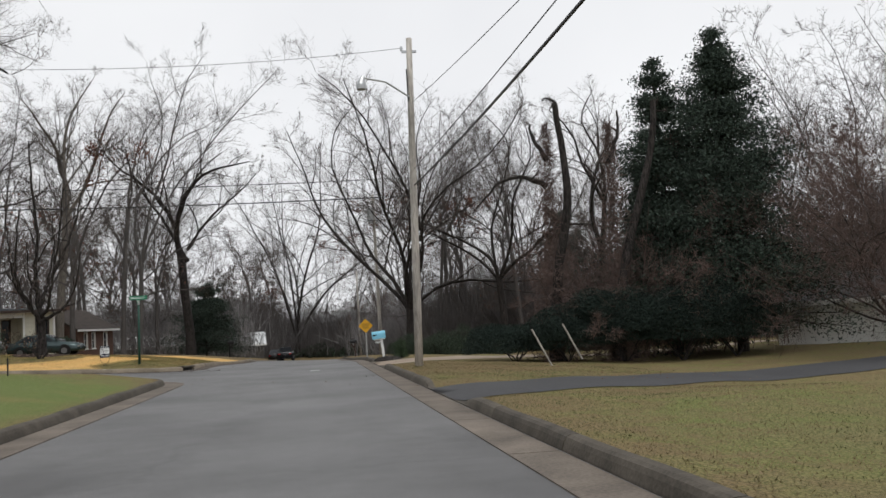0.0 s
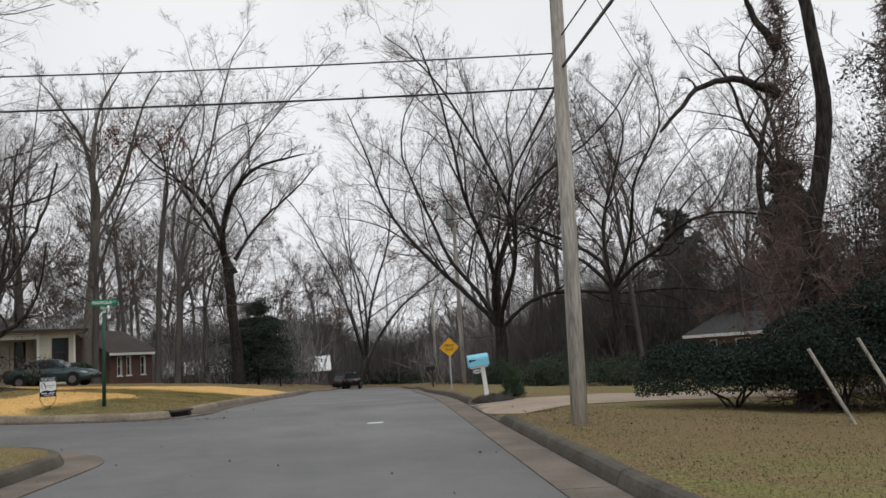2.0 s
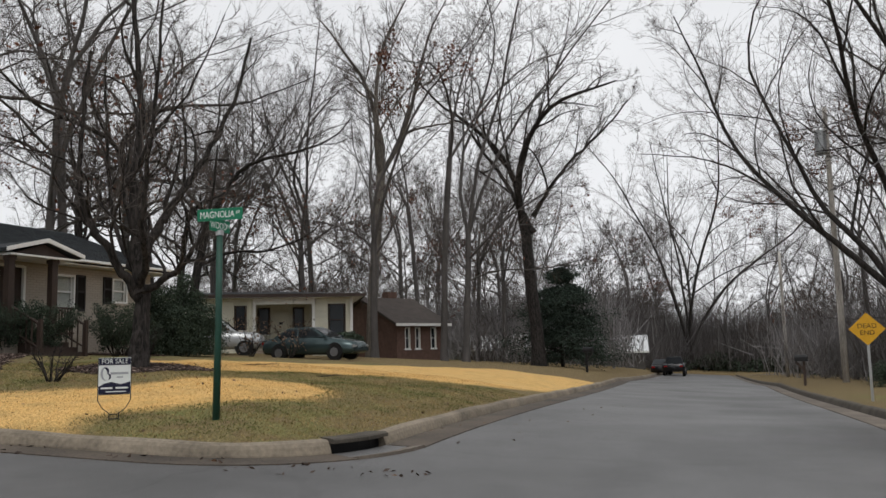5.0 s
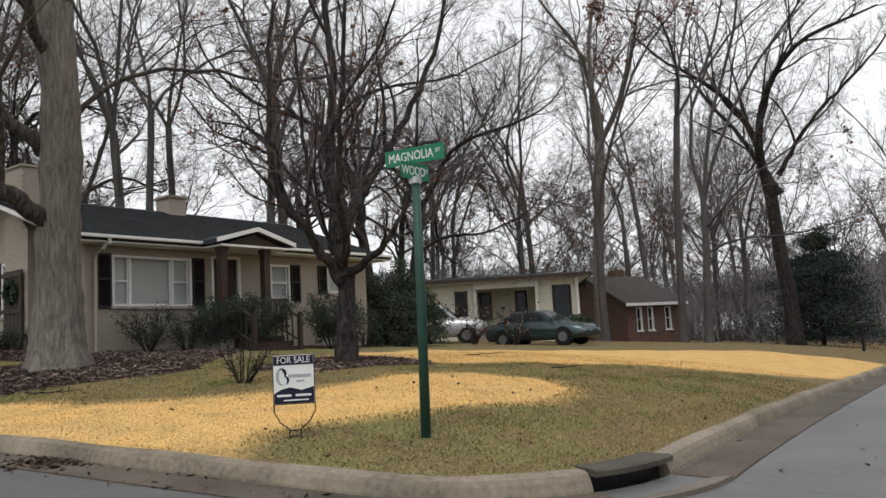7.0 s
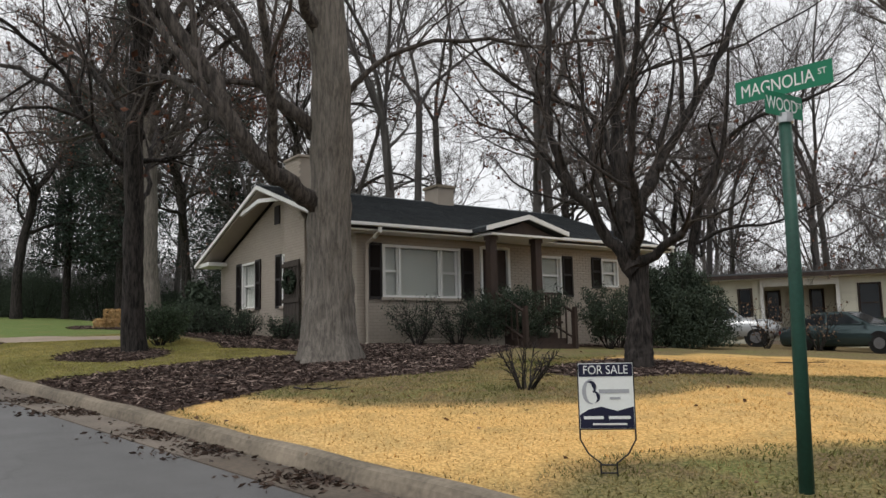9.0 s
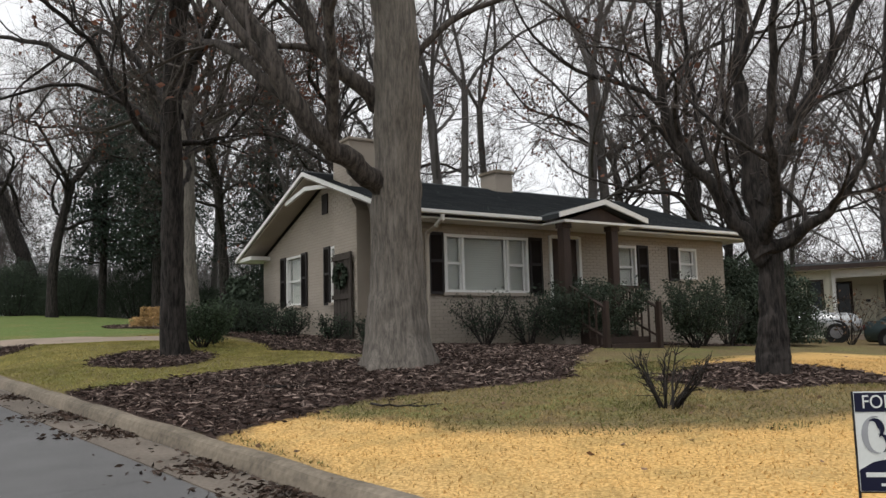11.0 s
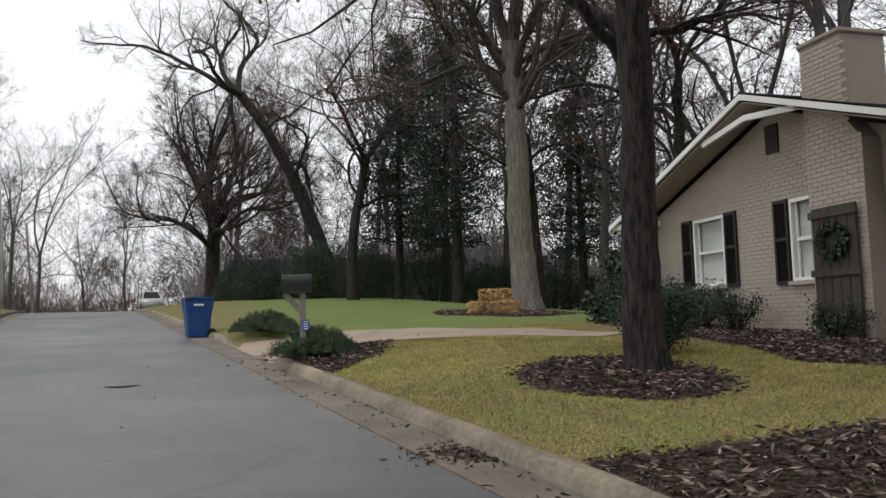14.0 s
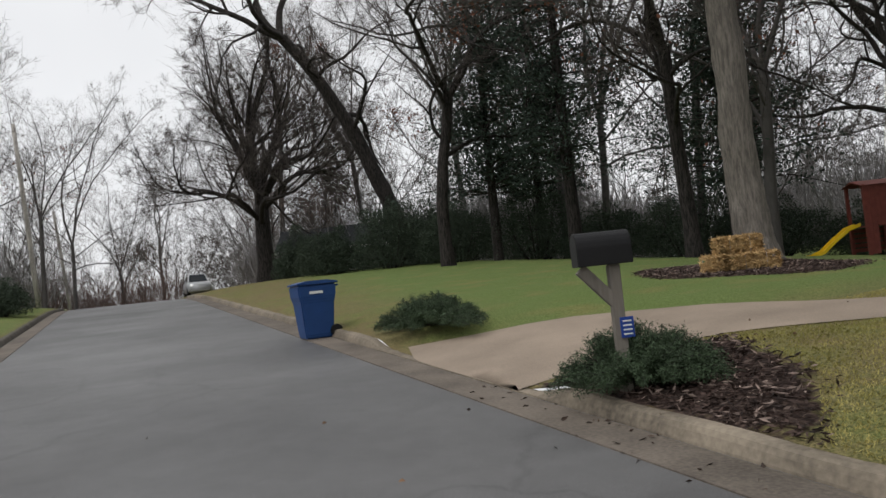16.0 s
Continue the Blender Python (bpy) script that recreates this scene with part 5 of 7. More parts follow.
def mailbox(label, x, y, rz, post_mat, box_mat, top, length, w, h, brace=True):
    mb = tagged(empty("mailbox", x, y, gz(x, y), rz), label, "mailbox")
    b = Build()
    b.box(-0.05, 0.05, -0.05, 0.05, -0.2, top)
    part("post", b, post_mat, mb, bevel=0.008)
    if brace:
        b = Build()
        b.box(-0.05, 0.05, -0.04, 0.04, 0, 0.42, pose(-0.3, 0, top - 0.02, 0, 138, 0))
        part("brace", b, post_mat, mb)
    b = Build()
    prof = [(-w / 2, 0), (w / 2, 0), (w / 2, h * 0.55)] + [(w / 2 * math.cos(a * math.pi / 8), h * 0.55 + h * 0.45 * math.sin(a * math.pi / 8)) for a in range(1, 8)] + [(-w / 2, h * 0.55)]
    b.extrude([(p[0], p[1] + top) for p in prof], "x", -length * 0.68, length * 0.32)
    part("box", b, box_mat, mb, bevel=0.006)
    return mb, prof


mb, _ = mailbox("sky-blue mailbox on a leaning white post beside the drive", 1.1, 35.15, 6, WHITE, SKYBLUE, 0.72, 0.52, 0.26, 0.3, False)
mb.matrix_basis = pose(1.1, 35.15, gz(1.1, 35.15) + 0.1, 0, -5, 6)
b = Build()
b.box(-0.32, -0.16, -0.137, -0.131, 0.86, 0.89).box(-0.32, -0.27, -0.142, -0.131, 0.84, 0.91)
part("flag", b, BLACK, mb, "dark flag lying against the box")
b = Build()
b.box(-0.3, 0.12, -0.1, 0.1, 0.68, 0.718)
part("shelf_board", b, WHITE, mb)
b = Build()
b.extrude([(-0.16 + 0.1 * math.cos(a * 0.449), 0.6 + 0.05 * math.sin(a * 0.449)) for a in range(14)], "y", -0.07, -0.06)
plate = part("number_plate", b, SIGN_WHITE, mb, "white oval plate")
b = Build()
for k in range(4):
    b.box(-0.225 + k * 0.035, -0.205 + k * 0.035, -0.075, -0.071, 0.575, 0.625)
part("writing_bar", b, BLACK, plate)
POST_WOOD = material("grey_brown_post_wood", (0.2, 0.18, 0.155), 0.9, 0.3, 3, 30, 0.3, stretch=(1, 1, 0.1))
mb2, _ = mailbox("black mailbox on a braced wooden post among junipers", -28.0, 31.15, 83, POST_WOOD, BLACK, 1.12, 0.5, 0.2, 0.3)
b = Build()
b.box(-0.01, 0.11, -0.065, -0.055, 0.47, 0.65)
STICKER_BLUE = material("sticker_blue", (0.02, 0.06, 0.3), 0.5, 0.1, 6, 60, 0)
tag = part("sticker", b, STICKER_BLUE, mb2, "blue and white notice on the post")
b = Build()
for k in range(4):
    b.box(0.01, 0.09, -0.069, -0.066, 0.495 + k * 0.038, 0.508 + k * 0.038)
part("writing_bar", b, SIGN_WHITE, tag)
mailbox("black mailbox on a dark post beside the street", -10.4, 66, 170, BLACK, BLACK, 0.95, 0.5, 0.2, 0.26)
mailbox("dark mailbox with pale door beside the dead-end road", -0.9, 62, 0, BROWN_WOOD, BLACK, 0.95, 0.5, 0.2, 0.26)

dead = tagged(empty("warning_sign", 0.2, 48.25, gz(0.2, 48.25), 4), "yellow diamond warning sign reading DEAD END", "road sign")
b = Build()
b.box(-0.03, 0.03, 0.0, 0.03, -0.2, 1.9)
part("post", b, STEEL, dead)
b = Build()
b.extrude([(0, 1.3), (0.4, 1.69), (0, 2.08), (-0.4, 1.69)], "y", -0.006, -0.002)
plate = part("sign_plate", b, YELLOW, dead)
for wd, z in (("DEAD", 1.76), ("END", 1.6)):
    text_part("lettering", wd, 0.16, BLACK, plate, pose(0, -0.0085, z, 90, 0, 0))

# wheeled bin
bin_ = tagged(empty("wheeled_bin", -37.35, 29.35, gz(-37.35, 29.35), 12), "blue plastic wheeled recycling bin standing in the gutter", "bin")
b = Build()
lv = [(0.0, 0.22, 0.26), (0.06, 0.24, 0.28), (0.7, 0.29, 0.33), (0.78, 0.31, 0.36), (1.02, 0.32, 0.38)]
vs, fs = [], []
for i, (z, hx, hy) in enumerate(lv):
    vs += [(-hx, -hy, z), (hx, -hy, z), (hx, hy, z), (-hx, hy, z)]
    if i:
        fs += [((i - 1) * 4 + j, (i - 1) * 4 + (j + 1) % 4, i * 4 + (j + 1) % 4, i * 4 + j) for j in range(4)]
fs += [(3, 2, 1, 0), (16, 17, 18, 19)]
b.add(vs, fs)
part("body", b, BLUE_BIN, bin_, bevel=0.025)
b = Build()
b.extrude([(-0.4, 1.025), (0.42, 1.025), (0.42, 1.06), (0.2, 1.1), (-0.2, 1.1), (-0.4, 1.055)], "x", -0.345, 0.345)
part("lid", b, BLUE_BIN, bin_, "dark blue domed lid", bevel=0.012)
b = Build()
b.tube([(-0.25, 0.42, 0.98), (0.25, 0.42, 0.98)], 0.02, 8)
part("handle", b, BLUE_BIN, bin_)
for sgn in (-1, 1):
    b = Build()
    b.tube([(sgn * 0.25, 0.32, 0.12), (sgn * 0.31, 0.32, 0.12)], 0.12, 16)
    part("wheel", b, BLACK, bin_, bevel=0.01)
b = Build()
b.box(-0.33, -0.322, -0.16, 0.1, 0.85, 0.9)
lab = part("label", b, SIGN_WHITE, bin_, "small white label with grey marks")
b = Build()
b.box(0.32, 0.326, -0.16, 0.1, 0.85, 0.9)
part("label", b, SIGN_WHITE, bin_)
# ---- trees ----
def fan(*limbs):
    """Limb courses given as (radius, end radius, (right, deep, up), ...) in the plane that faces the side street's corner."""
    return [(ra, rb, [(0.73 * r + 0.68 * d, 0.68 * r - 0.73 * d, u) for r, d, u in way]) for ra, rb, *way in limbs]


Tree(11, 19, 0.36, fork=0.33, leaders=4, spread=0.5, counts=(8, 6, 5), wobble=0.13, flare=0.58, sides=18, taper=0.12, hair=3, paths=[
    (0.165, 0.08, [(0.0, -0.05, 2.4), (0.3, -0.7, 2.72), (0.42, -1.35, 3.05), (0.4, -1.8, 3.65), (0.15, -2.15, 4.5), (-0.3, -2.8, 5.7), (-1.0, -3.5, 7.5), (-1.5, -4.1, 9.8)]),
    (0.125, 0.055, [(0.0, -0.1, 3.75), (-0.05, -0.7, 4.15), (-0.2, -1.1, 4.55), (-0.3, -1.35, 5.3), (-0.9, -1.9, 6.5), (-1.4, -2.4, 8.4)]),
    (0.05, 0.02, [(0.1, 0.15, 4.3), (0.6, 0.9, 5.15), (1.4, 2.0, 5.4), (2.5, 3.5, 5.25), (3.5, 4.9, 5.7)]),
    (0.09, 0.03, [(-0.1, 0.0, 4.9), (-1.2, 0.6, 5.8), (-2.4, 1.0, 7.2), (-3.2, 1.6, 9.0)]),
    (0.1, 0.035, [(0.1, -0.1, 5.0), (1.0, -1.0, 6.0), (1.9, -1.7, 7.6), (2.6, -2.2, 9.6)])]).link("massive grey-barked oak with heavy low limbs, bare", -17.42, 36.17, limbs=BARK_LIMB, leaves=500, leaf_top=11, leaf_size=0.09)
Tree(12, 9.8, 0.155, fork=0.165, leaders=0, counts=(7, 6, 4), wobble=0.15, sides=14, hair=1, taper=0.1, rise=0.5, reach=0.7, paths=fan(
    (0.1, 0.03, (0, 0, 1.4), (-0.35, 0.1, 1.9), (-0.75, 0.2, 2.5), (-1.1, 0.3, 3.3), (-1.15, 0.4, 4.4), (-1.0, 0.5, 6.2)),
    (0.13, 0.03, (0, 0, 1.45), (-0.1, -0.05, 2.4), (-0.15, -0.1, 3.6), (-0.05, -0.15, 5.2), (-0.2, -0.2, 7.2), (-0.3, -0.2, 9.4)),
    (0.1, 0.03, (-0.08, 0, 2.1), (0.3, -0.3, 2.8), (0.65, -0.5, 3.4), (1.3, -0.7, 4.5), (1.9, -0.9, 5.8), (2.3, -1.0, 7.4)),
    (0.08, 0.02, (0.0, 0, 1.5), (0.45, 0.3, 1.75), (0.85, 0.5, 2.1), (1.2, 0.6, 2.9), (1.4, 0.8, 4.4)),
    (0.08, 0.02, (0, 0, 1.6), (0.1, 0.7, 2.2), (0.0, 1.2, 3.2), (0.2, 1.6, 5.2), (0.3, 1.8, 7.0)),
    (0.07, 0.02, (0, 0, 1.5), (-0.2, -0.7, 2.1), (-0.5, -1.3, 3.0), (-0.7, -1.6, 4.8), (-0.8, -1.7, 6.6)))).link("bare ornamental tree forking low over its bark bed", -13.5, 39.2, BARK_DARK, TWIG)
Tree(13, 14.5, 0.2, fork=0.42, leaders=3, spread=0.45, counts=(8, 6, 5), wobble=0.11, hair=2, sides=14, taper=0.15, paths=[
    (0.08, 0.02, [(0, 0, 3.9), (-0.6, -0.7, 4.6), (-1.3, -1.5, 5.6), (-2.2, -2.4, 6.2), (-3.3, -3.3, 6.3), (-4.3, -4.0, 5.9)]),
    (0.09, 0.02, [(0, 0, 4.4), (-0.8, -0.3, 5.3), (-1.9, -0.7, 6.4), (-3.2, -1.0, 6.8), (-4.6, -1.4, 6.4)]),
    (0.07, 0.02, [(0, 0, 3.4), (0.4, -0.9, 4.2), (0.7, -1.7, 5.3), (1.1, -2.7, 5.9), (1.6, -3.7, 5.8)]),
    (0.06, 0.02, [(0, 0, 2.9), (-0.5, 0.3, 3.5), (-1.0, 0.5, 4.4), (-1.9, 0.9, 5.0), (-2.9, 1.4, 4.9)]),
    (0.05, 0.02, [(0, 0, 3.9), (0.4, 0.5, 3.9), (0.8, 0.9, 4.2), (1.1, 1.3, 5.2)]),
    (0.09, 0.02, [(0, 0, 4.9), (0.7, 0.4, 5.9), (1.7, 0.8, 6.9), (3.0, 1.1, 7.4)])]).link("bare dark-barked tree in a round bark bed", -22.35, 34.4, BARK_DARK, TWIG, leaves=350, leaf_size=0.07)
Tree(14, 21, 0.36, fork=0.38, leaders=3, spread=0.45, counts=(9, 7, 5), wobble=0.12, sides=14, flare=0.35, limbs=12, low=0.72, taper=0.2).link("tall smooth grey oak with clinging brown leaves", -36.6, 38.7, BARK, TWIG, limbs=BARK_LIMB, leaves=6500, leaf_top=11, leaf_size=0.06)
dark = Tree(28, 18, 0.27, fork=0.4, leaders=3, spread=0.6, limbs=5, counts=(8, 6, 5), wobble=0.16, hair=3, twig=0.008).link("dark bare tree among the pines", -46.5, 43.2, BARK_DARK, TWIG)
copy_thing(dark, pose(-54.5, 36.6, gz(-54.5, 36.6), 0, 0, 130))
copy_thing(dark, pose(-43.5, 50.5, gz(-43.5, 50.5), 0, 0, 250))
copy_thing(dark, pose(-40.5, 46.5, gz(-40.5, 46.5), 0, 0, 20))
for x, y, a in ((-30.5, 62, 75), (-34.5, 58, 190), (-28.5, 56.5, 310), (-38, 70, 10)):
    copy_thing(dark, pose(x, y, gz(x, y), 0, 0, a))
Tree(15, 21, 0.5, fork=0.6, leaders=4, spread=1.0, limbs=5, low=0.55, counts=(10, 7, 5), lean=(0.0, -0.52), bow=1.5, wobble=0.17, hair=3, taper=0.35, sides=12).link("bare leaning tree with crooked branches", -64, 37.2, BARK_DARK, TWIG)
dome = []
for k in range(17):
    az, up = k * 2.4, radians(8 + 68 * ((k * 7) % 17) / 16)
    foot, out, top = 3.4 + 2.4 * math.sin(up), 8.2 * math.cos(up), 4.8 + 11.8 * math.sin(up)
    dome.append((0.2 - 0.006 * k, 0.03, [(out * q ** 0.85 * math.cos(az + 0.5 * q * q), out * q ** 0.85 * math.sin(az + 0.5 * q * q), foot + (top - foot) * (q ** 1.25 + 0.22 * math.sin(6.28 * q) * math.cos(up))) for q in (0, 0.15, 0.35, 0.55, 0.75, 0.9, 1)]))
Tree(16, 16, 0.58, fork=0.4, leaders=3, spread=0.4, counts=(9, 7, 6), wobble=0.1, rise=0.2, hair=5, twig=0.009, reach=0.8, taper=0.3, paths=dome).link("wide bare round-crowned tree beside the side street", -76, 30, BARK_DARK, TWIG)
Tree(29, 9.5, 0.26, fork=0.2, leaders=6, spread=0.7, counts=(7, 6, 5), wobble=0.12, rise=0.25, hair=2, twig=0.011).link("low wide bare tree near the crest of the side street", -90, 31.5, BARK_DARK, TWIG_RED)
Tree(17, 20.5, 0.42, fork=0.46, leaders=2, spread=0.4, counts=(9, 7, 5), wobble=0.1, hair=3, twig=0.008, paths=[
    (0.17, 0.06, [(0, 0, 8.2), (-1.0, 0.3, 10.0), (-2.2, 0.5, 12.2), (-3.9, 0.8, 14.6), (-5.0, 1.0, 16.8)]),
    (0.13, 0.04, [(0, 0, 9.2), (1.3, -0.3, 11.0), (3.1, -0.8, 12.6), (4.8, -1.2, 13.8), (6.4, -1.4, 15.4)])]).link("tall bare forked tree with squirrel nests", -15.4, 75.4, BARK_DARK, TWIG)
Tree(18, 23, 0.34, fork=0.51, leaders=3, spread=0.42, counts=(9, 6, 5), wobble=0.08, taper=0.15, hair=3, twig=0.008).link("tall bare tree with a high forked crown", -25.2, 72.4, BARK, TWIG)
Tree(19, 20.5, 0.46, fork=0.17, leaders=7, spread=0.5, counts=(11, 8, 6), wobble=0.1, hair=3, twig=0.008).link("broad bare street tree with a dense crown", 3.3, 66, BARK_DARK, TWIG)
Tree(20, 18.5, 0.32, fork=0.3, leaders=5, spread=0.45, counts=(10, 8, 5), wobble=0.12, twig=0.008, hair=3).link("bare tree at the edge of the woods", 10, 62, BARK_DARK, TWIG)
Tree(21, 28, 0.5, fork=0.1, leaders=6, spread=0.42, counts=(9, 6, 5), wobble=0.08, rise=0.4, twig=0.012).link("bare many-stemmed tree beyond the parked pickup", -11.2, 125, BARK_DARK, TWIG)
Tree(22, 15, 0.35, fork=0.3, leaders=4, spread=0.6, counts=(8, 6, 5), wobble=0.14).link("bare tree on the opposite corner lawn", -9.5, 15.5, BARK_DARK, TWIG)
Tree(23, 15, 0.28, fork=0.4, leaders=3, spread=0.45, counts=(8, 6, 5), wobble=0.12).link("bare tree at the wood's edge behind the drive", 13.5, 48, BARK_DARK, TWIG)
for sd, x, y, h, lean, limb in ((24, 6.9, 30.2, 9.4, (0.03, 0.0), [(0.09, 0.03, [(0.1, 0, 6.0), (-0.7, -0.2, 6.3), (-1.6, -0.4, 6.1), (-2.4, -0.5, 5.3)]), (0.08, 0.03, [(0.2, 0, 6.9), (-0.25, 0, 7.8), (-0.3, 0, 8.2)])]),
                                (25, 9.0, 30, 9.6, (0.04, 0.02), [(0.08, 0.03, [(0.2, 0, 6.8), (0.7, 0.2, 7.9), (0.75, 0.3, 8.7)])])):
    Tree(sd, h, 0.21, fork=0.93, leaders=2, spread=0.8, counts=(2, 3, 3), lean=lean, wobble=0.35, taper=0.55, paths=limb, reach=0.5, sides=12).link("dead vine-hung tree with stubbed limbs", x, y, BARK_DARK, TWIG)
    rv = np.random.default_rng(sd)
    zz = 8.2 * rv.random(3600) ** 1.4
    az = rv.uniform(0, 6.28, 3600)
    rad = (0.2 + 0.9 * rv.random(3600) ** 2) * (1.15 - zz / 8.5)
    tagged(leaf_mesh("vine", rv, np.column_stack([x + rad * np.cos(az) + lean[0] * zz, y + rad * np.sin(az) + lean[1] * zz, gz(x, y) + zz]), 0.02, TWIG_RED, None, long=26), "tangled bare vines hanging round a dead trunk", "vine", kind="stuff")
Tree(26, 5.6, 0.12, fork=0.07, leaders=9, spread=0.5, counts=(9, 7, 5), wobble=0.12, rise=0.15, hair=3).link("bare reddish thicket tree beside the hedge", 10.2, 31.8, BARK_DARK, TWIG_RED)
Tree(27, 7.6, 0.14, fork=0.07, leaders=12, spread=0.95, counts=(12, 9, 7), wobble=0.12, rise=0.2, hair=6).link("bare reddish thicket tree before the white house", 18.0, 28.0, BARK_DARK, TWIG_RED)

# woods: a few kinds, many trees
KINDS = [Tree(40 + k, 25 + 2 * k, 0.27, fork=(0.32, 0.45, 0.38, 0.5, 0.28)[k], leaders=(3, 2, 4, 3, 3)[k], spread=(0.4, 0.35, 0.42, 0.38, 0.5)[k], counts=(10, 7, 5), limbs=(3, 4, 2, 0, 4)[k], wobble=0.1, sides=8, twig=0.011, flat=True, taper=0.2).link(
    "bare woodland tree, tall and thin", -30 - 6 * k, 128 + 5 * k, BARK_HAZED, TWIG, group="woods", leaves=800 if k % 2 else 150, leaf_top=11, leaf_size=0.13) for k in range(5)]
FAR_KINDS = [Tree(50 + k, 24 + 2 * k, 0.26, fork=(0.3, 0.42, 0.36, 0.2)[k], leaders=(4, 3, 3, 5)[k], spread=(0.45, 0.4, 0.5, 0.5)[k], counts=(8, 6, 4), limbs=3, wobble=0.1, sides=5, twig=0.017, flat=True).link(
    "bare far woodland tree, tall and thin", -40 - 8 * k, 135 + 5 * k, BARK_HAZED, TWIG, group="far woods") for k in range(4)]
SAPLINGS = [Tree(60 + k, 9.5, 0.12, fork=0.14, leaders=5 + k, spread=0.6, counts=(7, 6, 4), wobble=0.1, sides=5, twig=0.017, flat=True, hair=3).link(
    "small bare round-crowned tree in the far woods", -20 - 7 * k, 131 + 4 * k, BARK_HAZED, TWIG, group="far small trees") for k in range(3)]
rng = np.random.default_rng(5)
NEAR_WOOD = [(-29, 70.5), (-31.5, 76), (-34, 68), (-27, 84), (-37, 74), (-21.5, 88), (-31, 90), (-38.5, 66), (-19.4, 70.0), (-18.4, 70.8), (-22.0, 66.4), (-31, 54), (-33.5, 47.5), (-36, 50), (-31.5, 53), (-39, 49), (-34, 62), (-24.5, 90), (7, 75), (13, 70), (18, 66), (21, 56), (15, 80), (4, 88), (-3, 132), (1, 128), (-17, 122), (5, 118), (24, 46), (26, 62),
             (-46, 46), (-52, 47), (-57, 43), (-42, 56), (-61, 47), (-67, 44), (-71, 41), (-84, 38), (-90, 32), (-58, 54), (-73, 13), (-86, 9), (-68, 41.5)]
for i, (x, y) in enumerate(NEAR_WOOD):
    s = rng.uniform(0.55, 0.7) * (0.72 if x > 17 else 1) if x > 2 else rng.uniform(0.68, 0.86)
    m = pose(x, y, gz(x, y), 0, 0, rng.uniform(0, 360))
    t = copy_thing(KINDS[i % 5], m)
    t.scale = (s, s, s)
count = 0
for k in range(38):
    x, y = rng.uniform(-150, -100), rng.uniform(-25, 42)
    t = copy_thing(FAR_KINDS[k % 4], pose(x, y, gz(x, y), 0, 0, rng.uniform(0, 360)))
    s = rng.uniform(0.5, 0.85)
    t.scale = (s, s, s)
while count < 62:
    az, r = rng.uniform(-52, 118), rng.uniform(62, 150)
    x, y = -8 - r * math.sin(radians(az)), 32 + r * math.cos(radians(az))
    if road_s(x, y) < 4 or (-24 < x < 5 and y < 124) or (x < -50 and 8 < y < 42 and x > -95):
        continue
    s = rng.uniform(0.4, 0.6) if x > 4 else rng.uniform(0.6, 0.95)
    t = copy_thing(FAR_KINDS[count % 4], pose(x, y, gz(x, y), 0, 0, rng.uniform(0, 360)))
    t.scale = (s, s, s)
    count += 1
# undergrowth: thin stems and brush at the feet of the woods, in one mass
def undergrowth(label, spots, rng, hi, mat, per=70, wide=0.02):
    pos = np.repeat(np.array(spots), per, 0)
    n = len(pos)
    h = np.repeat(rng.uniform(hi * 0.4, hi, len(spots)), per)[:, None]
    p = np.column_stack([pos[:, 0], pos[:, 1], land_z(pos[:, 0], pos[:, 1]) - 0.1]) + rng.normal(0, 1, (n, 3)) * np.array([1.4, 1.4, 0.0])
    start = p + np.array([0, 0, 1]) * h * rng.uniform(0, 0.55, (n, 1))
    out = rng.normal(0, 0.45, (n, 3)) + np.array([0, 0, 1.3])
    out /= np.linalg.norm(out, axis=1, keepdims=True)
    side = np.cross(out, rng.normal(0, 1, (n, 3)))
    side /= np.linalg.norm(side, axis=1, keepdims=True) + 1e-9
    w = wide * rng.uniform(0.5, 1.4, (n, 1))
    tip = start + out * h * rng.uniform(0.3, 0.75, (n, 1))
    v = np.stack([start - side * w, start + side * w, tip + side * w * 0.3, tip - side * w * 0.3], 1).reshape(-1, 3)
    tagged(link_mesh("undergrowth", v, np.arange(4 * n).reshape(-1, 4), mat), label, "undergrowth", kind="stuff")


spots = []
while len(spots) < 1100:
    az, r = rng.uniform(-56, 122), 58 + 110 * rng.random() ** 1.5
    x, y = -8 - r * math.sin(radians(az)), 32 + r * math.cos(radians(az))
    if road_s(x, y) > 3 and not (-30 < x < 3 and y < 84) and not (x < -45 and 12 < y < 40 and x > -80):
        spots.append((x, y))
for k in range(34):
    x, y = (rng.uniform(7, 45), rng.uniform(64, 125)) if k < 22 else (rng.uniform(18, 42), rng.uniform(38, 64))
    t = copy_thing(FAR_KINDS[k % 4], pose(x, y, gz(x, y), 0, 0, rng.uniform(0, 360)))
    s = rng.uniform(0.42, 0.65)
    t.scale = (s, s, s)
for x, y in ((6, 72), (9, 78), (5.5, 84), (12, 66), (8.5, 90), (16, 74), (14, 84), (20, 70), (3.5, 96), (11, 97), (24, 80)):
    t = copy_thing(KINDS[int(x + y) % 5], pose(x, y, gz(x, y), 0, 0, x * 31))
    s = rng.uniform(0.6, 0.78)
    t.scale = (s, s, s)
for x, y in ((-66, 13), (-72, 17.5), (-78, 11), (-84, 17), (-90, 12), (-95, 19), (-70, 6), (-62, 8)):
    t = copy_thing(KINDS[int(-x) % 5], pose(x, y, gz(x, y), 0, 0, x * 7))
    s = rng.uniform(0.38, 0.55)
    t.scale = (s, s, s)
for k, (x, y) in enumerate(spots[:85]):
    t = copy_thing(SAPLINGS[k % 3], pose(x, y, gz(x, y), 0, 0, k * 67))
    s = rng.uniform(0.7, 1.25)
    t.scale = (s, s, s)
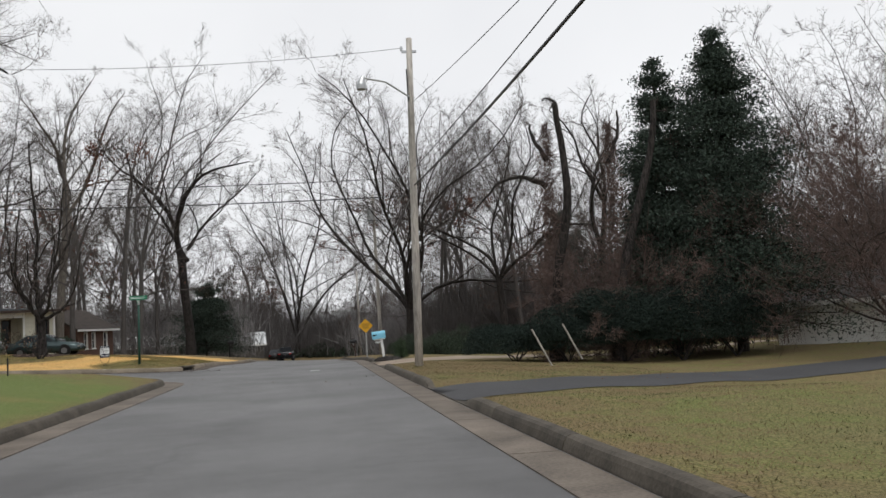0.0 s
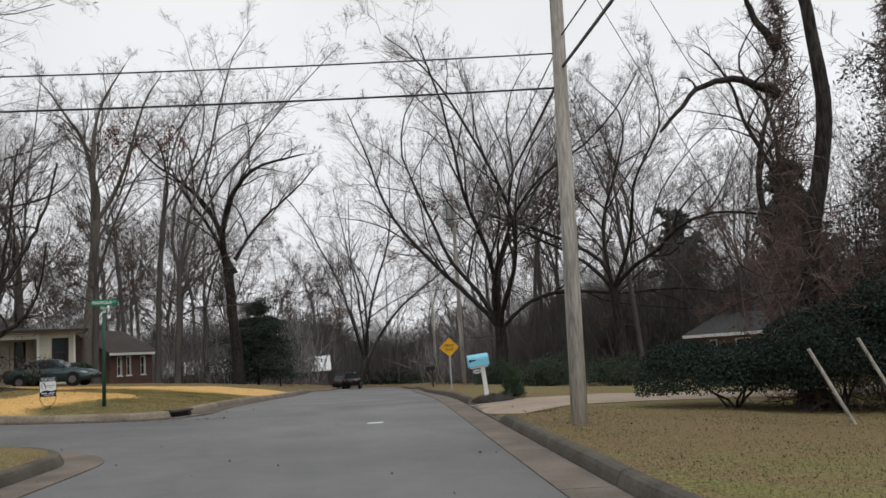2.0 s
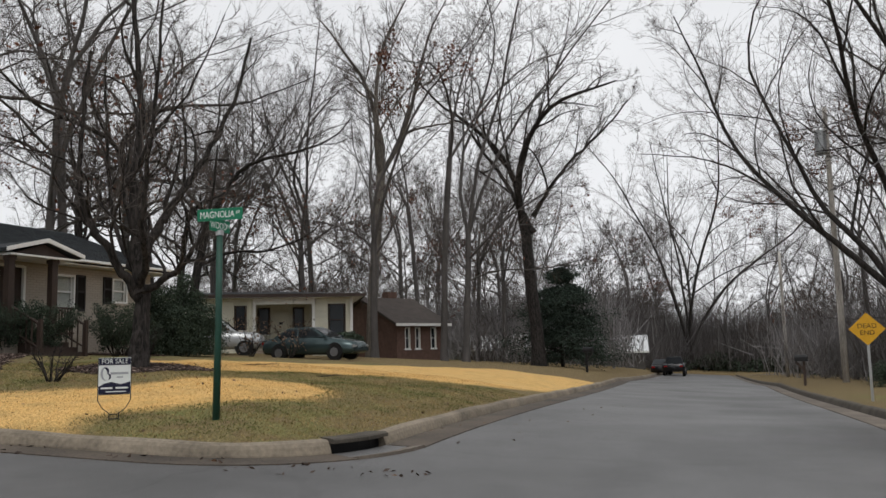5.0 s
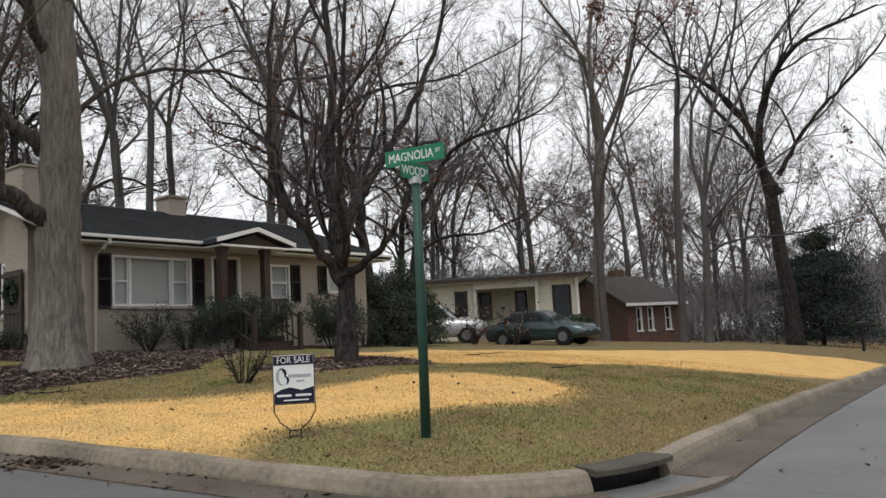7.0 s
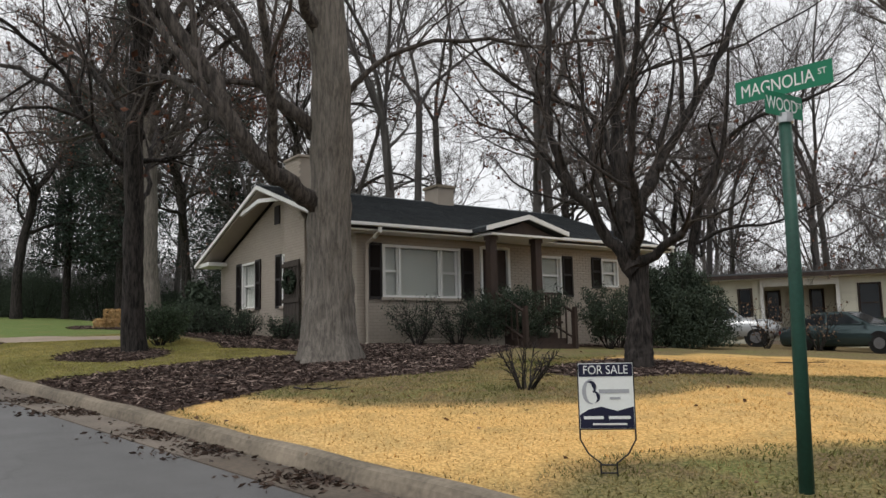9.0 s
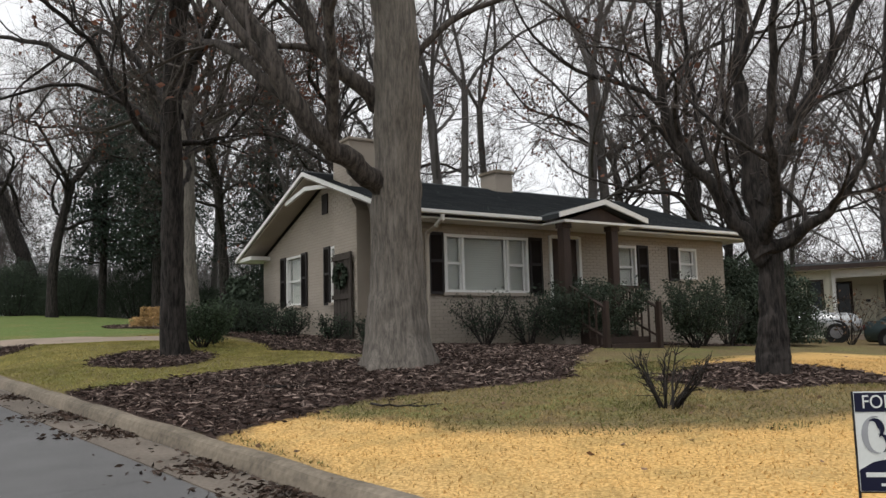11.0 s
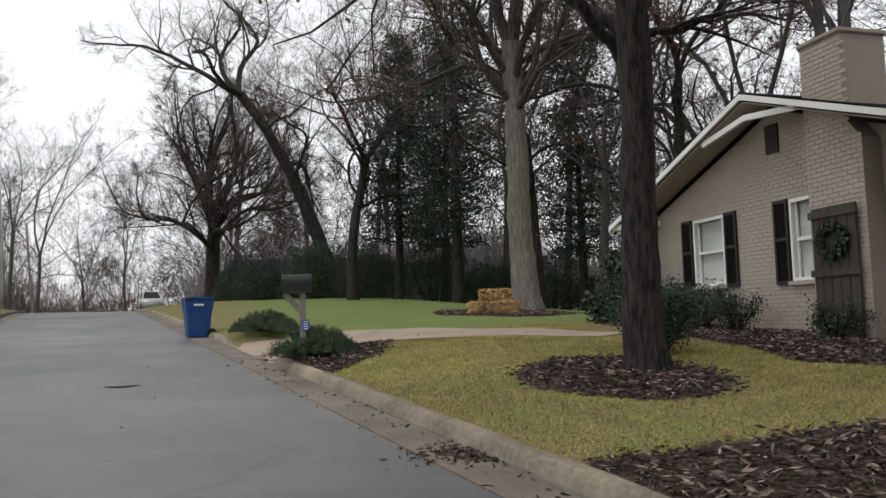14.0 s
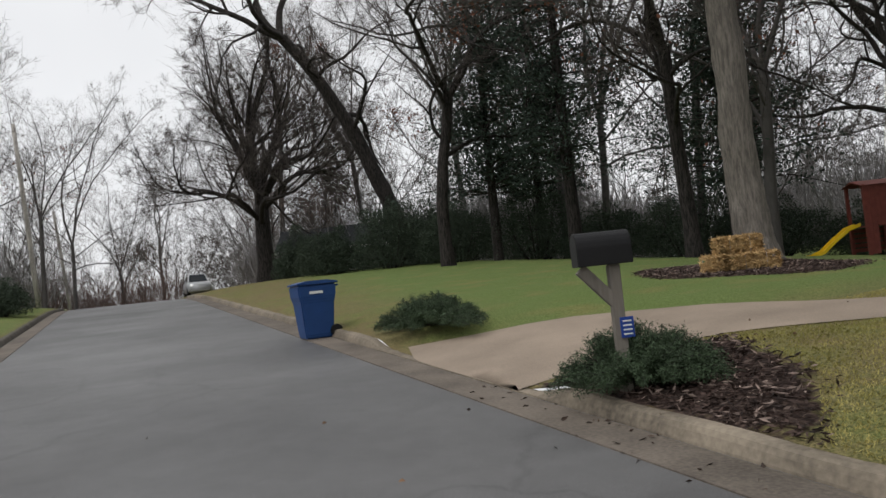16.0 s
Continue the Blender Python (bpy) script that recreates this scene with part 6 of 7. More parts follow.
undergrowth("leafless brush at the feet of the woods, grey paled for haze", spots, rng, 7.5, BRUSH_HAZED, 150, 0.03)
spots = [(rng.uniform(-22, 10), rng.uniform(124, 140)) for _ in range(130)] + [(rng.uniform(6, 30), rng.uniform(70, 100)) for _ in range(230)] + [(rng.uniform(26, 42), rng.uniform(36, 66)) for _ in range(120)] + [(rng.uniform(-40, -14), rng.uniform(112, 128)) for _ in range(150)]
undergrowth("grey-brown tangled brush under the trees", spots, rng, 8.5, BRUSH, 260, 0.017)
spots = [(rng.uniform(10, 13.5), rng.uniform(32.5, 35)) for _ in range(16)] + [(rng.uniform(-125, -92), rng.uniform(0, 24)) for _ in range(70)] + [(rng.uniform(-125, -92), rng.uniform(31, 42)) for _ in range(40)]
undergrowth("reddish brown thicket behind the hedge and beyond the crest", spots, rng, 5.5, TWIG_RED, 190, 0.014)

# evergreens
conifer("tall dark cedar beside the drive", 12.0, 32.5, 11.3, 2.6, 90000, 61, size=0.05, tips=1.0, per=13)
conifer("tall dark cedar beside the drive", 14.0, 31.4, 11.9, 3.9, 130000, 62, size=0.052, tips=1.0, per=15)
conifer("dense dark cedar on the far lawn", -14.8, 79, 6.2, 4.0, 52000, 63, size=0.06, tips=0.6, per=11)
conifer("dark pine at the edge of the woods", 19, 80, 13, 3.2, 9000, 64, size=0.26, base=0.15, tips=0.5)
conifer("dark pine at the edge of the woods", 26, 74, 15, 3.6, 9000, 65, size=0.26, base=0.2, tips=0.5)
for i, (x, y, a, bb, h, n) in enumerate(((5.6, 30.4, 1.5, 1.2, 1.2, 9000), (7.2, 29.6, 1.7, 1.3, 1.75, 10000), (9.0, 29.2, 1.8, 1.5, 2.3, 11000), (10.8, 28.8, 1.9, 1.5, 2.5, 12000), (12.7, 29.0, 1.6, 1.4, 2.2, 9000))):
    bush("hedge_bush", "dense dark evergreen hedge bush", x, y, a * 1.15, bb * 1.1, h * 0.76, n * 4, 0.034, HEDGE, 70 + i, group="hedge beside the pole", z0=0.5)
thicket("large dark ragged evergreen at the house corner", -21.9, 50.5, 1.55, 1.5, 3.15, 42000, 0.045, EVERGREEN, 80)
thicket("dark glossy laurel at the gable corner", -29.75, 38.15, 0.7, 0.6, 1.7, 8000, 0.09, EVERGREEN, 81)
juniper(-28.15, 31.38, 0.88, 0.82, 0.47, 82, size=0.008)
juniper(-34.6, 31.0, 1.5, 0.9, 0.48, 83, size=0.009)
for i, (x, y, a, bb, h) in enumerate(((-62, 32.6, 1.6, 1.6, 2.6), (-61, 35.4, 2.2, 1.8, 4.0), (-59.5, 38.5, 2.2, 2.2, 3.4), (-57, 41.5, 2.4, 2.4, 4.2), (-55, 44, 2.4, 2.4, 3.0), (-52.5, 46.5, 2.6, 2.4, 3.4), (-50, 49, 2.4, 2.2, 2.6), (-48, 52.5, 2.6, 2.4, 3.2), (-43.5, 54.5, 2.8, 2, 2.6), (-39.5, 55.5, 2.8, 2, 3.0), (-35, 57, 3, 2, 3.0), (-67, 31.4, 1.5, 1.4, 2.8), (-64, 38.5, 2.6, 2.2, 4.4))):
    thicket("dark evergreen screen behind the far lawn", x, y, a, bb, h, 30000, 0.045, EVERGREEN, 90 + i, "evergreen screen")
for i, (x, y, h, r) in enumerate(((-52, 41.3, 18, 4.0), (-48.5, 46.3, 13, 3.4), (-56, 39.3, 14, 3.2), (-60, 43, 15, 3.6))):
    conifer("tall dark pine with ragged boughs behind the lawn", x, y, h, r, 22000, 110 + i, size=0.075, base=0.2, tips=0.4, per=5)
for i, (x, y, a, h) in enumerate(((4.5, 53, 1.6, 1.5), (8, 52, 1.8, 1.7), (12.4, 50, 1.8, 1.6), (2.9, 62, 1.4, 1.6), (15, 54, 1.6, 1.8), (6.5, 60, 1.6, 2.2), (-56.5, 19.0, 1.5, 2.0), (-60, 17.5, 1.6, 1.6))):
    thicket("dark low evergreen shrub beside the lawn", x, y, a, a * 0.8, h, 16000, 0.04, EVERGREEN, 120 + i)
juniper(1.78, 35.4, 0.3, 0.3, 0.72, 150, "small upright feathery shrub beside the blue mailbox", sprays=90, per=180)
juniper(1.25, 34.75, 0.55, 0.42, 0.13, 151, "low mat of dark creeper round the mailbox post", BRUSH, sprays=90, per=120, size=0.014)
for i, (x, y, a, h) in enumerate(((-8, 125, 3, 2.4), (-2, 124, 3, 2.6), (-14, 123, 3, 2.2), (4, 121, 3, 2.6))):
    thicket("dark bushes closing the end of the street", x, y, a, 1.6, h, 3000, 0.22, EVERGREEN, 130 + i, "bushes at the street end")
# ---- neighbouring houses ----
SIDING = material("cream_siding", (0.6, 0.58, 0.48), 0.6, 0.06, 2, 50, 0.1, island=0.04)
RED_BRICK = material("red_brown_brick", (0.125, 0.075, 0.06), 0.85, 0.3, 4, 60, 0.3)
TAN_ROOF = material("brown_shingle", (0.065, 0.054, 0.048), 0.9, 0.3, 2, 60, 0.4)
FENCE_GREY = material("weathered_grey_boards", (0.1, 0.094, 0.088), 0.85, 0.3, 2, 20, 0.2)
DARK_ROOF = material("dark_grey_shingle", (0.05, 0.052, 0.054), 0.9, 0.3, 2, 60, 0.4)
ORANGE_BRICK = material("orange_red_brick", (0.155, 0.1, 0.08), 0.85, 0.25, 4, 60, 0.3)
METAL_ROOF = material("pale_metal_roof", (0.62, 0.64, 0.65), 0.45, 0.08, 1.5, 30, 0.1)


def hip_roof(root, x0, x1, y0, y1, z0, rise, over, mat, trim):
    """A low hipped roof with a fascia all round."""
    a, b, c, d = x0 - over, x1 + over, y0 - over, y1 + over
    run = (d - c) / 2
    k = Build()
    k.add([(a, c, z0), (b, c, z0), (b, d, z0), (a, d, z0), (a + run, (c + d) / 2, z0 + rise), (b - run, (c + d) / 2, z0 + rise)],
          [(0, 1, 5, 4), (1, 2, 5), (2, 3, 4, 5), (3, 0, 4), (3, 2, 1, 0)])
    part("roof", k, mat, root)
    for x0_, x1_, y0_, y1_ in ((a - 0.02, b + 0.02, c - 0.04, c - 0.004), (a - 0.02, b + 0.02, d + 0.004, d + 0.04), (a - 0.04, a - 0.004, c, d), (b + 0.004, b + 0.04, c, d)):
        part("fascia", Build().box(x0_, x1_, y0_, y1_, z0 - 0.16, z0 + 0.02), trim, root)


h2x, h2y = -26.3, 64.2
house2 = tagged(empty("house", h2x, h2y, 1.15, 33), "low cream clapboard house with a recessed porch", "house")
XL, XR, DEEP, EAVE = -7.5, 3.6, 7.0, 3.1
b = Build()
wall_boxes(b, -1.6 - XL, -0.4, EAVE, [(-2.6 - XL, -1.95 - XL, 1.4, 2.7), (1.4, 2.4, 1.3, 2.7)], 0.2, pose(XL, 0, 0))
wall_boxes(b, XR - 1.6, -0.4, EAVE, [(0.75, 1.7, 1.0, 2.75)], 0.2, pose(1.6, 0, 0))
wall_boxes(b, 3.2, -0.4, EAVE, [(0.15, 0.85, 1.2, 2.7), (1.1, 1.85, 0.35, 2.5), (2.1, 2.75, 0.9, 2.7)], 0.2, pose(-1.6, 2.5, 0))
b.box(-1.8, -1.6, 0.2, 2.5, -0.4, EAVE).box(1.6, 1.8, 0.2, 2.5, -0.4, EAVE)
b.box(XL, XL + 0.2, 0.2, DEEP, -0.4, EAVE).box(XR - 0.2, XR, 0.2, DEEP, -0.4, EAVE).box(XL, XR, DEEP, DEEP + 0.2, -0.4, EAVE)
part("wall", b, SIDING, house2)
lap = bpy.data.meshes.new("clapboard")
lv = [(0, 0, 0), (1, 0, 0), (1, -0.028, 0), (0, -0.028, 0), (0, -0.006, 0.155), (1, -0.006, 0.155), (1, 0, 0.155), (0, 0, 0.155)]
lap.from_pydata(lv, [], [(0, 1, 2, 3), (3, 2, 5, 4), (4, 5, 6, 7), (0, 3, 4, 7), (2, 1, 6, 5)])
lap.materials.append(SIDING)
for x0, x1 in ((XL, -2.65), (-1.9, -1.72), (1.72, 2.3), (3.35, XR)):
    for k in range(20):
        reuse("clapboard", lap, house2, pose(x0, -0.002, 0.02 + k * 0.15) @ Matrix.Diagonal((x1 - x0, 1, 1, 1)))
for k in range(20):
    reuse("clapboard", lap, house2, pose(XR + 0.002, 0, 0.02 + k * 0.15, 0, 0, 90) @ Matrix.Diagonal((DEEP, 1, 1, 1)))
hip_roof(house2, XL, XR, -0.1, DEEP, EAVE + 0.14, 0.42, 0.7, SHINGLE, BROWN_WOOD)
b = Build()
b.box(XL - 0.6, XR + 0.6, -0.7, DEEP + 0.6, EAVE - 0.02, EAVE + 0.0)
part("soffit", b, WHITE, house2)
b = Build()
b.box(-1.6, 1.6, 0.0, 2.5, -0.4, 0.32)
part("porch_floor", b, DRIVE, house2)
part("porch_beam", Build().box(-1.5, 1.5, -0.12, 0.06, 2.74, EAVE - 0.03), WHITE, house2, "white beam over the porch")
for x in (-1.62, 1.5, XR - 0.06):
    b = Build()
    b.box(x, x + 0.14, -0.16, -0.03, -0.3, EAVE - 0.02)
    part("porch_post", b, WHITE, house2, "white porch post")
window_unit(house2, pose(0, 0, 0), -2.6, -1.95, 1.4, 2.7, blind=False, shutters=(0, 0), sill=WHITE, trim=BROWN_WOOD)
window_unit(house2, pose(XL, 0, 0), 1.4, 2.4, 1.3, 2.7, blind=False, shutters=(0, 0), sill=WHITE, trim=BROWN_WOOD)
window_unit(house2, pose(1.6, 0, 0), 0.75, 1.7, 1.0, 2.75, blind=False, shutters=(0, 0), sill=WHITE, trim=BROWN_WOOD)
window_unit(house2, pose(-1.6, 2.5, 0), 0.15, 0.85, 1.2, 2.7, blind=False, shutters=(0, 0), sill=WHITE, trim=BROWN_WOOD)
window_unit(house2, pose(-1.6, 2.5, 0), 2.1, 2.75, 0.9, 2.7, blind=False, shutters=(0, 0), sill=WHITE, trim=BROWN_WOOD)
b = Build()
b.box(-0.48, 0.22, 2.54, 2.6, 0.34, 2.48).box(-0.4, 0.14, 2.525, 2.54, 0.45, 1.3)
part("door", b, SIDING, house2, "cream front door with a dark letter plate", bevel=0.004)
b = Build()
b.box(-0.26, -0.06, 2.51, 2.538, 1.75, 1.87)
part("letter_plate", b, BLACK, house2)


def gable_house(label, x, y, z, rz, w, d, wall_h, rise, wall, roof, trim, wins=(), over=0.4, axis="x"):
    """A small gabled house; wins are (x0, x1, z0, z1) in its front wall."""
    root = tagged(empty("house", x, y, z, rz), label, "house")
    b = Build()
    wall_boxes(b, w, -0.8, wall_h, list(wins), 0.2, pose(-w / 2, 0, 0))
    part("wall", b, wall, root)
    for x0, x1, y0, y1 in ((-w / 2, -w / 2 + 0.2, 0.2, d), (w / 2 - 0.2, w / 2, 0.2, d), (-w / 2, w / 2, d, d + 0.2)):
        part("wall", Build().box(x0, x1, y0, y1, -0.8, wall_h), wall, root)
    for q in ((-w / 2, w / 2 - 0.2) if axis == "x" else (0, d)):
        outline = [(0, wall_h), (d, wall_h), (d / 2, wall_h + rise)] if axis == "x" else [(-w / 2, wall_h), (w / 2, wall_h), (0, wall_h + rise)]
        part("gable", Build().extrude(outline, axis, q, q + 0.2), wall, root)
    span = d if axis == "x" else w
    for sgn in (-1, 1):
        k = Build()
        half = span / 2 + over
        low = wall_h + 0.03 - over * rise / (span / 2)
        prof = [(sgn * half, low), (sgn * half, low + 0.14), (0, wall_h + rise + 0.17), (0, wall_h + rise + 0.03)]
        if axis == "x":
            k.extrude([(p + d / 2, q) for p, q in prof], "x", -w / 2 - over, w / 2 + over)
        else:
            k.extrude(prof, "y", -over, d + 0.2 + over)
        part("roof", k, roof, root)
        f = Build()
        if axis == "x":
            yy = d / 2 + sgn * (half + 0.02)
            f.box(-w / 2 - over, w / 2 + over, yy - 0.015, yy + 0.015, low - 0.05, low + 0.13)
        else:
            f.extrude([(sgn * half, low - 0.05), (sgn * half, low + 0.15), (0, wall_h + rise + 0.18), (0, wall_h + rise)], "y", -over - 0.04, -over - 0.01)
        part("fascia", f, trim, root)
    for o in wins:
        window_unit(root, pose(-w / 2, 0, 0), *o, blind=False, shutters=(0, 0), sill=trim, trim=trim)
    return root


h3 = gable_house("brown brick house with white windows behind trees", -23.8, 76.8, 0.75, 66, 4.2, 7, 2.3, 1.7, RED_BRICK, TAN_ROOF, WHITE, [(0.7, 1.15, 0.6, 2.0), (1.6, 2.05, 0.6, 2.0), (3.0, 3.5, 0.6, 2.0)])
b = Build()
b.box(0.2, 1.0, 3.5, 4.2, 2.6, 4.6)
part("chimney", b, RED_BRICK, h3, bevel=0.02)
gable_house("distant low building with a pale roof beyond a fence", -25.5, 100.5, 0.2, 16, 7, 5, 1.0, 1.1, FENCE_GREY, METAL_ROOF, WHITE)
gable_house("distant shed with a pale sheeted roof", -16.1, 109, -0.5, 10, 4.2, 4, 1.2, 1.3, FENCE_GREY, METAL_ROOF, WHITE)
gable_house("distant low building with a pale roof beyond a fence", -20.3, 108, -0.3, 12, 4, 4, 1.2, 1.1, FENCE_GREY, METAL_ROOF, WHITE)
gable_house("low brick house with white windows beyond the drive", 18.5, 60, -0.95, -52, 12, 7, 2.4, 1.1, ORANGE_BRICK, DARK_ROOF, WHITE, [(1.2, 1.7, 0.3, 2.1), (2.9, 3.9, 0.1, 2.1), (6.2, 7.2, 0.7, 2.1)])
gable_house("white-sided house seen behind leafless trees", 20.3, 31.5, -0.6, -38, 9, 6, 1.9, 1.0, WHITE, DARK_ROOF, WHITE, [(6.6, 7.4, 0.8, 1.8)])
gable_house("low grey house with a dark roof behind evergreens", -76, 37.5, 3.6, 78, 13, 7, 2.4, 1.5, FENCE_GREY, SHINGLE, WHITE, [(1.6, 2.6, 0.8, 2.0), (4.2, 5.2, 0.8, 2.0), (8.5, 9.8, 0.8, 2.0)])

# ---- vehicles ----
CAR_GREEN = material("dark_green_car_paint", (0.05, 0.075, 0.078), 0.22, 0.08, 2, 30, 0, metal=0.5, spec=0.6)
CAR_SILVER = material("pale_silver_car_paint", (0.42, 0.43, 0.44), 0.3, 0.06, 2, 30, 0, metal=0.4, spec=0.6)
CAR_BLACK = material("black_car_paint", (0.012, 0.012, 0.014), 0.25, 0.08, 2, 30, 0, metal=0.2, spec=0.6)
CAR_GLASS = glass("car_glass", (0.012, 0.015, 0.018))
TYRE = material("tyre_rubber", (0.015, 0.015, 0.015), 0.85, 0.2, 8, 60, 0.1)
LAMP_RED = material("red_lamp_lens", (0.30, 0.012, 0.012), 0.25, 0.1, 5, 40, 0)


def loft(build, stations, k=10):
    """Rounded body sections along x: (x, half width, bottom, top, shoulder 0..1)."""
    vs, fs = [], []
    for x, w, z0, z1, sh in stations:
        zm = z0 + (z1 - z0) * 0.55
        ring_ = [(-w * 0.88, z0), (-w, z0 + (z1 - z0) * 0.2), (-w, zm), (-w * sh, z1), (-w * sh * 0.5, z1 + 0.015), (w * sh * 0.5, z1 + 0.015), (w * sh, z1), (w, zm), (w, z0 + (z1 - z0) * 0.2), (w * 0.88, z0)]
        vs += [(x, y, z) for y, z in ring_]
    n = len(stations)
    for i in range(1, n):
        fs += [((i - 1) * k + j, (i - 1) * k + (j + 1) % k, i * k + (j + 1) % k, i * k + j) for j in range(k)]
    fs += [tuple(range(k - 1, -1, -1)), tuple((n - 1) * k + j for j in range(k))]
    build.add(vs, fs)
    return build


def car(name, label, x, y, z, rz, body, cabin, paint, wheels, wr=0.31, hw=0.84):
    """A parked car facing its own +x. cabin: (x, z) of rear base, rear top, front top, front base."""
    c = tagged(empty(name, x, y, z, rz), label, "car")
    part("body", loft(Build(), body), paint, c, bevel=0.03, smooth=True)
    (xa, za), (xb, zb), (xc, zc), (xd, zd) = cabin
    wb, wt = hw * 0.9, hw * 0.7
    lo, hi = min(za, zd), max(zb, zc)

    def side(px, pz, s, out):
        return (px, s * (wb + (wt - wb) * (pz - lo) / (hi - lo) + out), pz)

    b = Build()
    b.add([side(px, pz, s, 0) for s in (-1, 1) for px, pz in cabin], [(3, 2, 1, 0), (4, 5, 6, 7), (0, 1, 5, 4), (1, 2, 6, 5), (2, 3, 7, 6), (3, 0, 4, 7)])
    part("cabin", b, paint, c, bevel=0.05)

    def edge_x(pz, front):
        (p0, q0), (p1, q1) = ((xd, zd), (xc, zc)) if front else ((xa, za), (xb, zb))
        return p0 + (p1 - p0) * (pz - q0) / (q1 - q0)

    z0, z1 = max(za, zd) + 0.05, hi - 0.09
    mid = (xb + xc) / 2 - 0.05
    for s in (-1, 1):
        for x0, x1 in (((edge_x(z0, False) + 0.2, edge_x(z1, False) + 0.12), (mid - 0.04, mid - 0.04)), ((mid + 0.04, mid + 0.04), (edge_x(z0, True) - 0.2, edge_x(z1, True) - 0.12))):
            b = Build()
            q = [side(x0[0], z0, s, 0.012), side(x1[0], z0, s, 0.012), side(x1[1], z1, s, 0.012), side(x0[1], z1, s, 0.012)]
            r = [(u, v - s * 0.05, w) for u, v, w in q]
            b.add(q + r, [(0, 1, 2, 3), (7, 6, 5, 4), (0, 4, 5, 1), (1, 5, 6, 2), (2, 6, 7, 3), (3, 7, 4, 0)])
            part("side_window", b, CAR_GLASS, c, "dark side window")
        for wx in wheels:
            b = Build()
            b.tube([(wx, s * (hw - 0.2), wr + 0.02), (wx, s * (hw + 0.012), wr + 0.02)], wr + 0.07, 22)
            part("wheel_arch", b, BLACK, c)
            b = Build()
            b.tube([(wx, s * (hw - 0.16), wr), (wx, s * (hw + 0.03), wr)], wr, 20)
            t = part("wheel", b, TYRE, c, bevel=0.02)
            b = Build()
            b.tube([(wx, s * (hw + 0.031), wr), (wx, s * (hw + 0.045), wr)], wr * 0.6, 14)
            part("rim", b, RIM, t)
        xf, xr = body[-1][0], body[0][0]
        b = Build()
        b.box(xf - 0.12, xf + 0.012, s * hw * 0.68 - 0.16, s * hw * 0.68 + 0.16, body[-1][3] - 0.14, body[-1][3] - 0.02)
        part("headlight", b, CAR_SILVER, c, bevel=0.03)
        b = Build()
        b.box(xr - 0.012, xr + 0.06, s * hw * 0.7 - 0.15, s * hw * 0.7 + 0.15, body[0][3] - 0.2, body[0][3] - 0.04)
        part("tail_light", b, LAMP_RED, c, bevel=0.02)
        b = Build()
        b.box(xd - 0.28, xd - 0.16, s * (hw + 0.02) - 0.07, s * (hw + 0.02) + 0.07, zd + 0.02, zd + 0.14)
        part("door_mirror", b, paint, c, bevel=0.03)
    for front, nm in ((True, "windscreen"), (False, "rear_window")):
        sx = 0.014 if front else -0.014
        b = Build()
        q = [(edge_x(pz, front) + sx, v, pz + 0.012) for pz, v in ((z0 - 0.02, -wb + 0.1), (z0 - 0.02, wb - 0.1), (z1 + 0.03, wt - 0.06), (z1 + 0.03, -wt + 0.06))]
        b.add(q + [(u - 3 * sx, v, w - 0.03) for u, v, w in q], [(0, 1, 2, 3), (7, 6, 5, 4), (0, 4, 5, 1), (1, 5, 6, 2), (2, 6, 7, 3), (3, 7, 4, 0)])
        part(nm, b, CAR_GLASS, c, "dark window glass")
    b = Build()
    b.box(body[-1][0] - 0.1, body[-1][0] + 0.03, -hw * 0.82, hw * 0.82, body[-1][2] + 0.02, body[-1][2] + 0.16)
    part("bumper", b, paint, c, bevel=0.03)
    return c


RIM = material("grey_wheel_rim", (0.2, 0.2, 0.21), 0.45, 0.1, 6, 40, 0, metal=0.6)
SEDAN = ([(-2.2, 0.72, 0.34, 0.84, 0.85), (-2.08, 0.81, 0.24, 0.92, 0.88), (-1.2, 0.86, 0.2, 0.95, 0.93), (0, 0.87, 0.2, 0.93, 0.93), (1.0, 0.86, 0.2, 0.9, 0.92), (1.7, 0.84, 0.2, 0.82, 0.88), (2.1, 0.78, 0.24, 0.72, 0.85), (2.24, 0.66, 0.3, 0.62, 0.85)],
         [(-1.7, 0.93), (-0.95, 1.38), (0.15, 1.4), (1.12, 0.89)])
car("sedan", "dark green sedan parked in the neighbour's drive", -20.55, 57.75, gz(-20.55, 57.75) - 0.05, 2, *SEDAN, CAR_GREEN, (-1.3, 1.38))
SUV = ([(-2.1, 0.8, 0.4, 1.0, 0.92), (-1.95, 0.86, 0.3, 1.06, 0.94), (0, 0.88, 0.28, 1.06, 0.95), (1.0, 0.87, 0.28, 1.04, 0.94), (1.8, 0.84, 0.3, 0.98, 0.88), (2.1, 0.74, 0.36, 0.8, 0.85)],
       [(-2.02, 1.05), (-1.75, 1.64), (0.2, 1.67), (0.98, 1.02)])
car("estate_car", "silver estate car parked behind a bush", -25.2, 57.0, gz(-25.2, 57) - 0.05, 30, *SUV, CAR_SILVER, (-1.3, 1.3), 0.34)
PICK = ([(-2.7, 0.88, 0.5, 1.0, 0.97), (-2.55, 0.93, 0.42, 1.06, 0.97), (0, 0.94, 0.4, 1.06, 0.97), (1.6, 0.93, 0.4, 1.04, 0.93), (2.6, 0.88, 0.42, 0.96, 0.88)],
        [(-0.85, 1.05), (-0.7, 1.62), (0.7, 1.64), (1.4, 1.03)])
pickup = car("pickup_truck", "black pickup parked along the far kerb", -10.3, 101, float(road_z(-10.3, 101)), 94, *PICK, CAR_BLACK, (-1.7, 1.7), 0.36, 0.9)
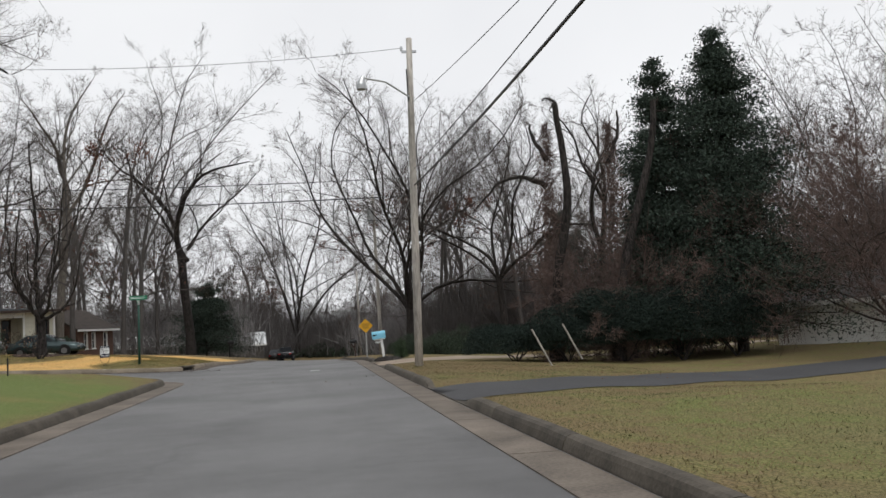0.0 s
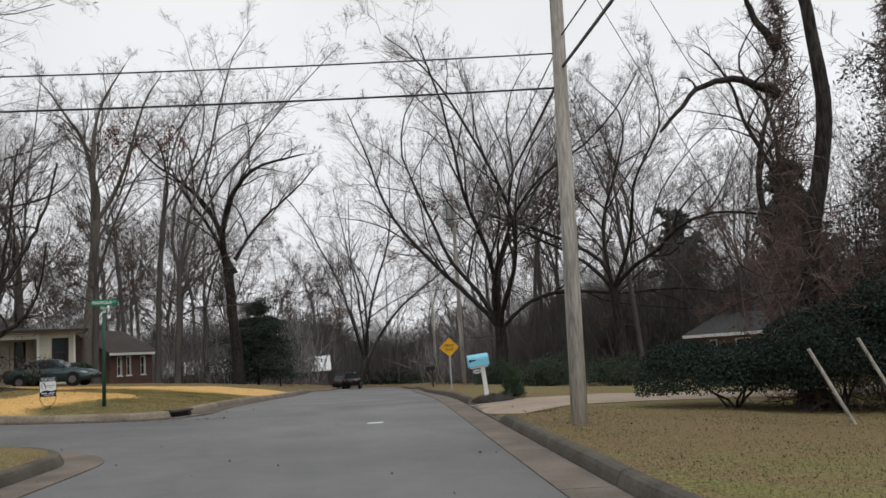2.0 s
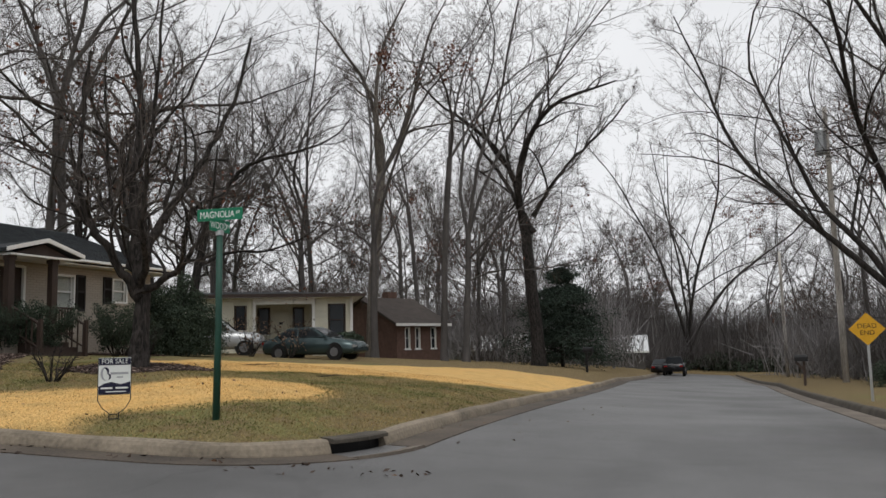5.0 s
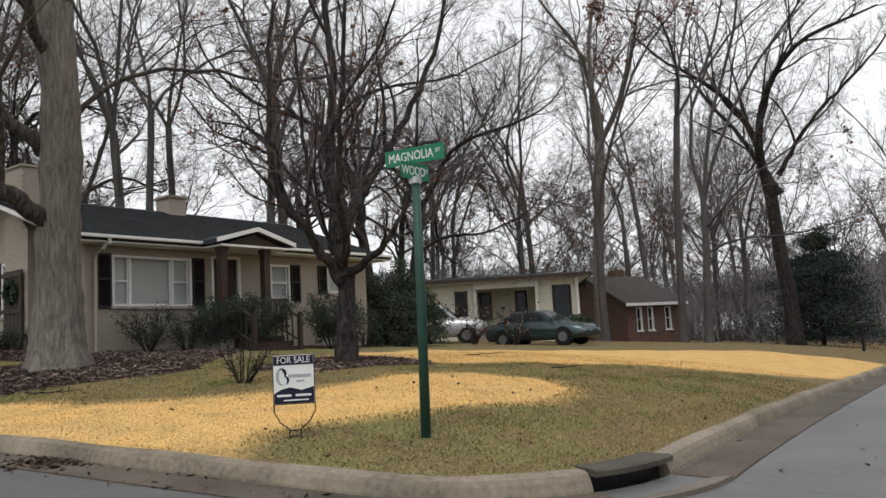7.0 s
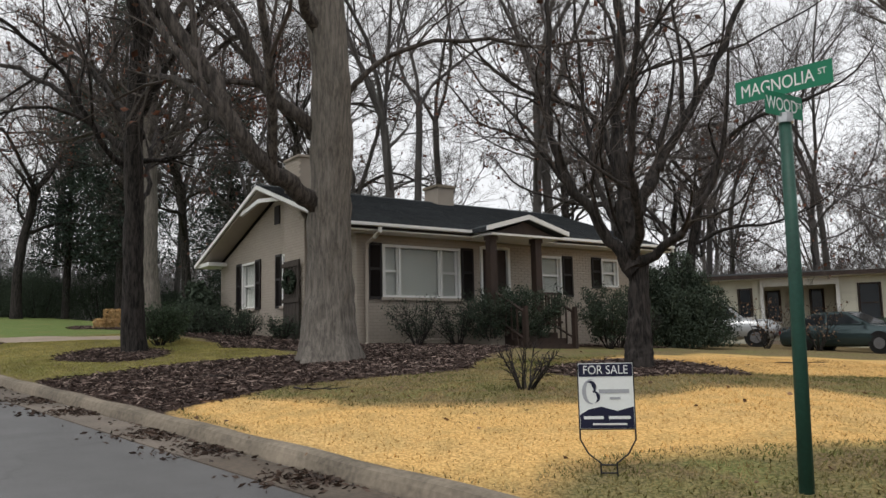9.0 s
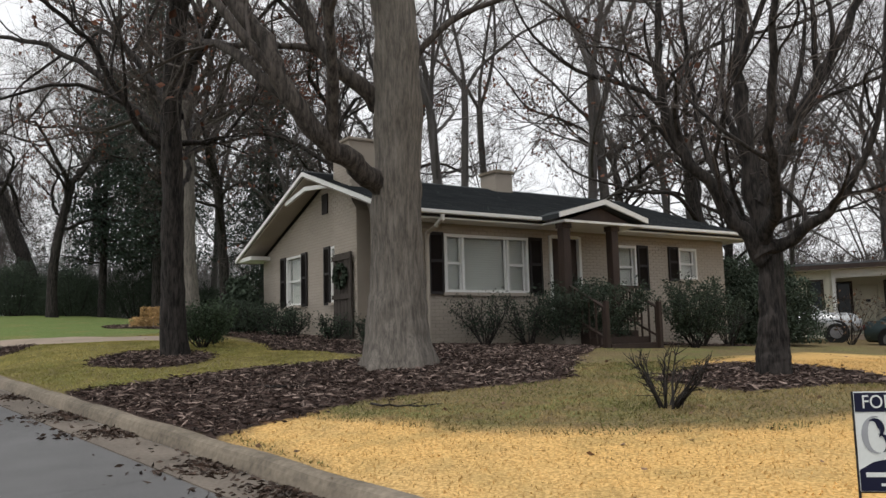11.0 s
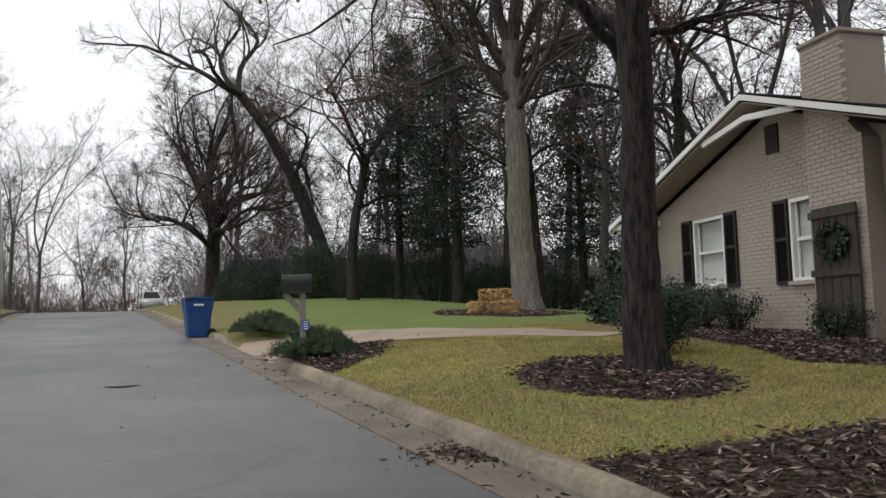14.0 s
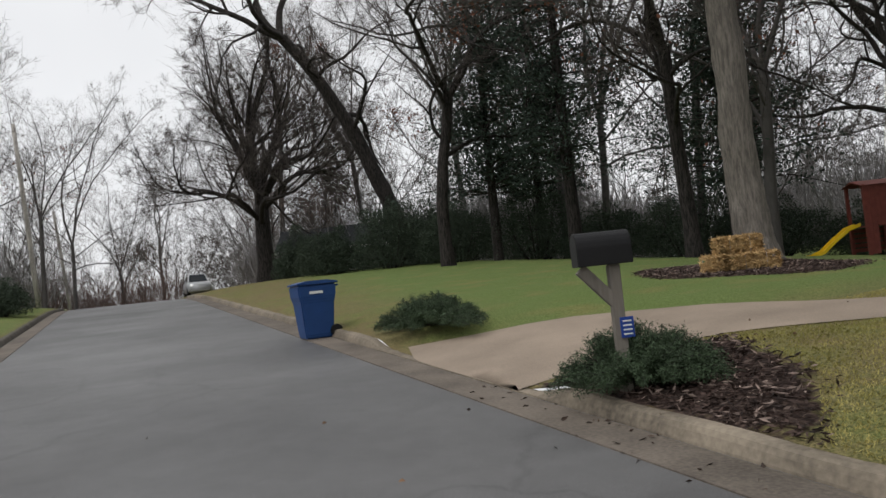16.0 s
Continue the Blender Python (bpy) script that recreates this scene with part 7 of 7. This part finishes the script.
car("dark_sedan", "dark sedan parked beyond the pickup", -11.8, 104, float(road_z(-11.8, 104)), 94, *SEDAN, CAR_BLACK, (-1.3, 1.35))
car("van", "pale grey van parked at the crest of the side street", -84, 25.3, gz(-84, 25.3), 8, *SUV, CAR_SILVER, (-1.3, 1.3), 0.34)

# ---- yard things ----
def bale(x, y, z, rz, seed):
    r = np.random.default_rng(seed)
    root = tagged(empty("hay_bale", x, y, z, rz), "golden hay bale stacked at the oak's foot", "hay bale", "hay bales")
    b = Build()
    b.box(-0.44, 0.44, -0.22, 0.22, 0, 0.4)
    part("body", b, HAY, root, bevel=0.12)
    for xx in (-0.2, 0.2):
        b = Build()
        b.tube([(xx, -0.226, 0.03), (xx, -0.228, 0.37), (xx, -0.18, 0.405), (xx, 0.18, 0.405), (xx, 0.228, 0.37), (xx, 0.226, 0.03)], 0.006, 5)
        part("twine", b, POLE_WOOD, root)
    n = 900
    f = r.integers(0, 3, n)
    p = r.uniform(-1, 1, (n, 3)) * np.array([0.44, 0.22, 0.2]) + np.array([0, 0, 0.2])
    p[f == 0, 1] = -0.225
    p[f == 1, 2] = 0.405
    p[f == 2, 0] = r.choice([-0.445, 0.445], (f == 2).sum())
    tagged(leaf_mesh("straw", r, p, 0.03, HAY, root, long=5), kind="stuff")
    root.scale = (0.92, 1, 0.82)
    return root


gzb = gz(-35.0, 36.9)
bale(-34.62, 37.2, gzb - 0.03, 62, 1)
bale(-35.2, 36.72, gzb - 0.02, 142, 2)
bale(-34.95, 37.08, gzb + 0.3, 72, 3)

play = tagged(empty("playset", -45.2, 49.5, gz(-45.2, 49.5), 165), "reddish wooden climbing tower with a yellow slide", "playset")
CEDAR = material("red_stained_timber", (0.17, 0.045, 0.035), 0.7, 0.25, 4, 40, 0.2)
for x in (-0.7, 0.7):
    for y in (-0.7, 0.7):
        b = Build()
        b.box(x - 0.06, x + 0.06, y - 0.06, y + 0.06, -0.2, 2.9)
        part("post", b, CEDAR, play)
b = Build()
for k in range(9):
    b.box(-0.75, 0.75, -0.75 + k * 0.168, -0.6 + k * 0.168, 1.2, 1.25)
part("deck", b, CEDAR, play)
for k in range(5):
    b = Build()
    b.box(-0.75, 0.75, -0.79, -0.762, 1.3 + k * 0.14, 1.42 + k * 0.14)
    part("rail_board", b, CEDAR, play)
    b = Build()
    b.box(0.762, 0.79, -0.75, 0.75, 0.2 + k * 0.2, 0.35 + k * 0.2)
    part("rail_board", b, CEDAR, play)
b = Build()
b.extrude([(-0.85, 2.86), (0, 3.1), (0.85, 2.86), (0, 3.03)], "y", -0.85, 0.85)
part("roof", b, CEDAR, play)
for x0, x1, z0, z1 in ((-0.7, -0.25, 1.3, 2.85), (0.25, 0.7, 1.3, 2.85), (-0.25, 0.25, 2.45, 2.85), (-0.25, 0.25, 1.3, 1.75)):
    part("wall_panel", Build().box(x0 + 0.003, x1 - 0.003, -0.755, -0.72, z0, z1), CEDAR, play)
for k in range(7):
    part("wall_panel", Build().box(-0.755, -0.72, -0.7 + k * 0.2, -0.51 + k * 0.2, 0.1 if k < 2 or k > 4 else 1.25, 2.85), CEDAR, play)
b = Build()
sl = [(0.75, 1.25), (1.2, 1.12), (1.8, 0.7), (2.3, 0.3), (2.7, 0.16), (3.0, 0.14)]
for (xa, za), (xb, zb) in zip(sl, sl[1:]):
    b.add([(xa, -0.25, za), (xa, 0.25, za), (xb, 0.25, zb), (xb, -0.25, zb)], [(0, 1, 2, 3)])
    for s in (-0.25, 0.25):
        b.box(0, 1, 0, 1, 0, 1, Matrix(((xb - xa, 0, 0, xa), (0, 0.03, 0, s - 0.015), (zb - za, 0, 0.14, za), (0, 0, 0, 1))))
slide = part("slide", b, SLIDE, play, "yellow plastic slide")
slide.matrix_basis = pose(0, 0, 0, 0, 0, 90)
for x in (-0.72, -0.1):
    b = Build()
    b.tube([(x, -0.8, 2.0), (x, -0.8, 2.3)], 0.02, 6)
    part("grab_handle", b, SLIDE, play)
play.scale = (0.85, 0.85, 0.85)

board = tagged(empty("garden_trellis", -23.98, 38.53, 1.6, 0), "weathered dark timber door panel with a wreath, leaning on chimney", "trellis")
board.scale = (1.2, 1, 1.04)
GREYWOOD = material("weathered_dark_timber", (0.06, 0.05, 0.043), 0.9, 0.4, 3, 30, 0.4, stretch=(1, 1, 0.15))
for k in range(5):
    b = Build()
    b.box(-0.36 + k * 0.15, -0.225 + k * 0.15, -0.02, 0.02, -0.1, 2.0)
    part("plank", b, GREYWOOD, board)
for z in (0.1, 1.0, 1.85):
    b = Build()
    b.box(-0.4, 0.42, -0.05, -0.021, z, z + 0.1)
    part("batten", b, GREYWOOD, board)
r9 = np.random.default_rng(9)
az = r9.uniform(0, 6.28, 900)
leaf_mesh("wreath", r9, np.stack([0.01 + (0.21 + r9.normal(0, 0.035, 900)) * np.cos(az), -0.08 + r9.normal(0, 0.025, 900), 1.5 + (0.21 + r9.normal(0, 0.035, 900)) * np.sin(az)], -1), 0.05, EVERGREEN, board)


def stick_shrub(label, x, y, h, spread, seed, stems=11, leaves=0, mat=None, size=0.05):
    """A small many-stemmed shrub, bare or thinly leaved."""
    r = np.random.default_rng(seed)
    root = tagged(empty("shrub", x, y, gz(x, y)), label, "shrub")
    wood, tips = Tubes(), []
    for i in range(stems):
        az = 6.28 * i / stems + r.uniform(-0.3, 0.3)
        d = unit(np.array([math.cos(az) * spread, math.sin(az) * spread, 1.0]))
        p = np.array([0.04 * math.cos(az), 0.04 * math.sin(az), -0.05])
        pts = [p]
        for _ in range(6):
            d = unit(d + r.normal(0, 0.12, 3) + np.array([0, 0, 0.05]))
            pts.append(pts[-1] + d * h / 6)
        pts = np.array(pts)
        wood.add(pts, np.linspace(0.016, 0.004, 7), 5)
        for k in range(2, 7):
            for _ in range(3):
                q = unit(d + r.normal(0, 0.6, 3))
                ln = h * r.uniform(0.15, 0.35)
                tip = pts[k] + q * ln
                wood.add(np.stack([pts[k], pts[k] + q * ln * 0.5 + r.normal(0, 0.01, 3), tip]), np.array([0.006, 0.004, 0.002]), 3)
                tips += [tip, pts[k] + q * ln * 0.6]
    wood.link("stem", BARK_DARK, root)
    if leaves:
        t = np.array(tips)
        leaf_mesh("foliage", r, t[r.integers(0, len(t), leaves)] + r.normal(0, 0.06, (leaves, 3)), size, mat or EVERGREEN, root)
    return root


stick_shrub("small bare many-stemmed shrub on the lawn", -12.3, 36.0, 0.52, 0.58, 1, 12)
for i, (x, y, h, lv, lab) in enumerate(((-20.75, 40.1, 0.9, 300, "thin half-bare azalea under the picture window"), (-20.6, 41.1, 0.85, 300, "thin half-bare azalea under the picture window"), (-20.3, 41.9, 1.05, 2000, "leafy evergreen azalea beside the porch"), (-20.1, 42.6, 1.2, 2600, "leafy evergreen azalea beside the porch"), (-19.6, 45.0, 1.2, 2600, "leafy evergreen azalea beside the porch steps"),
                                        (-20.4, 46.2, 1.1, 200, "thin half-bare shrub by the house wall"), (-20.5, 47.3, 0.9, 150, "thin half-bare shrub by the house wall"), (-26.7, 38.0, 0.95, 500, "half-bare shrub by the gable wall"), (-25.9, 38.1, 0.8, 350, "half-bare shrub by the gable wall"), (-28.0, 37.8, 1.0, 900, "leafy dark shrub by the gable wall"), (-29.2, 37.8, 1.1, 1300, "leafy dark shrub by the gable wall"),
                                        (-23.6, 38.1, 0.7, 300, "small shrub at the foot of the chimney"), (-21.5, 38.0, 0.75, 260, "small rhododendron at the house corner"), (-23.4, 35.2, 0.75, 1100, "loose green shrub beside the dark tree"), (-24.4, 35.7, 0.6, 700, "loose green shrub beside the dark tree"))):
    stick_shrub(lab, x, y, h * (0.75 if y < 38.3 and y > 37 else 1.05), 0.6, 20 + i, 15, int(lv * 4.5), JUNIPER if "loose" in lab else EVERGREEN, 0.03)
for i, (x, y) in enumerate(((-20.9, 56.4), (-22.4, 55.7), (-24.0, 55.0))):
    stick_shrub("bare twiggy shrub before the neighbour's cars", x, y, 1.5, 0.5, 60 + i, 12, 150, DRYLEAF, 0.06)
bush("evergreen_bush", "clipped dark evergreen before the neighbour's porch", -21.4, 61.8, 1.5, 1.2, 1.0, 5000, 0.09, EVERGREEN, 140)

IRON = material("worn_cast_iron", (0.05, 0.048, 0.047), 0.6, 0.3, 9, 60, 0.3, metal=0.3)
BRANCHES = ((-14.25, 34.38, 8, 0.8), (-13.8, 43.8, 30, 0.9), (-16.6, 34.16, 20, 0.6), (-10.4, 41.3, 50, 0.6))
# road paint and stray marks
b = Build()
b.box(-0.15, 0.15, -0.1, 0.1, 0.0, 0.004)
thing("road_marking", b, SIGN_WHITE, "short worn white paint dash on the asphalt", "road marking", -1.26, 30.87, float(road_z(-1.26, 30.87)) + 0.002)
b = Build()
b.tube([(0, 0, -0.1), (0, 0, 0.42)], 0.018, 6)
thing("marker_stake", b, BLACK, "short dark stake on the corner lawn", "stake", -7.7, 22.6, gz(-7.7, 22.6))
cover = tagged(empty("manhole_cover", -26.6, 28.42, float(road_z(-26.6, 28.42))), "dark round iron cover set in the asphalt", "manhole cover")
b = Build()
b.tube([(0, 0, -0.03), (0, 0, 0.004)], 0.19, 28)
part("cover_plate", b, IRON, cover)
b = Build()
for k in range(28):
    a0, a1 = 6.28319 * k / 28, 6.28319 * (k + 1) / 28
    b.add([(r * math.cos(a), r * math.sin(a), z) for a in (a0, a1) for r, z in ((0.197, 0.006), (0.24, 0.004))], [(0, 1, 3, 2)])
part("cover_rim", b, DRIVE_ASPHALT, cover)


def fallen_branch(x, y, rz, length, seed):
    """A thin dead branch with a few side twigs, lying on the ground."""
    r = np.random.default_rng(seed)
    root = tagged(empty("fallen_branch", x, y, gz(x, y) + 0.02, rz), "thin dead branch lying on the lawn", "branch")
    wood = Tubes()
    t = np.linspace(-0.5, 0.5, 9)
    pts = np.column_stack([t * length, 0.06 * np.sin(t * 5) + r.normal(0, 0.012, 9), 0.01 + 0.015 * r.random(9)])
    wood.add(pts, np.linspace(0.014, 0.004, 9), 6)
    for k in (2, 3, 5, 6, 7):
        d = np.array([0.8, r.choice([-1, 1]) * r.uniform(0.4, 0.9), r.uniform(0.05, 0.3)]) * length * r.uniform(0.12, 0.25)
        wood.add(np.stack([pts[k], pts[k] + d * 0.5 + r.normal(0, 0.01, 3), pts[k] + d]), np.array([0.007, 0.005, 0.002]), 4)
    wood.link("stem", BARK_DARK, root)
    return root


for k, spot in enumerate(BRANCHES):
    fallen_branch(*spot, k)
# ---- bricks of the corner house ----
BW, BH, GAP = 0.2, 0.062, 0.0105
brick_me = bpy.data.meshes.new("brick")
q = 0.004
bv = [(0, 0, 0), (BW, 0, 0), (BW, 0, BH), (0, 0, BH), (q, -0.007, q), (BW - q, -0.007, q), (BW - q, -0.007, BH - q), (q, -0.007, BH - q)]
bf = [(4, 5, 6, 7), (0, 1, 5, 4), (1, 2, 6, 5), (2, 3, 7, 6), (3, 0, 4, 7)]
brick_me.from_pydata(bv, [], bf)
brick_me.materials.append(BRICK)


def brickwork(m, length, z0, z1, openings, singles, top=None):
    """Running-bond bricks over a wall face; those that pass singles(x, z) are objects, the rest one mesh."""
    rest = Build()
    z, row = z0, 0
    while z + BH < z1:
        x = -(row % 2) * (BW + GAP) / 2
        while x < length:
            a, b = max(x, 0.0), min(x + BW, length)
            for o0, o1, p0, p1 in openings:
                if p0 - 0.04 < z + BH / 2 < p1 + 0.01 and a < o1 and b > o0:
                    if a < o0 - 0.02:
                        b = min(b, o0)
                    elif b > o1 + 0.02:
                        a = max(a, o1)
                    else:
                        a = b
            if b - a > 0.03 and (top is None or z + BH < top((a + b) / 2)):
                mm = m @ pose(a, 0, z) @ Matrix.Diagonal(((b - a) / BW, 1, 1, 1))
                if singles((a + b) / 2, z):
                    reuse("brick", brick_me, house, mm)
                else:
                    rest.add(bv, bf, mm)
            x += BW + GAP
        z += BH + GAP
        row += 1
    ob = part("brickwork", rest, BRICK, house)
    tagged(ob, "tan painted running-bond brickwork", kind="stuff")


brickwork(pose(-HALF, 0.012, 0), 2 * HALF, -0.3, TOP + HALF * SLOPE, SW + [(HALF + 1.13, HALF + 2.32, -1, 9)], lambda x, z: 1.0 < x < 4.5 and 1.0 < z < 2.4, lambda x: TOP + (HALF - abs(x - HALF)) * SLOPE - 0.05)
brickwork(pose(HALF - 0.012, 0, 0, 0, 0, 90), LONG, -0.3, TOP - 0.06, EW + [(2.8, 5.2, -1, 0.42)], lambda x, z: x < 0.6 and 0.8 < z)
brickwork(pose(1.15, -0.32, 0), 1.15, -0.3, 4.75, [], lambda x, z: False, lambda x: 4.75 if x < 0.85 else 3.2)

# ---- grass, litter, bark chips ----
def grass(label, spots_of, n, seed, hgt, mat):
    r = np.random.default_rng(seed)
    x, y = spots_of(r, n)
    keep = (road_s(x, y) > 0.2) & (drive_d(x, y) > 0.03)
    for poly in MULCH:
        keep &= inside(poly, x, y) < -0.02
    keep &= ~((x < -21.2) & (y > 38.7) & (y < 48.6) & (x > -30.2))
    x, y = x[keep], y[keep]
    n = len(x)
    base = np.column_stack([x, y, land_z(x, y) - 0.005])
    az = r.uniform(0, 6.28, n)
    w = 0.006 * r.uniform(0.6, 1.6, n)
    h = hgt * r.uniform(0.5, 1.3, n)
    lean = r.normal(0, 0.6, (n, 2)) * h[:, None]
    side = np.column_stack([np.cos(az) * w, np.sin(az) * w, np.zeros(n)])
    tip = base + np.column_stack([lean[:, 0], lean[:, 1], h])
    v = np.stack([base - side, base + side, tip], 1).reshape(-1, 3)
    tagged(link_mesh("grass", v, np.arange(3 * n).reshape(-1, 3), mat), label, "grass", kind="stuff")


def strip(x0, x1, y0, y1):
    return lambda r, n: (r.uniform(x0, x1, n), r.uniform(y0, y1, n))


GRASS_OLIVE = material("olive_grass_blade", (0.17, 0.18, 0.05), 0.8, 0.35, 1.1, 5, 0, island=0.3, tint=(0.24, 0.175, 0.08), sharp=0.1)
GRASS_LUSH = material("yellow_green_grass_blade", (0.3, 0.28, 0.075), 0.8, 0.25, 0.5, 3, 0, island=0.12, tint=(0.34, 0.29, 0.1), sharp=0.1)
GRASS_MIXED = material("patchy_grass_blade", (0.1, 0.118, 0.042), 0.8, 0.2, 0.35, 2, 0, island=0.12, tint=(0.18, 0.135, 0.075), sharp=0.08)
GRASS_STRAW = material("straw_grass_blade", (0.6, 0.4, 0.16), 0.8, 0.25, 0.8, 4, 0, island=0.25, sharp=0.12)


def in_straw(r, n):
    x, y = r.uniform(-15.5, -8, n), r.uniform(32.6, 47, n)
    k = np.maximum(inside(STRAW[0], x, y), inside(STRAW[1], x, y)) > 0.1
    return x[k], y[k]


def off_straw(r, n):
    x, y = r.uniform(-16, -6, n), r.uniform(32.8, 45, n)
    k = np.maximum(inside(STRAW[0], x, y), inside(STRAW[1], x, y)) < 0.15
    return x[k], y[k]


grass("short olive winter grass on the corner lawn", off_straw, 130000, 1, 0.03, GRASS_OLIVE)
grass("short straw-yellow dormant grass on the corner lawn", in_straw, 70000, 2, 0.024, GRASS_STRAW)
grass("short olive winter grass along the side street", strip(-30, -19, 31, 36.5), 110000, 3, 0.026, GRASS_LUSH)
grass("short olive winter grass beside the utility pole", strip(1, 8, 6, 31), 60000, 4, 0.024, GRASS_MIXED)


def litter(name, label, n, seed, size, mat, pick, lift=0.012, long=1.4):
    r = np.random.default_rng(seed)
    x, y = pick(r, n)
    z = np.where(road_s(x, y) < 0, road_z(x, y), land_z(x, y)) + lift * r.uniform(0.3, 1.6, len(x))
    return tagged(leaf_mesh(name, r, np.column_stack([x, y, z]), size, mat, None, flat=0.75, long=long), label, "litter", kind="stuff")


def in_beds(r, n):
    x, y = r.uniform(-38, -12, n), r.uniform(30.5, 48, n)
    k = np.zeros(len(x), bool)
    for poly in MULCH:
        k |= inside(poly, x, y) > r.normal(0.05, 0.1, len(x))
    k &= road_s(x, y) > 0.19
    return x[k], y[k]


CHIP_PALE = material("pale_bark_chip", (0.22, 0.165, 0.14), 0.85, 0.4, 6, 40, 0, island=0.5)
litter("bark_chips", "dark shredded bark chips in the beds", 350000, 11, 0.022, CHIP, in_beds, 0.02, 4.0)
litter("bark_chips", "pale bark chips and dry leaves in the beds", 60000, 12, 0.02, CHIP_PALE, in_beds, 0.03, 5.0)


def in_gutters(r, n):
    x = np.concatenate([r.uniform(-30, -5, n // 8), r.normal(r.choice([-11.2, -12.9, -14.1, -16.4, -18.0, -20.5], n - n // 8), 0.22)])
    y = north_y(x) - np.abs(r.normal(0, 0.3, len(x))) + 0.06
    k = road_s(x, y) < -0.01
    return x[k], y[k]


litter("gutter_leaves", "wet brown leaves and twigs lying in the gutter", 2600, 13, 0.03, material("wet_leaf", (0.055, 0.035, 0.025), 0.6, 0.4, 4, 30, 0, island=0.5), in_gutters, 0.012, 2.6)
litter("fallen_leaves", "brown fallen leaves scattered on the lawns", 330, 14, 0.04, DRYLEAF, strip(-30, -5, 32.5, 47))
litter("fallen_leaves", "brown fallen leaves scattered beside the pole", 700, 15, 0.028, DRYLEAF, strip(1.5, 9, 19, 31))
litter("street_leaves", "few dark leaves on the asphalt", 110, 16, 0.035, DRYLEAF, strip(-30, 2, 22, 33), 0.006)
